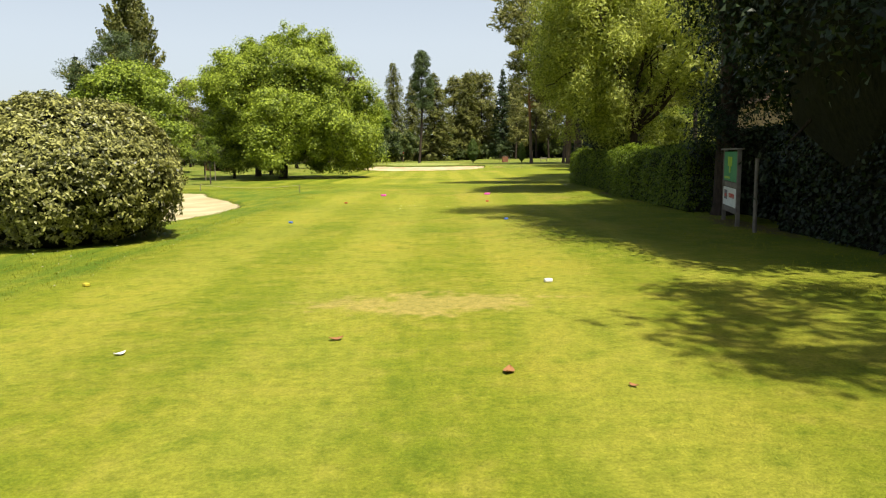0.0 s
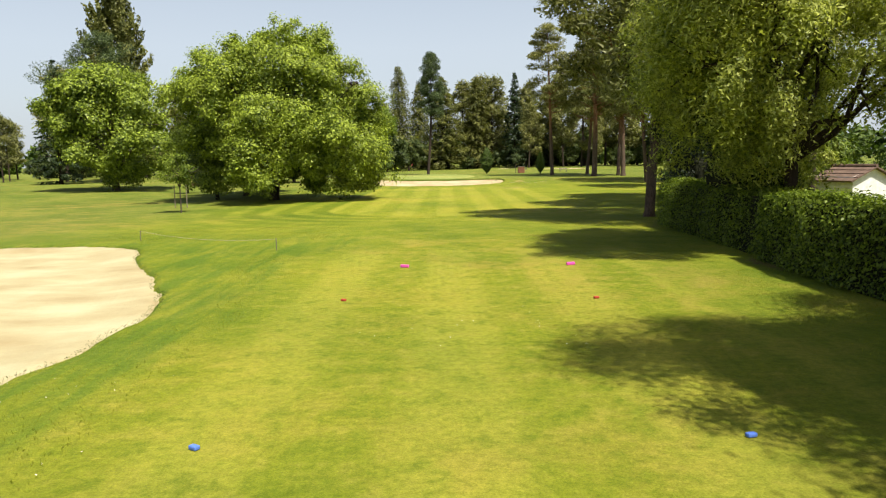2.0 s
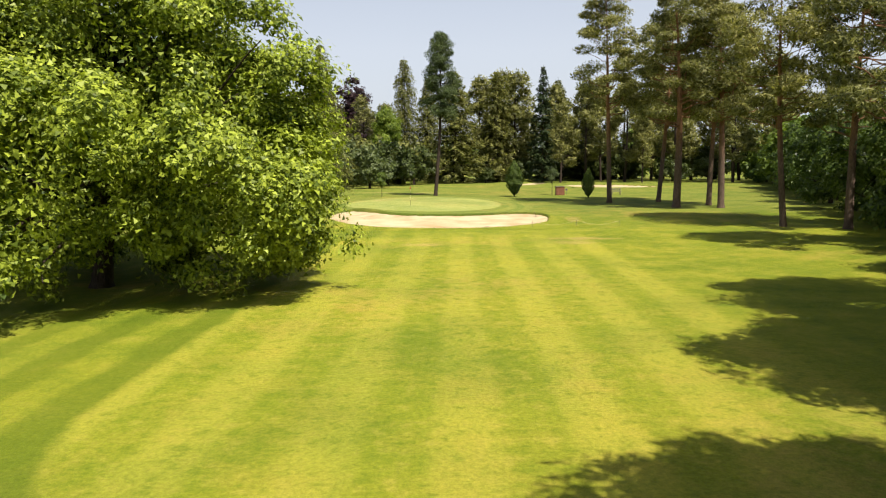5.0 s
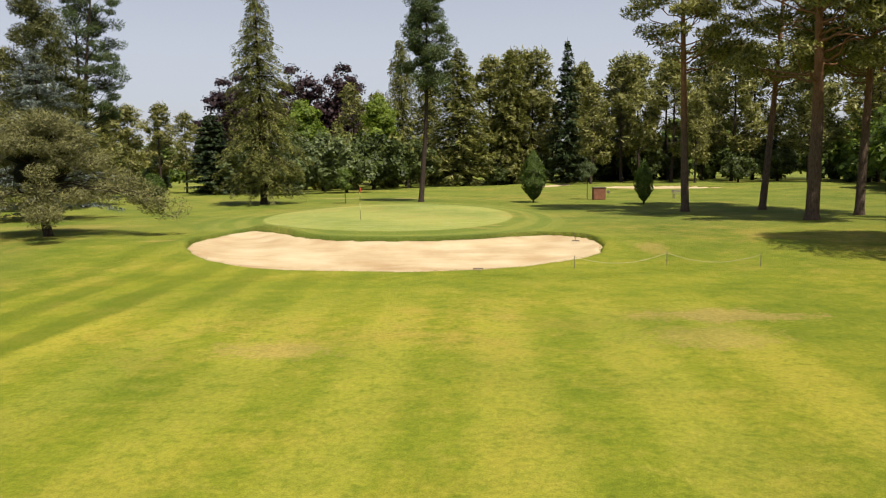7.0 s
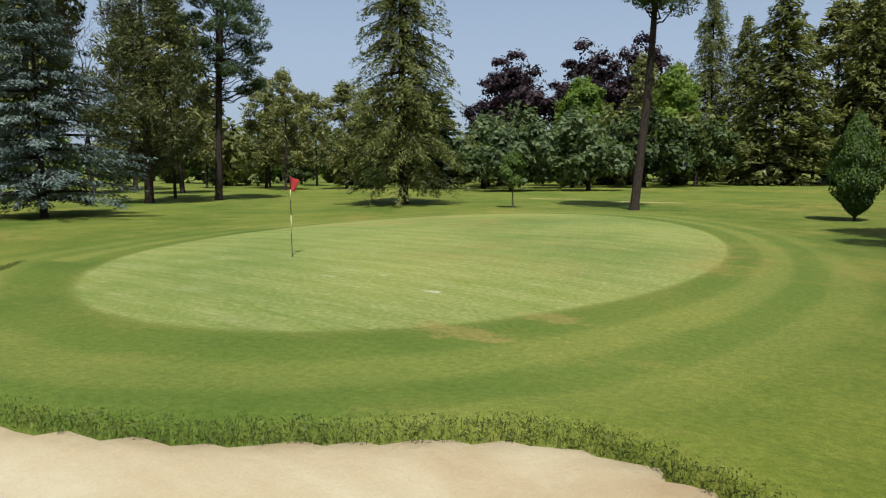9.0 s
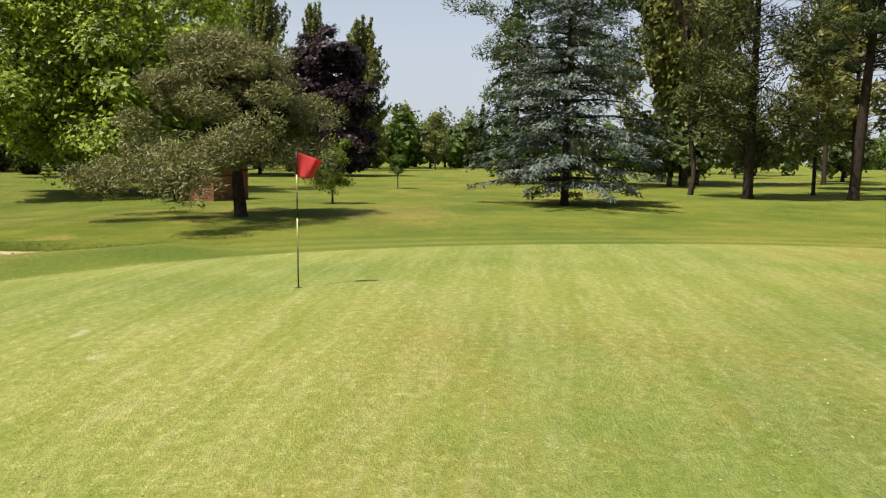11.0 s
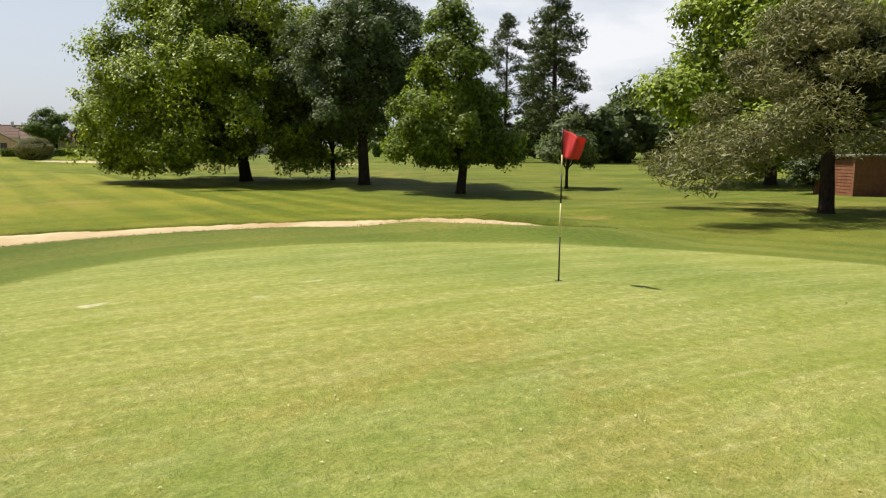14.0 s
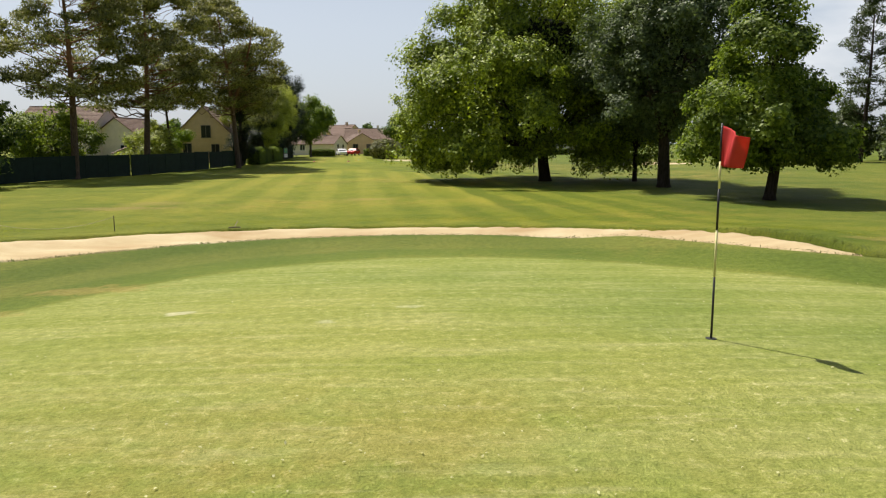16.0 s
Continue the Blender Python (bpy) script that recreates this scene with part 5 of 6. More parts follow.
far_green = broadleaf("far_green_tree", (42, 100, 0), "dense dark green leafy tree on the boundary", 106, dome_lobes(106, 13, 5.6, 0.3, 6), LEAF_GREEN, BARK_DARK, 0.3, 150, 10, 1.3, 0.6, 1.3, (0, 0), 2.0, "boundary trees", low=0.4, dense=0.6, twigs=1)
# takes the darker leaf so its colour carries the pines' shade
boundary = broadleaf("boundary_tree", (33, 90, 0), "dense leafy tree behind the pines, shade put into its dark green leaves", 110, dome_lobes(110, 13, 5.6, 0.3, 6), LEAF_DARKGREEN, BARK_DARK, 0.3, 170, 28, 0.55, 0.6, 1.1, (0, 0), 2.0, "boundary trees", low=0.4, tight=1.6, twigs=1)
copper = broadleaf("copper_beech", (-51, 240, 0), "copper beech with a dark purple crown", 107, dome_lobes(107, 24, 9, 2, 7), LEAF_PURPLE, BARK_DARK, 0.5, 420, 24, 0.8, 0.7, 1.2, (0, 0), 3.5, "copper beeches", tight=1.4)
conifer("dark_conifer", (-39.5, 186, 0), "dense dark conical evergreen to the ground", 108, 12.5, 4.6, 0.2, LEAF_DARKFIR, BARK_DARK, 0.25, 26, 10, 36, 0.1, 0.6, 0.45, 0.55, 0.2)


def put(src, x, y, scale=1.0, turn=0.0, wide=1.0):
    m = Matrix.LocRotScale((x, y, gz(x, y) - 0.03), Euler((0, 0, radians(turn))), (scale * wide, scale * wide, scale))
    return copy_thing(src, m)


def scatter(src, places, seed, thin=0.85, wide=1.15):
    rng = random.Random(seed)
    for x, y, s in places:
        put(src, x, y, s, rng.uniform(0, 360), rng.uniform(thin, wide))


# row behind the green
scatter(far_spruce, [(-2.0, 212, 0.97), (8.0, 217, 0.98), (25, 236, 0.98), (-70, 212, 0.62)], 1, 1.0, 1.5)
scatter(far_fir, [(31, 228, 0.85), (-62, 217, 0.62), (-174, 137, 0.62), (-178, 143, 0.62), (-164, 116, 0.58), (-80, 188, 0.6)], 2)
scatter(far_pine, [(20.8, 201, 0.74), (27.6, 209, 1.02), (32, 214, 1.05), (35, 203, 0.92), (44, 215, 1.15), (45.7, 204, 1.05), (52, 211, 1.1), (58, 202, 1.05), (64, 214, 1.15), (40, 224, 1.1), (50, 226, 1.15),
                   (70, 205, 1.1), (37, 196, 0.66), (55, 194, 0.9), (62, 188, 0.95), (4.5, 222, 1.12), (12.5, 220, 1.15), (9, 226, 1.2), (22, 218, 1.0), (-27, 240, 1.0), (-64, 192, 0.62), (-66, 184, 0.52), (-55, 202, 0.7), (-48, 196, 0.6), (-84, 206, 0.7), (-96, 199, 0.66),
                   (-92, 222, 0.8), (-76, 226, 0.8), (-108, 190, 0.62), (-20, 236, 0.9), (10, 232, 0.85), (17, 226, 0.75), (-55, 175, 0.65), (-50, 181, 0.6), (-62, 179, 0.65), (-70, 176, 0.6)], 3)
scatter(far_yew, [(-11, 203, 0.9), (-45, 216, 0.7), (-58, 206, 0.5), (24, 222, 0.75), (44, 196, 0.5), (-22, 214, 0.8), (-3, 224, 0.8), (-74, 200, 0.5), (-98, 182, 0.5), (14, 214, 0.5), (52, 200, 0.6), (34, 220, 0.8), (60, 222, 0.9), (5, 212, 0.4)], 4)
scatter(far_broad, [(-18, 181, 0.88), (-34, 188, 0.98), (-24, 193, 1.02), (-48, 232, 1.2), (-82, 192, 0.8), (-38, 198, 1.0), (18, 251, 1.15), (8, 246, 1.1), (-118, 180, 0.9), (-30, 206, 1.05)], 5)
scatter(copper, [(-43, 261, 1.2), (-33, 258, 1.2), (-57, 246, 1.0)], 6)
bright = broadleaf("bright_leafy_tree", (-37, 236, 0), "rounded bright yellow-green tree among darker ones", 109, auto_lobes(109, 20, 4.4, 3, 8), LEAF_BRIGHT, BARK_GREY, 0.3, 230, 45, 0.6, 0.6, 1.2, (0, 0), 3, "bright trees")
scatter(bright, [(-20, 230, 1.0), (19, 256, 0.62)], 7)
scatter(far_green, [(-60, 262, 1.0), (-20, 270, 1.0), (0, 262, 1.0), (30, 262, 1.0), (60, 250, 1.0), (84, 232, 1.0), (-90, 250, 1.0), (-110, 232, 1.0), (-130, 215, 0.9), (-150, 195, 0.9), (45, 240, 1.0), (72, 226, 1.0), (-40, 276, 1.0), (-75, 246, 0.9)], 16)

# dark boundary row on the sunny side of the pines
row = [(24 + 0.33 * i * 6.0 + (2 if i % 2 else 0), 78 + i * 6.0, 0.72 + 0.06 * (i % 3)) for i in range(22)]
scatter(boundary, row[:13], 8)
scatter(far_green, row[13:], 8)
scatter(boundary, [(30, 82, 0.75), (38, 98, 0.85), (24.5, 71, 0.6), (44, 110, 0.85), (28, 76, 0.65)], 9)
scatter(far_green, [(47, 122, 0.9), (52, 140, 0.95), (58, 155, 0.95), (63, 172, 1.0), (68, 190, 1.0)], 21)

# beyond the green to the open side, as the camera swings round
pine("big_pine", (-59.8, 135.8, 0), "old pine with a thick brown trunk and heavy limbs", 121, 25, 6, 7.5, LEAF_FIR, BARK_GREY, 0.55, 84, 190, 0.5, (0.6, 0.3), 0.5, 1.7, 4,
     limbs=[(-5.5, -9.0, 17.0), (-4.5, -7.5, 16.4), (-3.5, -5.5, 15.6), (-5.0, -8.2, 18.6), (-3.0, -5.0, 9.0), (-3.8, -6.2, 8.2), (-4.0, -6.8, 12.4), (-2.5, -4.5, 11.0)])
scatter(far_pine, [(-66, 150, 1.05), (-71.5, 166, 0.95), (-56, 160, 0.85), (-90, 155, 0.6), (-96, 167, 0.6), (-74, 149, 0.95), (-47, 151.5, 0.55)], 10)
scatter(far_broad, [(-62, 146, 0.95), (-85, 176, 0.9), (-102, 160, 0.95)], 11)
broadleaf("copper_beech", (-88, 109.5, 0), "huge round copper beech with an almost black purple crown", 122, dome_lobes(122, 18.0, 7.5, 0.4, 8), LEAF_PURPLE, BARK_DARK, 0.6, 1000, 30, 0.56, 0.7, 1.0, (0, 0), 2.5, "copper beeches", low=0.9, tight=1.3, dense=0.6, twigs=1)
column_tree("poplar_tree", (-127, 111.5, 0), "tall feathery poplar behind the copper beech", 123, 27, 5.6, LEAF_POPLAR, 12000, 0.7, 3)
column_tree("poplar_tree", (-135, 101.5, 0), "tall feathery poplar behind the copper beech", 124, 32, 4.6, LEAF_POPLAR, 9000, 0.7, 2)
column_tree("poplar_tree", (-114, 96, 0), "tall feathery poplar behind the plane trees", 125, 34, 6.4, LEAF_POPLAR, 12000, 0.7, 3)
broadleaf("plane_tree", (-72, 85, 0), "large airy plane tree in light green leaf", 126, auto_lobes(126, 21, 6.6, 1.4, 12), LEAF_BRIGHT, BARK_GREY, 0.5, 420, 66, 0.36, 0.65, 1.15, (0, 0), 4.5, "plane trees", low=1.5)
broadleaf("plane_tree", (-81, 94.5, 0), "large airy plane tree in light green leaf", 127, auto_lobes(127, 24, 7.2, 2.0, 12), LEAF_BRIGHT, BARK_GREY, 0.5, 420, 64, 0.38, 0.65, 1.2, (0, 0), 4.5, "plane trees", low=2.0)
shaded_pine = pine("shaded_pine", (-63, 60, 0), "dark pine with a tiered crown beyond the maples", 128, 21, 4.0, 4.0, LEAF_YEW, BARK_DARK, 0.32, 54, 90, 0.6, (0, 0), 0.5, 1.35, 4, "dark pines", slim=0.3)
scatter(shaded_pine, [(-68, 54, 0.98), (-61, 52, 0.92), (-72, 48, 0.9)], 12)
put(copper, -94, 100.4, 0.56, 40)
scatter(far_broad, [(-81, 55, 1.2), (-94, 55, 1.6), (-100, 62, 1.6), (-88, 62, 1.2), (-92, 46, 1.2), (-66, 30, 1.2)], 13)
scatter(far_yew, [(-76, 52, 0.55), (-84, 60, 0.5), (-70, 44, 0.5), (-98, 72, 0.6), (-64, 38, 0.45), (-58, 30, 0.45), (-90, 68, 0.5), (-106, 84, 0.6)], 18)
scatter(far_green, [(-108, 72, 0.9), (-112, 52, 0.9), (-100, 40, 0.9), (-86, 30, 0.8), (-74, 20, 0.8), (-120, 84, 0.95), (-66, 8, 0.7), (-58, -6, 0.6), (-130, 70, 1.0), (-110, 30, 0.9), (-140, 90, 1.0)], 14)
scatter(far_broad, [(-165, 124, 1.3), (-185, 128, 1.6), (-184, 134, 1.6), (-192, 152, 1.2), (-188, 120, 1.5), (-180, 108, 1.3), (-170, 165, 1.2), (-155, 175, 1.1)], 15)
scatter(far_pine, [(-147, 125, 0.52), (-160, 104, 0.6), (-150, 112, 0.5), (-176, 118, 0.7)], 19)
scatter(far_green, [(-205, 135, 1.0), (-212, 155, 1.0), (-210, 115, 1.0), (-205, 95, 1.0), (-190, 80, 1.0), (-170, 72, 1.0), (-200, 175, 1.0), (-180, 190, 1.0)], 20)
# behind the tee
broadleaf("garden_tree", (4.6, -9.5, 0), "bright green tree behind the tee", 131, auto_lobes(131, 12.0, 4.2, 1.0, 8), LEAF_BRIGHT, BARK_GREY, 0.25, 170, 60, 0.45, 0.6, 1.1)


def woods_band(name, line, high, depth, count, size, leaf, label, seed):
    """Distant woodland as one mass of leaves: lumps along a line, uneven along the top."""
    rng = np.random.default_rng(seed)
    line = np.array(line, float)
    seg = np.linalg.norm(np.diff(line, axis=0), axis=1)
    cum = np.concatenate([[0], np.cumsum(seg)])
    m = int(cum[-1] / 4.5)
    s = np.sort(rng.uniform(0, cum[-1], m))
    k = np.clip(np.searchsorted(cum, s) - 1, 0, len(seg) - 1)
    f = ((s - cum[k]) / seg[k])[:, None]
    mid = line[k] * (1 - f) + line[k + 1] * f + rng.uniform(-1, 1, (m, 2)) * depth
    tall = high * rng.uniform(0.55, 1.15, m)
    wide = tall * rng.uniform(0.26, 0.45, m)
    own = rng.integers(0, m, count)
    d = ball(rng, count)
    q = rng.uniform(0.75, 1.0, count)[:, None] * (1 + 0.25 * np.sin(d[:, :1] * 7 + own[:, None]) * np.sin(d[:, 2:] * 6 + 2 * own[:, None]))
    C = np.column_stack([mid[own] + d[:, :2] * wide[own, None] * q, tall[own] * 0.5 + d[:, 2] * tall[own] * 0.5 * q[:, 0]])
    C[:, 2] = np.maximum(C[:, 2], 0.1)
    V, F = blades(C, d + rng.normal(size=d.shape) * 0.6, size * rng.uniform(0.6, 1.4, count), 0.8, rng)
    return tagged(new(name, mesh_of(name, V, F, leaf)), label, "woods", kind="stuff")


def arc(cx, cy, r, a0, a1, n=24):
    return [(cx + r * math.cos(radians(a0 + (a1 - a0) * i / n)), cy + r * math.sin(radians(a0 + (a1 - a0) * i / n))) for i in range(n + 1)]


woods_band("far_woods", arc(-20, 90, 300, 10, 225, 40), 15, 14, 52000, 2.3, LEAF_GREEN, "continuous belt of distant green woods", 201)
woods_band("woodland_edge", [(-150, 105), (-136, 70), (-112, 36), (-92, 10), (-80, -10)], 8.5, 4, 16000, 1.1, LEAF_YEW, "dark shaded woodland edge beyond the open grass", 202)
# low band of dark leaves put where shade lies under the woods
woods_band("woodland_edge", [(-48, 34), (-60, 50), (-74, 68), (-90, 84)], 5.6, 2, 7000, 0.8, LEAF_YEW, "band of dark leaves standing in for shade under the woods beyond the maples", 207)
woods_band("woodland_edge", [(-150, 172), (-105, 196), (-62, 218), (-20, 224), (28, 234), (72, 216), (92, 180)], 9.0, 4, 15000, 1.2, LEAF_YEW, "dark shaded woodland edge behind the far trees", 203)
woods_band("far_woods", [(-140, 185), (-158, 160), (-168, 132), (-160, 104)], 12.5, 5, 9000, 1.5, LEAF_GREEN, "belt of mixed woods across the open grass", 205)
woods_band("mixed_trees", [(-84, 186), (-60, 196), (-40, 204), (-14, 210)], 9.5, 3, 7000, 1.0, LEAF_SPRUCE, "row of olive and brown mixed trees far behind the green", 206)
bare_tree("bare_tree", (-44.5, 141.5, 0), "leafless tree with dark bare limbs behind the cedar", 204, 17, 0.22, BARK_DARK)
scatter(boundary, [(29, 69, 0.55), (31, 61, 0.5)], 23)
scatter(far_green, [(35, 50, 0.55), (40, 40, 0.6), (38, 62, 0.7), (46, 80, 0.8)], 22)
rng_far = random.Random(5)
scatter(far_green, [(-150 + 15 * i + rng_far.uniform(-5, 5), -185 + rng_far.uniform(-18, 18), rng_far.uniform(0.8, 1.15)) for i in range(20)], 17)

# ---- flag on the green ----
RED_CLOTH = leaf_material("red_flag_cloth", (0.50, 0.05, 0.055), (0.58, 0.075, 0.08), 0.4, 0.8, 0.1)
POLE_PALE = plain_material("pale_yellow_pole", (0.62, 0.58, 0.30), 0.45, 0, 0.08)
POLE_DARK = plain_material("black_pole_band", (0.02, 0.02, 0.02), 0.45, 0, 0.1)


def build_flag():
    fx, fy = -6.4, 121.27
    root = new("golf_flag")
    root.matrix_basis = pose(fx, fy, gz(fx, fy), 0, 0, 0)
    tagged(root, "red golf flag on a banded black and pale pole", "flag")
    for i, (a, b) in enumerate(((-0.1, 0.62), (0.62, 1.08), (1.08, 1.48), (1.48, 1.74), (1.74, 2.1))):
        part("pole_section", rod(bmesh.new(), (0, 0, a), (0, 0, b), 0.011, None, 12), POLE_DARK if i in (0, 2, 4) else POLE_PALE, root, soft=True)
    nx, nz = 22, 14
    way = Vector((-0.12, 0.99, 0)).normalized()
    side = Vector((-way.y, way.x, 0))
    V = []
    for i in range(nx + 1):
        u = i / nx
        for j in range(nz + 1):
            v = j / nz
            p = way * (0.38 * u * (1 - 0.4 * v)) + side * (0.075 * math.sin(6.5 * u + 1.2 * v) * u + 0.02 * math.sin(13 * u) * u)
            V.append((p.x, p.y, 2.08 - 0.12 * u - v * (0.38 - 0.1 * u)))
    F = [(i * (nz + 1) + j, (i + 1) * (nz + 1) + j, (i + 1) * (nz + 1) + j + 1, i * (nz + 1) + j + 1) for i in range(nx) for j in range(nz)]
    cloth = piece("cloth", smooth(mesh_of("cloth", V, F, RED_CLOTH)), root)
    mod = cloth.modifiers.new("thick", "SOLIDIFY")
    mod.thickness = 0.003
    bm = bmesh.new()
    rod(bm, (0, 0, -0.02), (0, 0, 0.004), 0.054, None, 20)
    part("hole_cup", bm, POLE_DARK, root)
    return root


build_flag()

# ---- small things and buildings ----
WHITE_PAINT = plain_material("white_paint", (0.72, 0.71, 0.68), 0.6)
GREY_WOOD = plain_material("grey_weathered_wood", (0.16, 0.14, 0.115), 0.85, 0, 0.3, 6)
BROWN_WOOD = plain_material("red_brown_boards", (0.20, 0.085, 0.045), 0.75, 0, 0.3, 5)
PANEL_GREEN = plain_material("green_sign_panel", (0.015, 0.22, 0.10), 0.5)
PANEL_LIME = plain_material("lime_sign_print", (0.30, 0.45, 0.03), 0.5)
PANEL_WHITE = plain_material("white_sign_panel", (0.66, 0.68, 0.66), 0.5)
PRINT_RED = plain_material("red_sign_print", (0.45, 0.05, 0.04), 0.5)
PRINT_GREY = plain_material("grey_sign_print", (0.12, 0.12, 0.13), 0.5)
YELLOW = plain_material("yellow_marker_paint", (0.45, 0.38, 0.04), 0.6)
BLUE = plain_material("blue_marker_paint", (0.10, 0.20, 0.62), 0.45)
RED = plain_material("red_marker_paint", (0.40, 0.06, 0.03), 0.6)
PINK = plain_material("pink_marker_paint", (0.75, 0.10, 0.42), 0.45)
ROPE = plain_material("pale_rope", (0.46, 0.41, 0.29), 0.9, 0, 0.15, 40)
STEEL = plain_material("dull_steel", (0.25, 0.25, 0.25), 0.4, 0.8)
LEAF_BROWN = plain_material("dry_leaf", (0.28, 0.13, 0.05), 0.8)
WALL_CREAM = plain_material("cream_render", (0.56, 0.41, 0.26), 0.9, 0, 0.08, 1.5)
WALL_WHITE = plain_material("off_white_render", (0.60, 0.54, 0.47), 0.9, 0, 0.08, 1.5)
ROOF_TILE = plain_material("brown_clay_tile", (0.135, 0.088, 0.066), 0.85, 0, 0.3, 3)
WINDOW_DARK = plain_material("dark_window_glass", (0.02, 0.022, 0.028), 0.08, 0, 0.1, 4, 0.5, 0.0)
# dark green screen, its colour taken down further for the shade on it
FENCE_GREEN = plain_material("shade_darkened_green_screen", (0.007, 0.020, 0.012), 0.8, 0, 0.25, 2)
CAR_RED = plain_material("red_car_paint", (0.45, 0.02, 0.02), 0.25, 0, 0.05, 2, 0.5, 0.0)
CAR_WHITE = plain_material("white_car_paint", (0.75, 0.75, 0.75), 0.25, 0, 0.05, 2, 0.5, 0.0)
RUBBER = plain_material("black_rubber", (0.02, 0.02, 0.02), 0.85)
SOIL = plain_material("bare_soil", (0.20, 0.12, 0.06), 0.95, 0, 0.3, 3)


def thing(name, x, y, label, category, turn=0.0, group="", lift=0.0):
    ob = new(name)
    ob.matrix_basis = pose(x, y, gz(x, y) + lift, 0, 0, turn)
    return tagged(ob, label, category, group)


def tee_marker(x, y, paint, label, turn, wide=0.11, high=0.05):
    root = thing("tee_marker", x, y, label, "tee marker", turn, "tee markers")
    part("plate", boxed(-wide / 2, wide / 2, -0.035, 0.035, 0.004, high, bevel=0.012), paint, root)
    part("spike", rod(bmesh.new(), (0, 0, -0.06), (0, 0, 0.02), 0.01), STEEL, root)


for x, y, paint, word in ((-4.97, 9.75, YELLOW, "yellow"), (1.42, 9.5, WHITE_PAINT, "white"), (-4.04, 18.86, BLUE, "blue"), (1.7, 18.94, BLUE, "blue"),
                          (-3.59, 26.55, RED, "red"), (1.67, 26.36, RED, "red"), (-2.56, 31.1, PINK, "pink"), (1.96, 31.05, PINK, "pink")):
    tee_marker(x, y, paint, word + " plastic tee marker set in the mown grass", 8 * x, *((0.24, 0.08) if word == "pink" else (0.11, 0.05)))


def course_sign():
    """A two-panel board on two posts, facing the tee."""
    ax, ay, bx, by = 7.1, 17.9, 6.72, 16.15
    L = math.hypot(bx - ax, by - ay)
    root = thing("course_sign", ax, ay, "weathered wooden sign with green and white panels by the hedge", "sign", math.degrees(math.atan2(by - ay, bx - ax)))
    for u in (0.0, L):
        part("post", boxed(u - 0.045, u + 0.045, -0.045, 0.045, -0.1, 1.74, bevel=0.008), GREY_WOOD, root)
    part("cap_board", boxed(-0.12, L + 0.12, -0.09, 0.09, 1.74, 1.78, bevel=0.006), GREY_WOOD, root)
    for z0, z1 in ((0.26, 0.4), (0.86, 0.99)):
        part("cross_board", boxed(0.045, L - 0.045, -0.02, 0.02, z0, z1, bevel=0.005), GREY_WOOD, root)
    top = part("green_panel", boxed(0.05, L - 0.05, -0.035, -0.012, 1.0, 1.7, bevel=0.003), PANEL_GREEN, root, "green printed panel with a course map")
    part("map_shape", boxed(L * 0.32, L * 0.62, -0.041, -0.036, 1.36, 1.58, bevel=0.002), PANEL_LIME, top)
    part("map_stalk", boxed(L * 0.42, L * 0.52, -0.041, -0.036, 1.2, 1.36), PANEL_LIME, top)
    part("caption_bar", boxed(L * 0.1, L * 0.5, -0.041, -0.036, 1.06, 1.11), PANEL_LIME, top)
    low = part("white_panel", boxed(0.05, L - 0.05, -0.035, -0.012, 0.41, 0.85, bevel=0.003), PANEL_WHITE, root, "white printed panel")
    part("emblem", boxed(L * 0.12, L * 0.34, -0.041, -0.036, 0.56, 0.78), PRINT_GREY, low)
    part("emblem_stroke", boxed(L * 0.16, L * 0.30, -0.045, -0.0415, 0.62, 0.70), PRINT_RED, low)
    for k in range(4):
        part("word_bar", boxed(L * (0.46 + 0.1 * k), L * (0.53 + 0.1 * k), -0.041, -0.036, 0.62, 0.72), PRINT_RED, low)


course_sign()
pole = thing("grey_post", 6.57, 14.9, "slim grey wooden post before the dark hedge", "post")
part("post", rod(bmesh.new(), (0, 0, -0.1), (0, 0, 1.55), 0.045, 0.04, 10), GREY_WOOD, pole)


def rope_line(name, stakes, label, high=0.5, sag=0.33):
    root = thing(name, *stakes[0], label, "rope barrier")
    x0, y0, z0 = stakes[0][0], stakes[0][1], gz(*stakes[0])
    for x, y in stakes:
        part("stake", rod(bmesh.new(), (x - x0, y - y0, gz(x, y) - z0 - 0.1), (x - x0, y - y0, gz(x, y) - z0 + high), 0.016, 0.014, 8), GREY_WOOD, root)
    for (ax, ay), (bx, by) in zip(stakes, stakes[1:]):
        pts = []
        for i in range(15):
            s = i / 14
            x, y = ax + (bx - ax) * s, ay + (by - ay) * s
            z = gz(ax, ay) * (1 - s) + gz(bx, by) * s + high - 0.04 - sag * 4 * s * (1 - s)
            pts.append(((x - x0, y - y0, max(z, gz(x, y) + 0.03) - z0), 0.006))
        V, F = tubes([pts], 6)
        piece("rope", smooth(mesh_of("rope", V, F, ROPE)), root)


rope_line("rope_barrier", [(-7.1, 35.5), (-13.4, 39.6)], "pale rope sagging between two low stakes by the bunker", 0.42, 0.17)
rope_line("rope_barrier", [(4.6, 104.1), (8.3, 104.8), (11.6, 104.0)], "pale rope sagging between thin stakes beside the bunker")


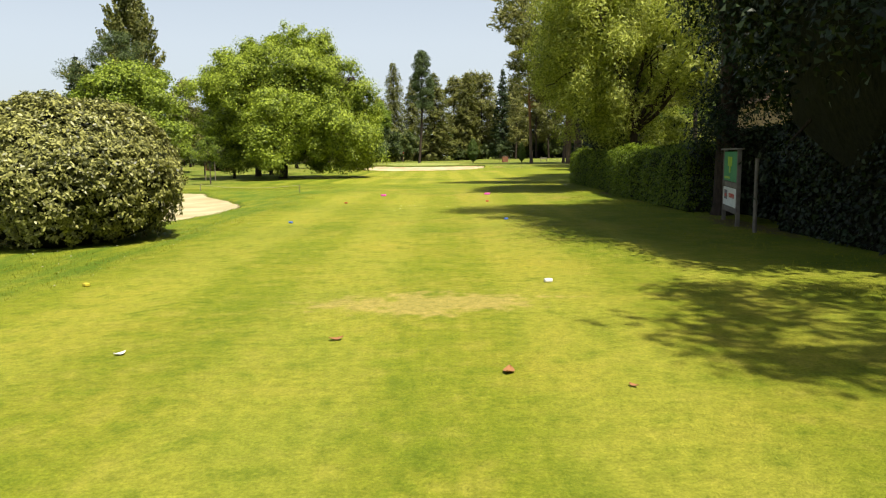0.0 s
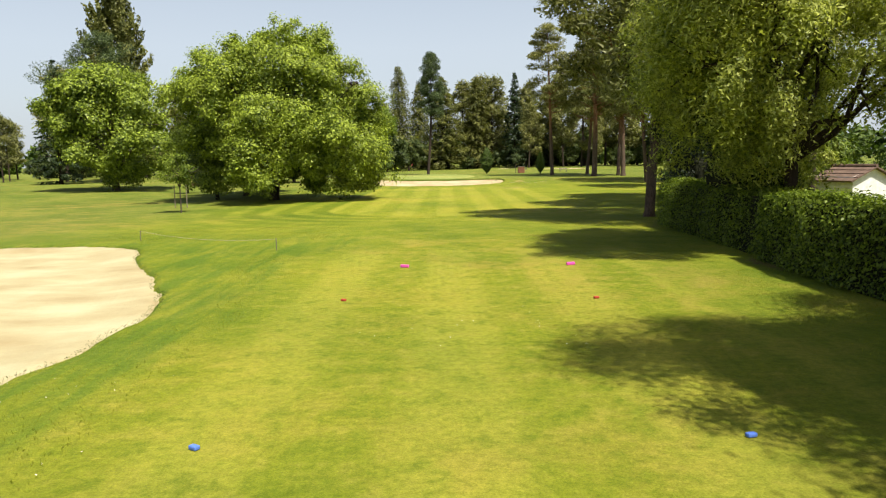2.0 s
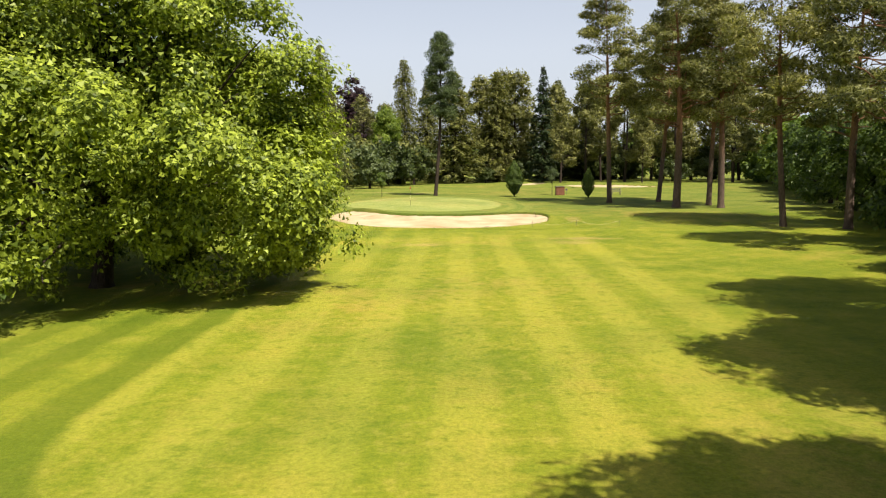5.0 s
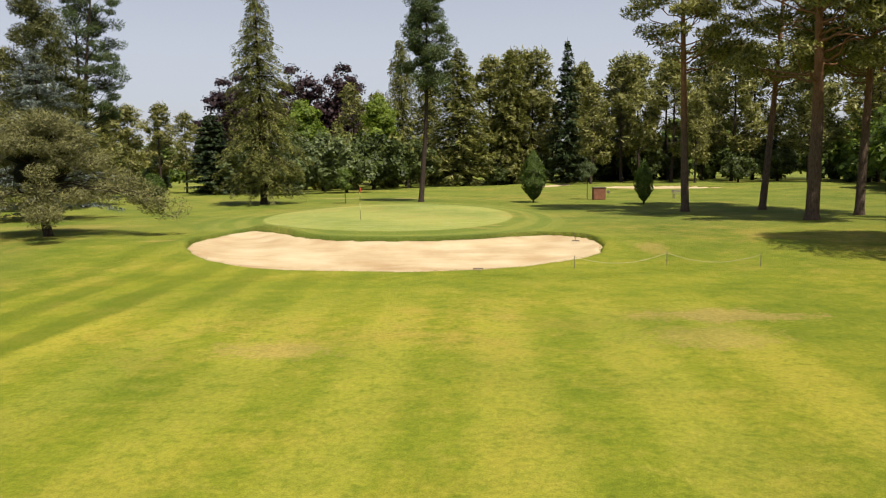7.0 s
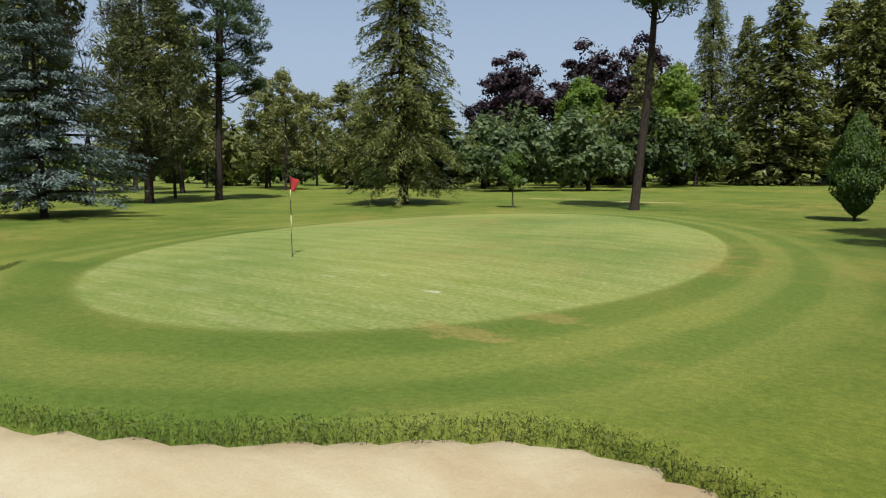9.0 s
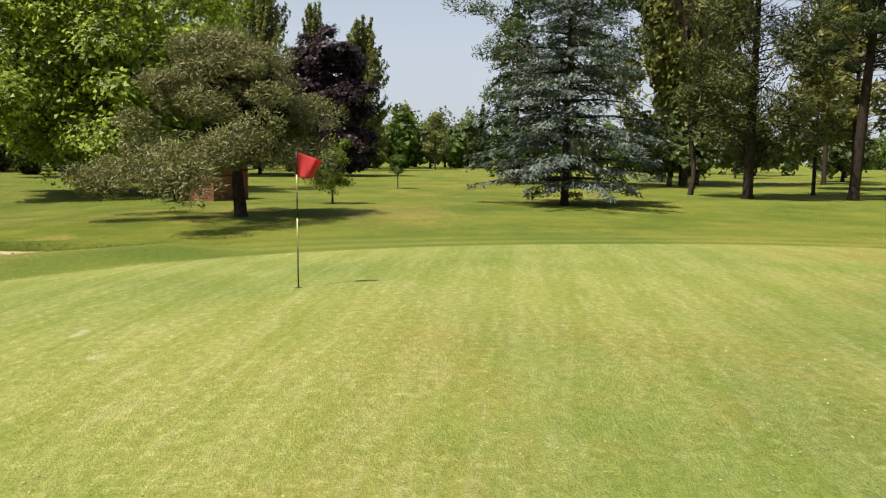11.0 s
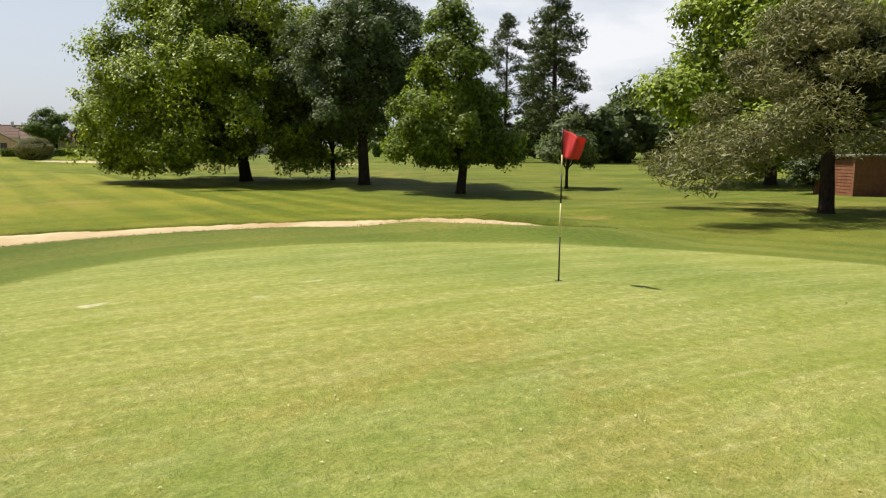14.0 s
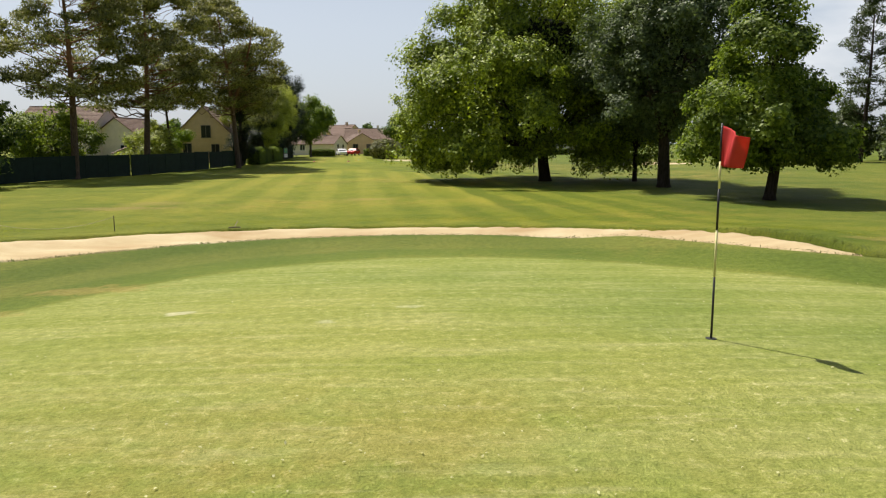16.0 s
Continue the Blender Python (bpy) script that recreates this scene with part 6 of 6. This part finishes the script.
def rake(x, y, turn, tilt, label, lift=0.02, long=1.25):
    root = thing("bunker_rake", x, y, label, "rake", turn, lift=lift)
    c, s = math.cos(radians(tilt)), math.sin(radians(tilt))
    part("handle", rod(bmesh.new(), (0, 0, 0.03), (0, -long * c, 0.03 + long * s), 0.013), WOOD_PALE, root)
    bar = part("head", boxed(-0.19, 0.19, -0.015, 0.015, 0.0, 0.035, bevel=0.005), GREY_WOOD, root)
    for k in range(8):
        part("tine", rod(bmesh.new(), (-0.175 + 0.05 * k, 0, 0.01), (-0.175 + 0.05 * k, 0.02, -0.05), 0.005, None, 6), GREY_WOOD, bar)


rake(0.9, 104.05, 4, 3, "wooden rake lying across the bunker's edge", 0.03)
rake(5.6, 110.9, -30, 62, "wooden rake standing in the sand", -0.06, 0.5)


def fallen_leaf(x, y, turn, size, mat, label):
    bm = bmesh.new()
    bmesh.ops.create_grid(bm, x_segments=6, y_segments=4, size=0.5)
    for v in bm.verts:
        w = max(0.05, 1 - (2 * v.co.x) ** 2)
        v.co = Vector((v.co.x * size, v.co.y * size * 0.6 * w, 0.15 * size * (2 * v.co.x) ** 2 + 0.2 * size * v.co.y ** 2))
    ob = part("fallen_leaf", bm, mat, None, m=pose(x, y, gz(x, y) + 0.012, 0, 0, turn))
    mod = ob.modifiers.new("thick", "SOLIDIFY")
    mod.thickness = 0.002
    tagged(ob, label, "leaf", "fallen leaves")


for x, y, t, s, mt in ((-1.03, 6.6, 20, 0.14, LEAF_BROWN), (0.51, 5.5, 80, 0.16, LEAF_BROWN), (-2.91, 6.2, 50, 0.11, WHITE_PAINT), (-3.6, 5.0, 10, 0.08, WHITE_PAINT), (1.4, 5.1, 130, 0.08, LEAF_BROWN)):
    fallen_leaf(x, y, t, s, mt, ("dry brown" if mt == LEAF_BROWN else "pale withered") + " leaf lying on the mown grass")

def rough_growth(name, label, spans, count, high, slim, material, seed, flat=False):
    """Scattered blades, or small flowers, over rectangles of rough grass."""
    rg = np.random.default_rng(seed)
    area = np.array([(b - a) * (d - c) for a, b, c, d in spans])
    k = rg.choice(len(spans), count, p=area / area.sum())
    S = np.array(spans, float)[k]
    x, y = S[:, 0] + (S[:, 1] - S[:, 0]) * rg.uniform(0, 1, count), S[:, 2] + (S[:, 3] - S[:, 2]) * rg.uniform(0, 1, count)
    keep = np.array([noise.noise(Vector((u * 0.8, v * 0.8, seed))) > -0.12 for u, v in zip(x, y)])
    for b in BUNKERS[:2]:
        keep &= within(b, x, y) > 0.15
    x, y = x[keep], y[keep]
    n = len(x)
    size = high * rg.uniform(0.5, 1.4, n)
    C = np.column_stack([x, y, raw_height(x, y) + (0.03 if flat else size * 0.4)])
    if flat:
        V, F = cards(C, np.array((0, 0, 1.0)) + rg.normal(size=C.shape) * 0.3, size, slim, rg)
    else:
        V, F = cards(C, rg.normal(size=C.shape) * np.array((1, 1, 0.1)), size, slim, rg, np.array((0, 0, 1.0)) + rg.normal(size=C.shape) * 0.45)
    return tagged(new(name, mesh_of(name, V, F, material)), label, "grass", kind="stuff")


LEAF_ROUGH = leaf_material("rough_blade", (0.16, 0.195, 0.016), (0.34, 0.33, 0.060), 0.75)
rough_growth("rough_grass", "longer uneven grass blades beside the mown tee", [(-12, -5.3, 5, 19), (-7.4, -5.3, 19, 34), (-16, -6, 38, 46), (4.6, 7.0, 3, 30)], 26000, 0.035, 0.25, LEAF_ROUGH, 301)
rough_growth("rough_grass", "dry clumpy grass round the bunker's end", [(6.8, 9.6, 103, 112), (-15.5, -13.9, 106, 118), (-12, 6, 101.6, 103.2)], 11000, 0.035, 0.25, LEAF_ROUGH, 302)
rough_growth("daisies", "tiny pale flowers scattered in the rough grass", [(-11, -5.0, 5, 22), (-3, 1, 22, 26)], 480, 0.02, 0.9, WHITE_PAINT, 303, True)

# pale repaired spots and plucked turf on the green
rng_g = np.random.default_rng(77)
n_f = 5200
ang, rad = rng_g.uniform(0, 2 * np.pi, n_f), np.sqrt(rng_g.uniform(0, 1, n_f))
fx_, fy_ = GREEN_C[0] + GREEN_R[0] * 0.97 * rad * np.cos(ang), GREEN_C[1] + GREEN_R[1] * 0.97 * rad * np.sin(ang)
Cf = np.column_stack([fx_, fy_, raw_height(fx_, fy_) + 0.012])
Vf, Ff = cards(Cf, np.array((0, 0, 1.0)) + rng_g.normal(size=Cf.shape) * 0.25, 0.017 * rng_g.uniform(0.4, 2.2, n_f), 0.55, rng_g)
tagged(new("turf_scraps", mesh_of("turf_scraps", Vf, Ff, plain_material("dry_clippings", (0.40, 0.40, 0.20), 0.9))), "pale dry scraps of turf scattered over the green", "grass scraps", kind="stuff")


def plank_hut():
    """A small board hut under the low pine."""
    mx, my = -33.0, 112.1
    root = thing("wooden_hut", mx, my, "small red-brown board hut with a flat pale roof", "hut", math.degrees(math.atan2(0.38, -0.925)))
    W, D, H = 2.85, 2.35, 1.78
    part("inner_wall", boxed(0.03, W - 0.03, 0.03, D - 0.03, -0.1, H), BROWN_WOOD, root)
    n = 12
    for i in range(n):
        z0, z1 = H * i / n, H * (i + 1) / n - 0.03
        for a in ((0.0, W, 0.0, 0.03), (0.0, W, D - 0.03, D), (0.0, 0.03, 0.032, D - 0.032), (W - 0.03, W, 0.032, D - 0.032)):
            part("board", boxed(a[0], a[1], a[2] - 0.004, a[3] + 0.004, z0, z1), BROWN_WOOD, root)
    for u, v in ((0, 0), (W, 0), (0, D), (W, D)):
        part("corner_post", boxed(u - 0.05, u + 0.05, v - 0.05, v + 0.05, -0.1, H), BROWN_WOOD, root)
    part("roof", boxed(-0.2, W + 0.2, -0.2, D + 0.2, H, H + 0.09, bevel=0.01), GREY_WOOD, root, "pale flat felt roof")


plank_hut()


def tee_box_bin():
    root = thing("wooden_box", 13.1, 148.1, "brown slatted wooden box by the next tee", "box", 8)
    for i in range(8):
        part("slat", boxed(-0.6, 0.6, -0.34, -0.31, 0.05 + 0.145 * i, 0.18 + 0.145 * i), BROWN_WOOD, root)
    part("body", boxed(-0.58, 0.58, -0.3, 0.34, -0.05, 1.18), BROWN_WOOD, root)
    part("lid", boxed(-0.66, 0.66, -0.4, 0.4, 1.2, 1.26, bevel=0.01), GREY_WOOD, root)
    s = thing("tee_sign", 14.05, 148.3, "small round pale grey sign on a thin stake", "sign")
    part("stake", rod(bmesh.new(), (0, 0, -0.1), (0, 0, 0.6), 0.02), GREY_WOOD, s)
    disc = part("disc", rod(bmesh.new(), (0, -0.03, 0.75), (0, 0.0, 0.75), 0.16, None, 20), GREY_WOOD, s)
    part("number_bar", boxed(-0.06, 0.06, -0.037, -0.031, 0.66, 0.84), PRINT_GREY, disc)
    b = thing("park_bench", 21.2, 148.7, "dark wooden bench on the far grass", "bench", 5)
    for k in range(3):
        part("seat_slat", boxed(-0.75, 0.75, -0.2 + 0.14 * k, -0.09 + 0.14 * k, 0.42, 0.46, bevel=0.004), GREY_WOOD, b)
    for k in range(2):
        part("back_slat", boxed(-0.75, 0.75, 0.24, 0.27, 0.58 + 0.16 * k, 0.68 + 0.16 * k, bevel=0.004), GREY_WOOD, b)
    for u in (-0.6, 0.6):
        for v in (-0.15, 0.22):
            part("leg", boxed(u - 0.03, u + 0.03, v - 0.03, v + 0.03, -0.05, 0.42 if v < 0 else 0.84), GREY_WOOD, b)


tee_box_bin()
for x, y, r in ((-31.6, 118.9, 0.9),):
    rg = np.random.default_rng(4)
    V = [(0, 0, 0.03)] + [(math.cos(a) * r * q * 1.5, math.sin(a) * r * q, -0.01) for a, q in zip(np.linspace(0, 2 * math.pi, 24, endpoint=False), rg.uniform(0.75, 1.1, 24))]
    ob = new("soil_patch", smooth(mesh_of("soil_patch", V, [(0, i + 1, (i + 1) % 24 + 1) for i in range(24)], SOIL)))
    ob.matrix_basis = pose(x, y, gz(x, y), 0, 0, 0)
    tagged(ob, "bare reddish soil round a young tree", "soil patch", kind="structure")


THATCH = plain_material("brown_thatch", (0.26, 0.17, 0.10), 0.95, 0, 0.3, 5, 0.1, 0.6)


def reed_hut(x, y):
    root = thing("reed_hut", x, y, "round rustic hut of upright poles under brown thatch", "hut")
    part("inner_wall", rod(bmesh.new(), (0, 0, -0.1), (0, 0, 2.7), 1.7, None, 24), BROWN_WOOD, root)
    for k in range(34):
        a = 2 * math.pi * k / 34
        part("pole", rod(bmesh.new(), (1.78 * math.cos(a), 1.78 * math.sin(a), -0.1), (1.76 * math.cos(a), 1.76 * math.sin(a), 2.75), 0.13, 0.11, 7), GREY_WOOD, root)
    bm = bmesh.new()
    bmesh.ops.create_cone(bm, cap_ends=True, segments=40, radius1=2.35, radius2=0.15, depth=1.5, matrix=Matrix.Translation((0, 0, 3.3)))
    bmesh.ops.subdivide_edges(bm, edges=bm.edges[:], cuts=2)
    for v in bm.verts:
        v.co += noise.noise_vector(v.co * 2.5) * 0.14
    part("thatch", bm, THATCH, root, "ragged brown thatch")


reed_hut(36.5, 104.3)


# ---- boundary fence and houses ----
def screen_fence(a, b, high, label):
    L = math.hypot(b[0] - a[0], b[1] - a[1])
    n = max(1, round(L / 2.5))
    root = thing("screen_fence", *a, label, "fence", math.degrees(math.atan2(b[1] - a[1], b[0] - a[0])))
    z0 = gz(*a)
    for i in range(n + 1):
        x, y = a[0] + (b[0] - a[0]) * i / n, a[1] + (b[1] - a[1]) * i / n
        dz = gz(x, y) - z0
        part("post", rod(bmesh.new(), (L * i / n, 0, dz - 0.1), (L * i / n, 0, dz + high + 0.08), 0.035, None, 8), FENCE_GREEN, root)
        if i < n:
            part("panel", boxed(L * i / n + 0.04, L * (i + 1) / n - 0.04, -0.012, 0.012, dz + 0.03, dz + high), FENCE_GREEN, root)


screen_fence((9.3, 42.3), (11.8, 50.0), 1.75, "dark green screened fence along the boundary")
screen_fence((11.9, 50.2), (16.2, 62.0), 1.85, "dark green screened fence along the boundary")
screen_fence((16.3, 62.2), (24.5, 80.5), 1.85, "dark green screened fence along the boundary")
screen_fence((24.6, 80.7), (32.5, 100.0), 1.85, "dark green screened fence along the boundary")


def house(name, x, y, turn, w, d, eave, ridge, wall, label, windows=(), dormers=(), chimney=None, rows=15):
    """A gabled house: w across the gable, d along the ridge (towards -y of its own axes)."""
    root = thing(name, x, y, label, "house", turn)
    bm = bmesh.new()
    v = [bm.verts.new(p) for p in ((0, 0, -0.3), (w, 0, -0.3), (w, 0, eave), (w / 2, 0, ridge - 0.15), (0, 0, eave), (0, -d, -0.3), (w, -d, -0.3), (w, -d, eave), (w / 2, -d, ridge - 0.15), (0, -d, eave))]
    for f in ((4, 3, 2, 1, 0), (5, 6, 7, 8, 9), (0, 5, 9, 4), (1, 2, 7, 6), (0, 1, 6, 5)):
        bm.faces.new([v[i] for i in f])
    part("wall", bm, wall, root)
    slope = math.atan2(ridge - eave, w / 2)
    run = w / 2 / math.cos(slope) + 0.4
    for side in (0, 1):
        # courses of tiles step down the slope
        prof = [(0.0, 0.0)]
        for k in range(rows):
            prof += [(run * k / rows, 0.06), (run * (k + 1) / rows, 0.095)]
        prof.append((run, 0.0))
        bm = bmesh.new()
        A, B = [bm.verts.new((u, 0.25, z)) for u, z in prof], [bm.verts.new((u, -d - 0.25, z)) for u, z in prof]
        bm.faces.new(A), bm.faces.new(B[::-1])
        for i in range(len(prof)):
            j = (i + 1) % len(prof)
            bm.faces.new((A[j], A[i], B[i], B[j]))
        bm.transform(Matrix.Translation((w / 2, 0, ridge - 0.12)) @ (Matrix.Diagonal((-1, 1, 1, 1)) if side else Matrix.Identity(4)) @ Matrix.Rotation(slope, 4, "Y"))
        bmesh.ops.recalc_face_normals(bm, faces=bm.faces[:])
        part("roof_slope", bm, ROOF_TILE, root, "brown tiled roof slope")
    part("ridge", rod(bmesh.new(), (w / 2, 0.25, ridge - 0.02), (w / 2, -d - 0.25, ridge - 0.02), 0.09, None, 8), ROOF_TILE, root)
    for face, u, z, ww, hh in windows:
        # face: gable (g) or the two long sides (l, r)
        win = part("window", boxed(-ww / 2, ww / 2, -0.02, 0.03, 0, hh), WINDOW_DARK, root, m={"g": pose(u, 0.02, z), "l": pose(-0.02, -u, z, 0, 0, 90), "r": pose(w + 0.02, -u, z, 0, 0, -90)}[face])
        for a in ((-ww / 2 - 0.06, -ww / 2, 0, hh), (ww / 2, ww / 2 + 0.06, 0, hh), (-ww / 2 - 0.06, ww / 2 + 0.06, hh, hh + 0.06), (-ww / 2 - 0.1, ww / 2 + 0.1, -0.08, 0), (-0.025, 0.025, 0, hh)):
            part("window_frame", boxed(a[0], a[1], -0.04, 0.05, a[2], a[3]), WHITE_PAINT if wall is WALL_WHITE else GREY_WOOD, win)
    for u, side in dormers:
        sx = -1 if side == "l" else 1
        cx = w / 2 + sx * w * 0.3
        dm = part("dormer", boxed(cx - 0.7, cx + 0.7, -u - 0.8, -u + 0.8, eave - 0.2, eave + 1.35), wall, root)
        part("dormer_roof", boxed(cx - 1.0, cx + 1.0, -u - 1.0, -u + 1.0, eave + 1.352, eave + 1.47, bevel=0.02), ROOF_TILE, dm)
        part("dormer_window", boxed(cx + sx * 0.7 - 0.02, cx + sx * 0.7 + 0.02, -u - 0.5, -u + 0.5, eave + 0.2, eave + 1.2), WINDOW_DARK, dm)
    if chimney:
        part("chimney", boxed(w / 2 - 0.3, w / 2 + 0.3, -chimney - 0.3, -chimney + 0.3, ridge - 0.6, ridge + 0.8, bevel=0.02), wall, root)
    return root


house("cream_house", 12.5, 32.1, 0, 6.6, 10.5, 3.9, 7.2, WALL_CREAM, "cream rendered house with a brown tiled gable roof", [("g", 3.0, 3.2, 1.1, 1.5), ("g", 5.4, 0.9, 1.0, 1.5), ("g", 1.9, 0.9, 0.9, 1.4), ("l", 5.5, 1.0, 1.0, 1.3)], [(3.5, "l"), (7.0, "l")])
house("white_house", 25.2, 27.0, -12, 6.4, 9, 3.6, 6.0, WALL_WHITE, "pale rendered house with a low brown roof", [("g", 2.0, 1.0, 1.2, 1.3), ("l", 3, 1, 1.2, 1.2)])
house("white_house", 29.0, 20.0, 78, 8.0, 11, 5.0, 7.6, WALL_WHITE, "pale two-storey house with a brown tiled roof", [("g", 2.0, 1.0, 1.2, 1.3), ("g", 5.0, 3.2, 1.1, 1.1), ("r", 3, 3, 1.0, 1.0)])
for hx, hy, ht, w, d, ev, rd, wm in ((-2.0, -36, 70, 8, 12, 3.0, 5.4, WALL_WHITE), (-9.5, -42, 10, 8, 10, 3.0, 6.2, WALL_CREAM), (0.5, -60, 20, 9, 11, 4.5, 8.6, WALL_CREAM), (-14, -66, 85, 8, 12, 4.5, 8.0, WALL_WHITE),
                                     (-24, -40, 88, 9, 14, 3.6, 6.0, WALL_WHITE), (6, -74, -15, 9, 12, 5.0, 9.4, WALL_WHITE), (-8, -88, 40, 10, 12, 5, 10.0, WALL_CREAM), (-40, -52, 60, 9, 12, 3.4, 6.4, WALL_CREAM), (-60, -40, 80, 9, 13, 3.4, 6.2, WALL_WHITE)):
    house("village_house", hx, hy, ht, w, d, ev * 0.85, rd * 0.8, wm, "village house with a steep brown tiled roof", [("g", w * 0.3, 1, 1.1, 1.3), ("g", w * 0.7, 1, 1.1, 1.3), ("l", d * 0.3, 1, 1.1, 1.2), ("r", d * 0.6, 1, 1.1, 1.2)], chimney=d * 0.3, rows=8)
shed = house("garden_shed", 18.4, 50.0, 20, 2.6, 2.2, 1.95, 2.5, WHITE_PAINT, "small white garden shed with a shallow brown roof", [("g", 1.3, 0.7, 0.7, 0.6)], rows=4)
broadleaf("garden_shrub", (17.4, 52.2, 0), "yellow-green garden shrub behind the fence", 141, auto_lobes(141, 4.8, 2.9, 0.4, 7), LEAF_LOCUST, BARK_GREY, 0.1, 160, 70, 0.22, 0.6, 0.6, low=0.3)
broadleaf("garden_tree", (22.5, 63.0, 0), "leafy garden tree behind the fence", 142, auto_lobes(142, 6.6, 3.9, 0.6, 8), LEAF_MAPLE, BARK_GREY, 0.15, 240, 70, 0.26, 0.6, 0.7, low=0.6)
hedge("low_hedge", (5.0, -13.0), (0.2, -13.4), 1.0, 1.25, "low clipped hedge behind the tee", 143, LEAF_HEDGE, 3500, 0.18, group="low hedges")
hedge("low_hedge", (-5.5, -13.6), (-18.5, -14.2), 1.0, 1.25, "low clipped hedge behind the tee", 144, LEAF_HEDGE, 6000, 0.2, group="low hedges")
hedge("low_hedge", (-19.0, -14.3), (-46, -12.0), 1.0, 1.25, "low clipped hedge behind the tee", 145, LEAF_HEDGE, 7000, 0.22, group="low hedges")
broadleaf("copper_beech", (-21, -28, 0), "small copper-leaved tree by the houses", 146, auto_lobes(146, 6.5, 3.4, 1.0, 6), LEAF_PURPLE, BARK_DARK, 0.15, 90, 50, 0.4, 0.6, 0.9)
broadleaf("village_tree", (-14, -27, 0), "round green tree by the houses", 147, auto_lobes(147, 9.0, 3.8, 1.0, 7), LEAF_GREEN, BARK_DARK, 0.2, 130, 50, 0.45, 0.6, 1.0)


def car(x, y, turn, paint, label):
    root = thing("parked_car", x, y, label, "car", turn)
    bm = bmesh.new()
    prof = ((-2.0, 0.35), (2.0, 0.35), (2.05, 0.6), (1.95, 0.82), (1.0, 0.92), (0.45, 1.4), (-1.1, 1.42), (-1.75, 0.98), (-2.05, 0.9))
    L, R = [bm.verts.new((u, -0.82, z)) for u, z in prof], [bm.verts.new((u, 0.82, z)) for u, z in prof]
    bm.faces.new(L), bm.faces.new(R[::-1])
    for i in range(len(prof)):
        j = (i + 1) % len(prof)
        bm.faces.new((L[j], L[i], R[i], R[j]))
    bmesh.ops.bevel(bm, geom=bm.edges[:], offset=0.06, segments=2, affect="EDGES")
    part("body", bm, paint, root)
    for s in (-1, 1):
        part("side_window", boxed(-1.2, 0.55, s * 0.83 - 0.01, s * 0.83 + 0.01, 0.98, 1.3), WINDOW_DARK, root)
        for u in (-1.25, 1.25):
            w = part("wheel", rod(bmesh.new(), (u, s * 0.7, 0.31), (u, s * 0.86, 0.31), 0.31, None, 18), RUBBER, root)
            part("rim", rod(bmesh.new(), (u, s * 0.862, 0.31), (u, s * 0.875, 0.31), 0.19, None, 14), STEEL, w)
    part("windscreen", boxed(0.62, 0.95, -0.68, 0.68, 1.0, 1.12), WINDOW_DARK, root)


car(-3.4, -20.5, 70, CAR_RED, "red parked car beyond the low hedge")
car(-1.0, -19.5, 100, CAR_WHITE, "white parked car beyond the low hedge")
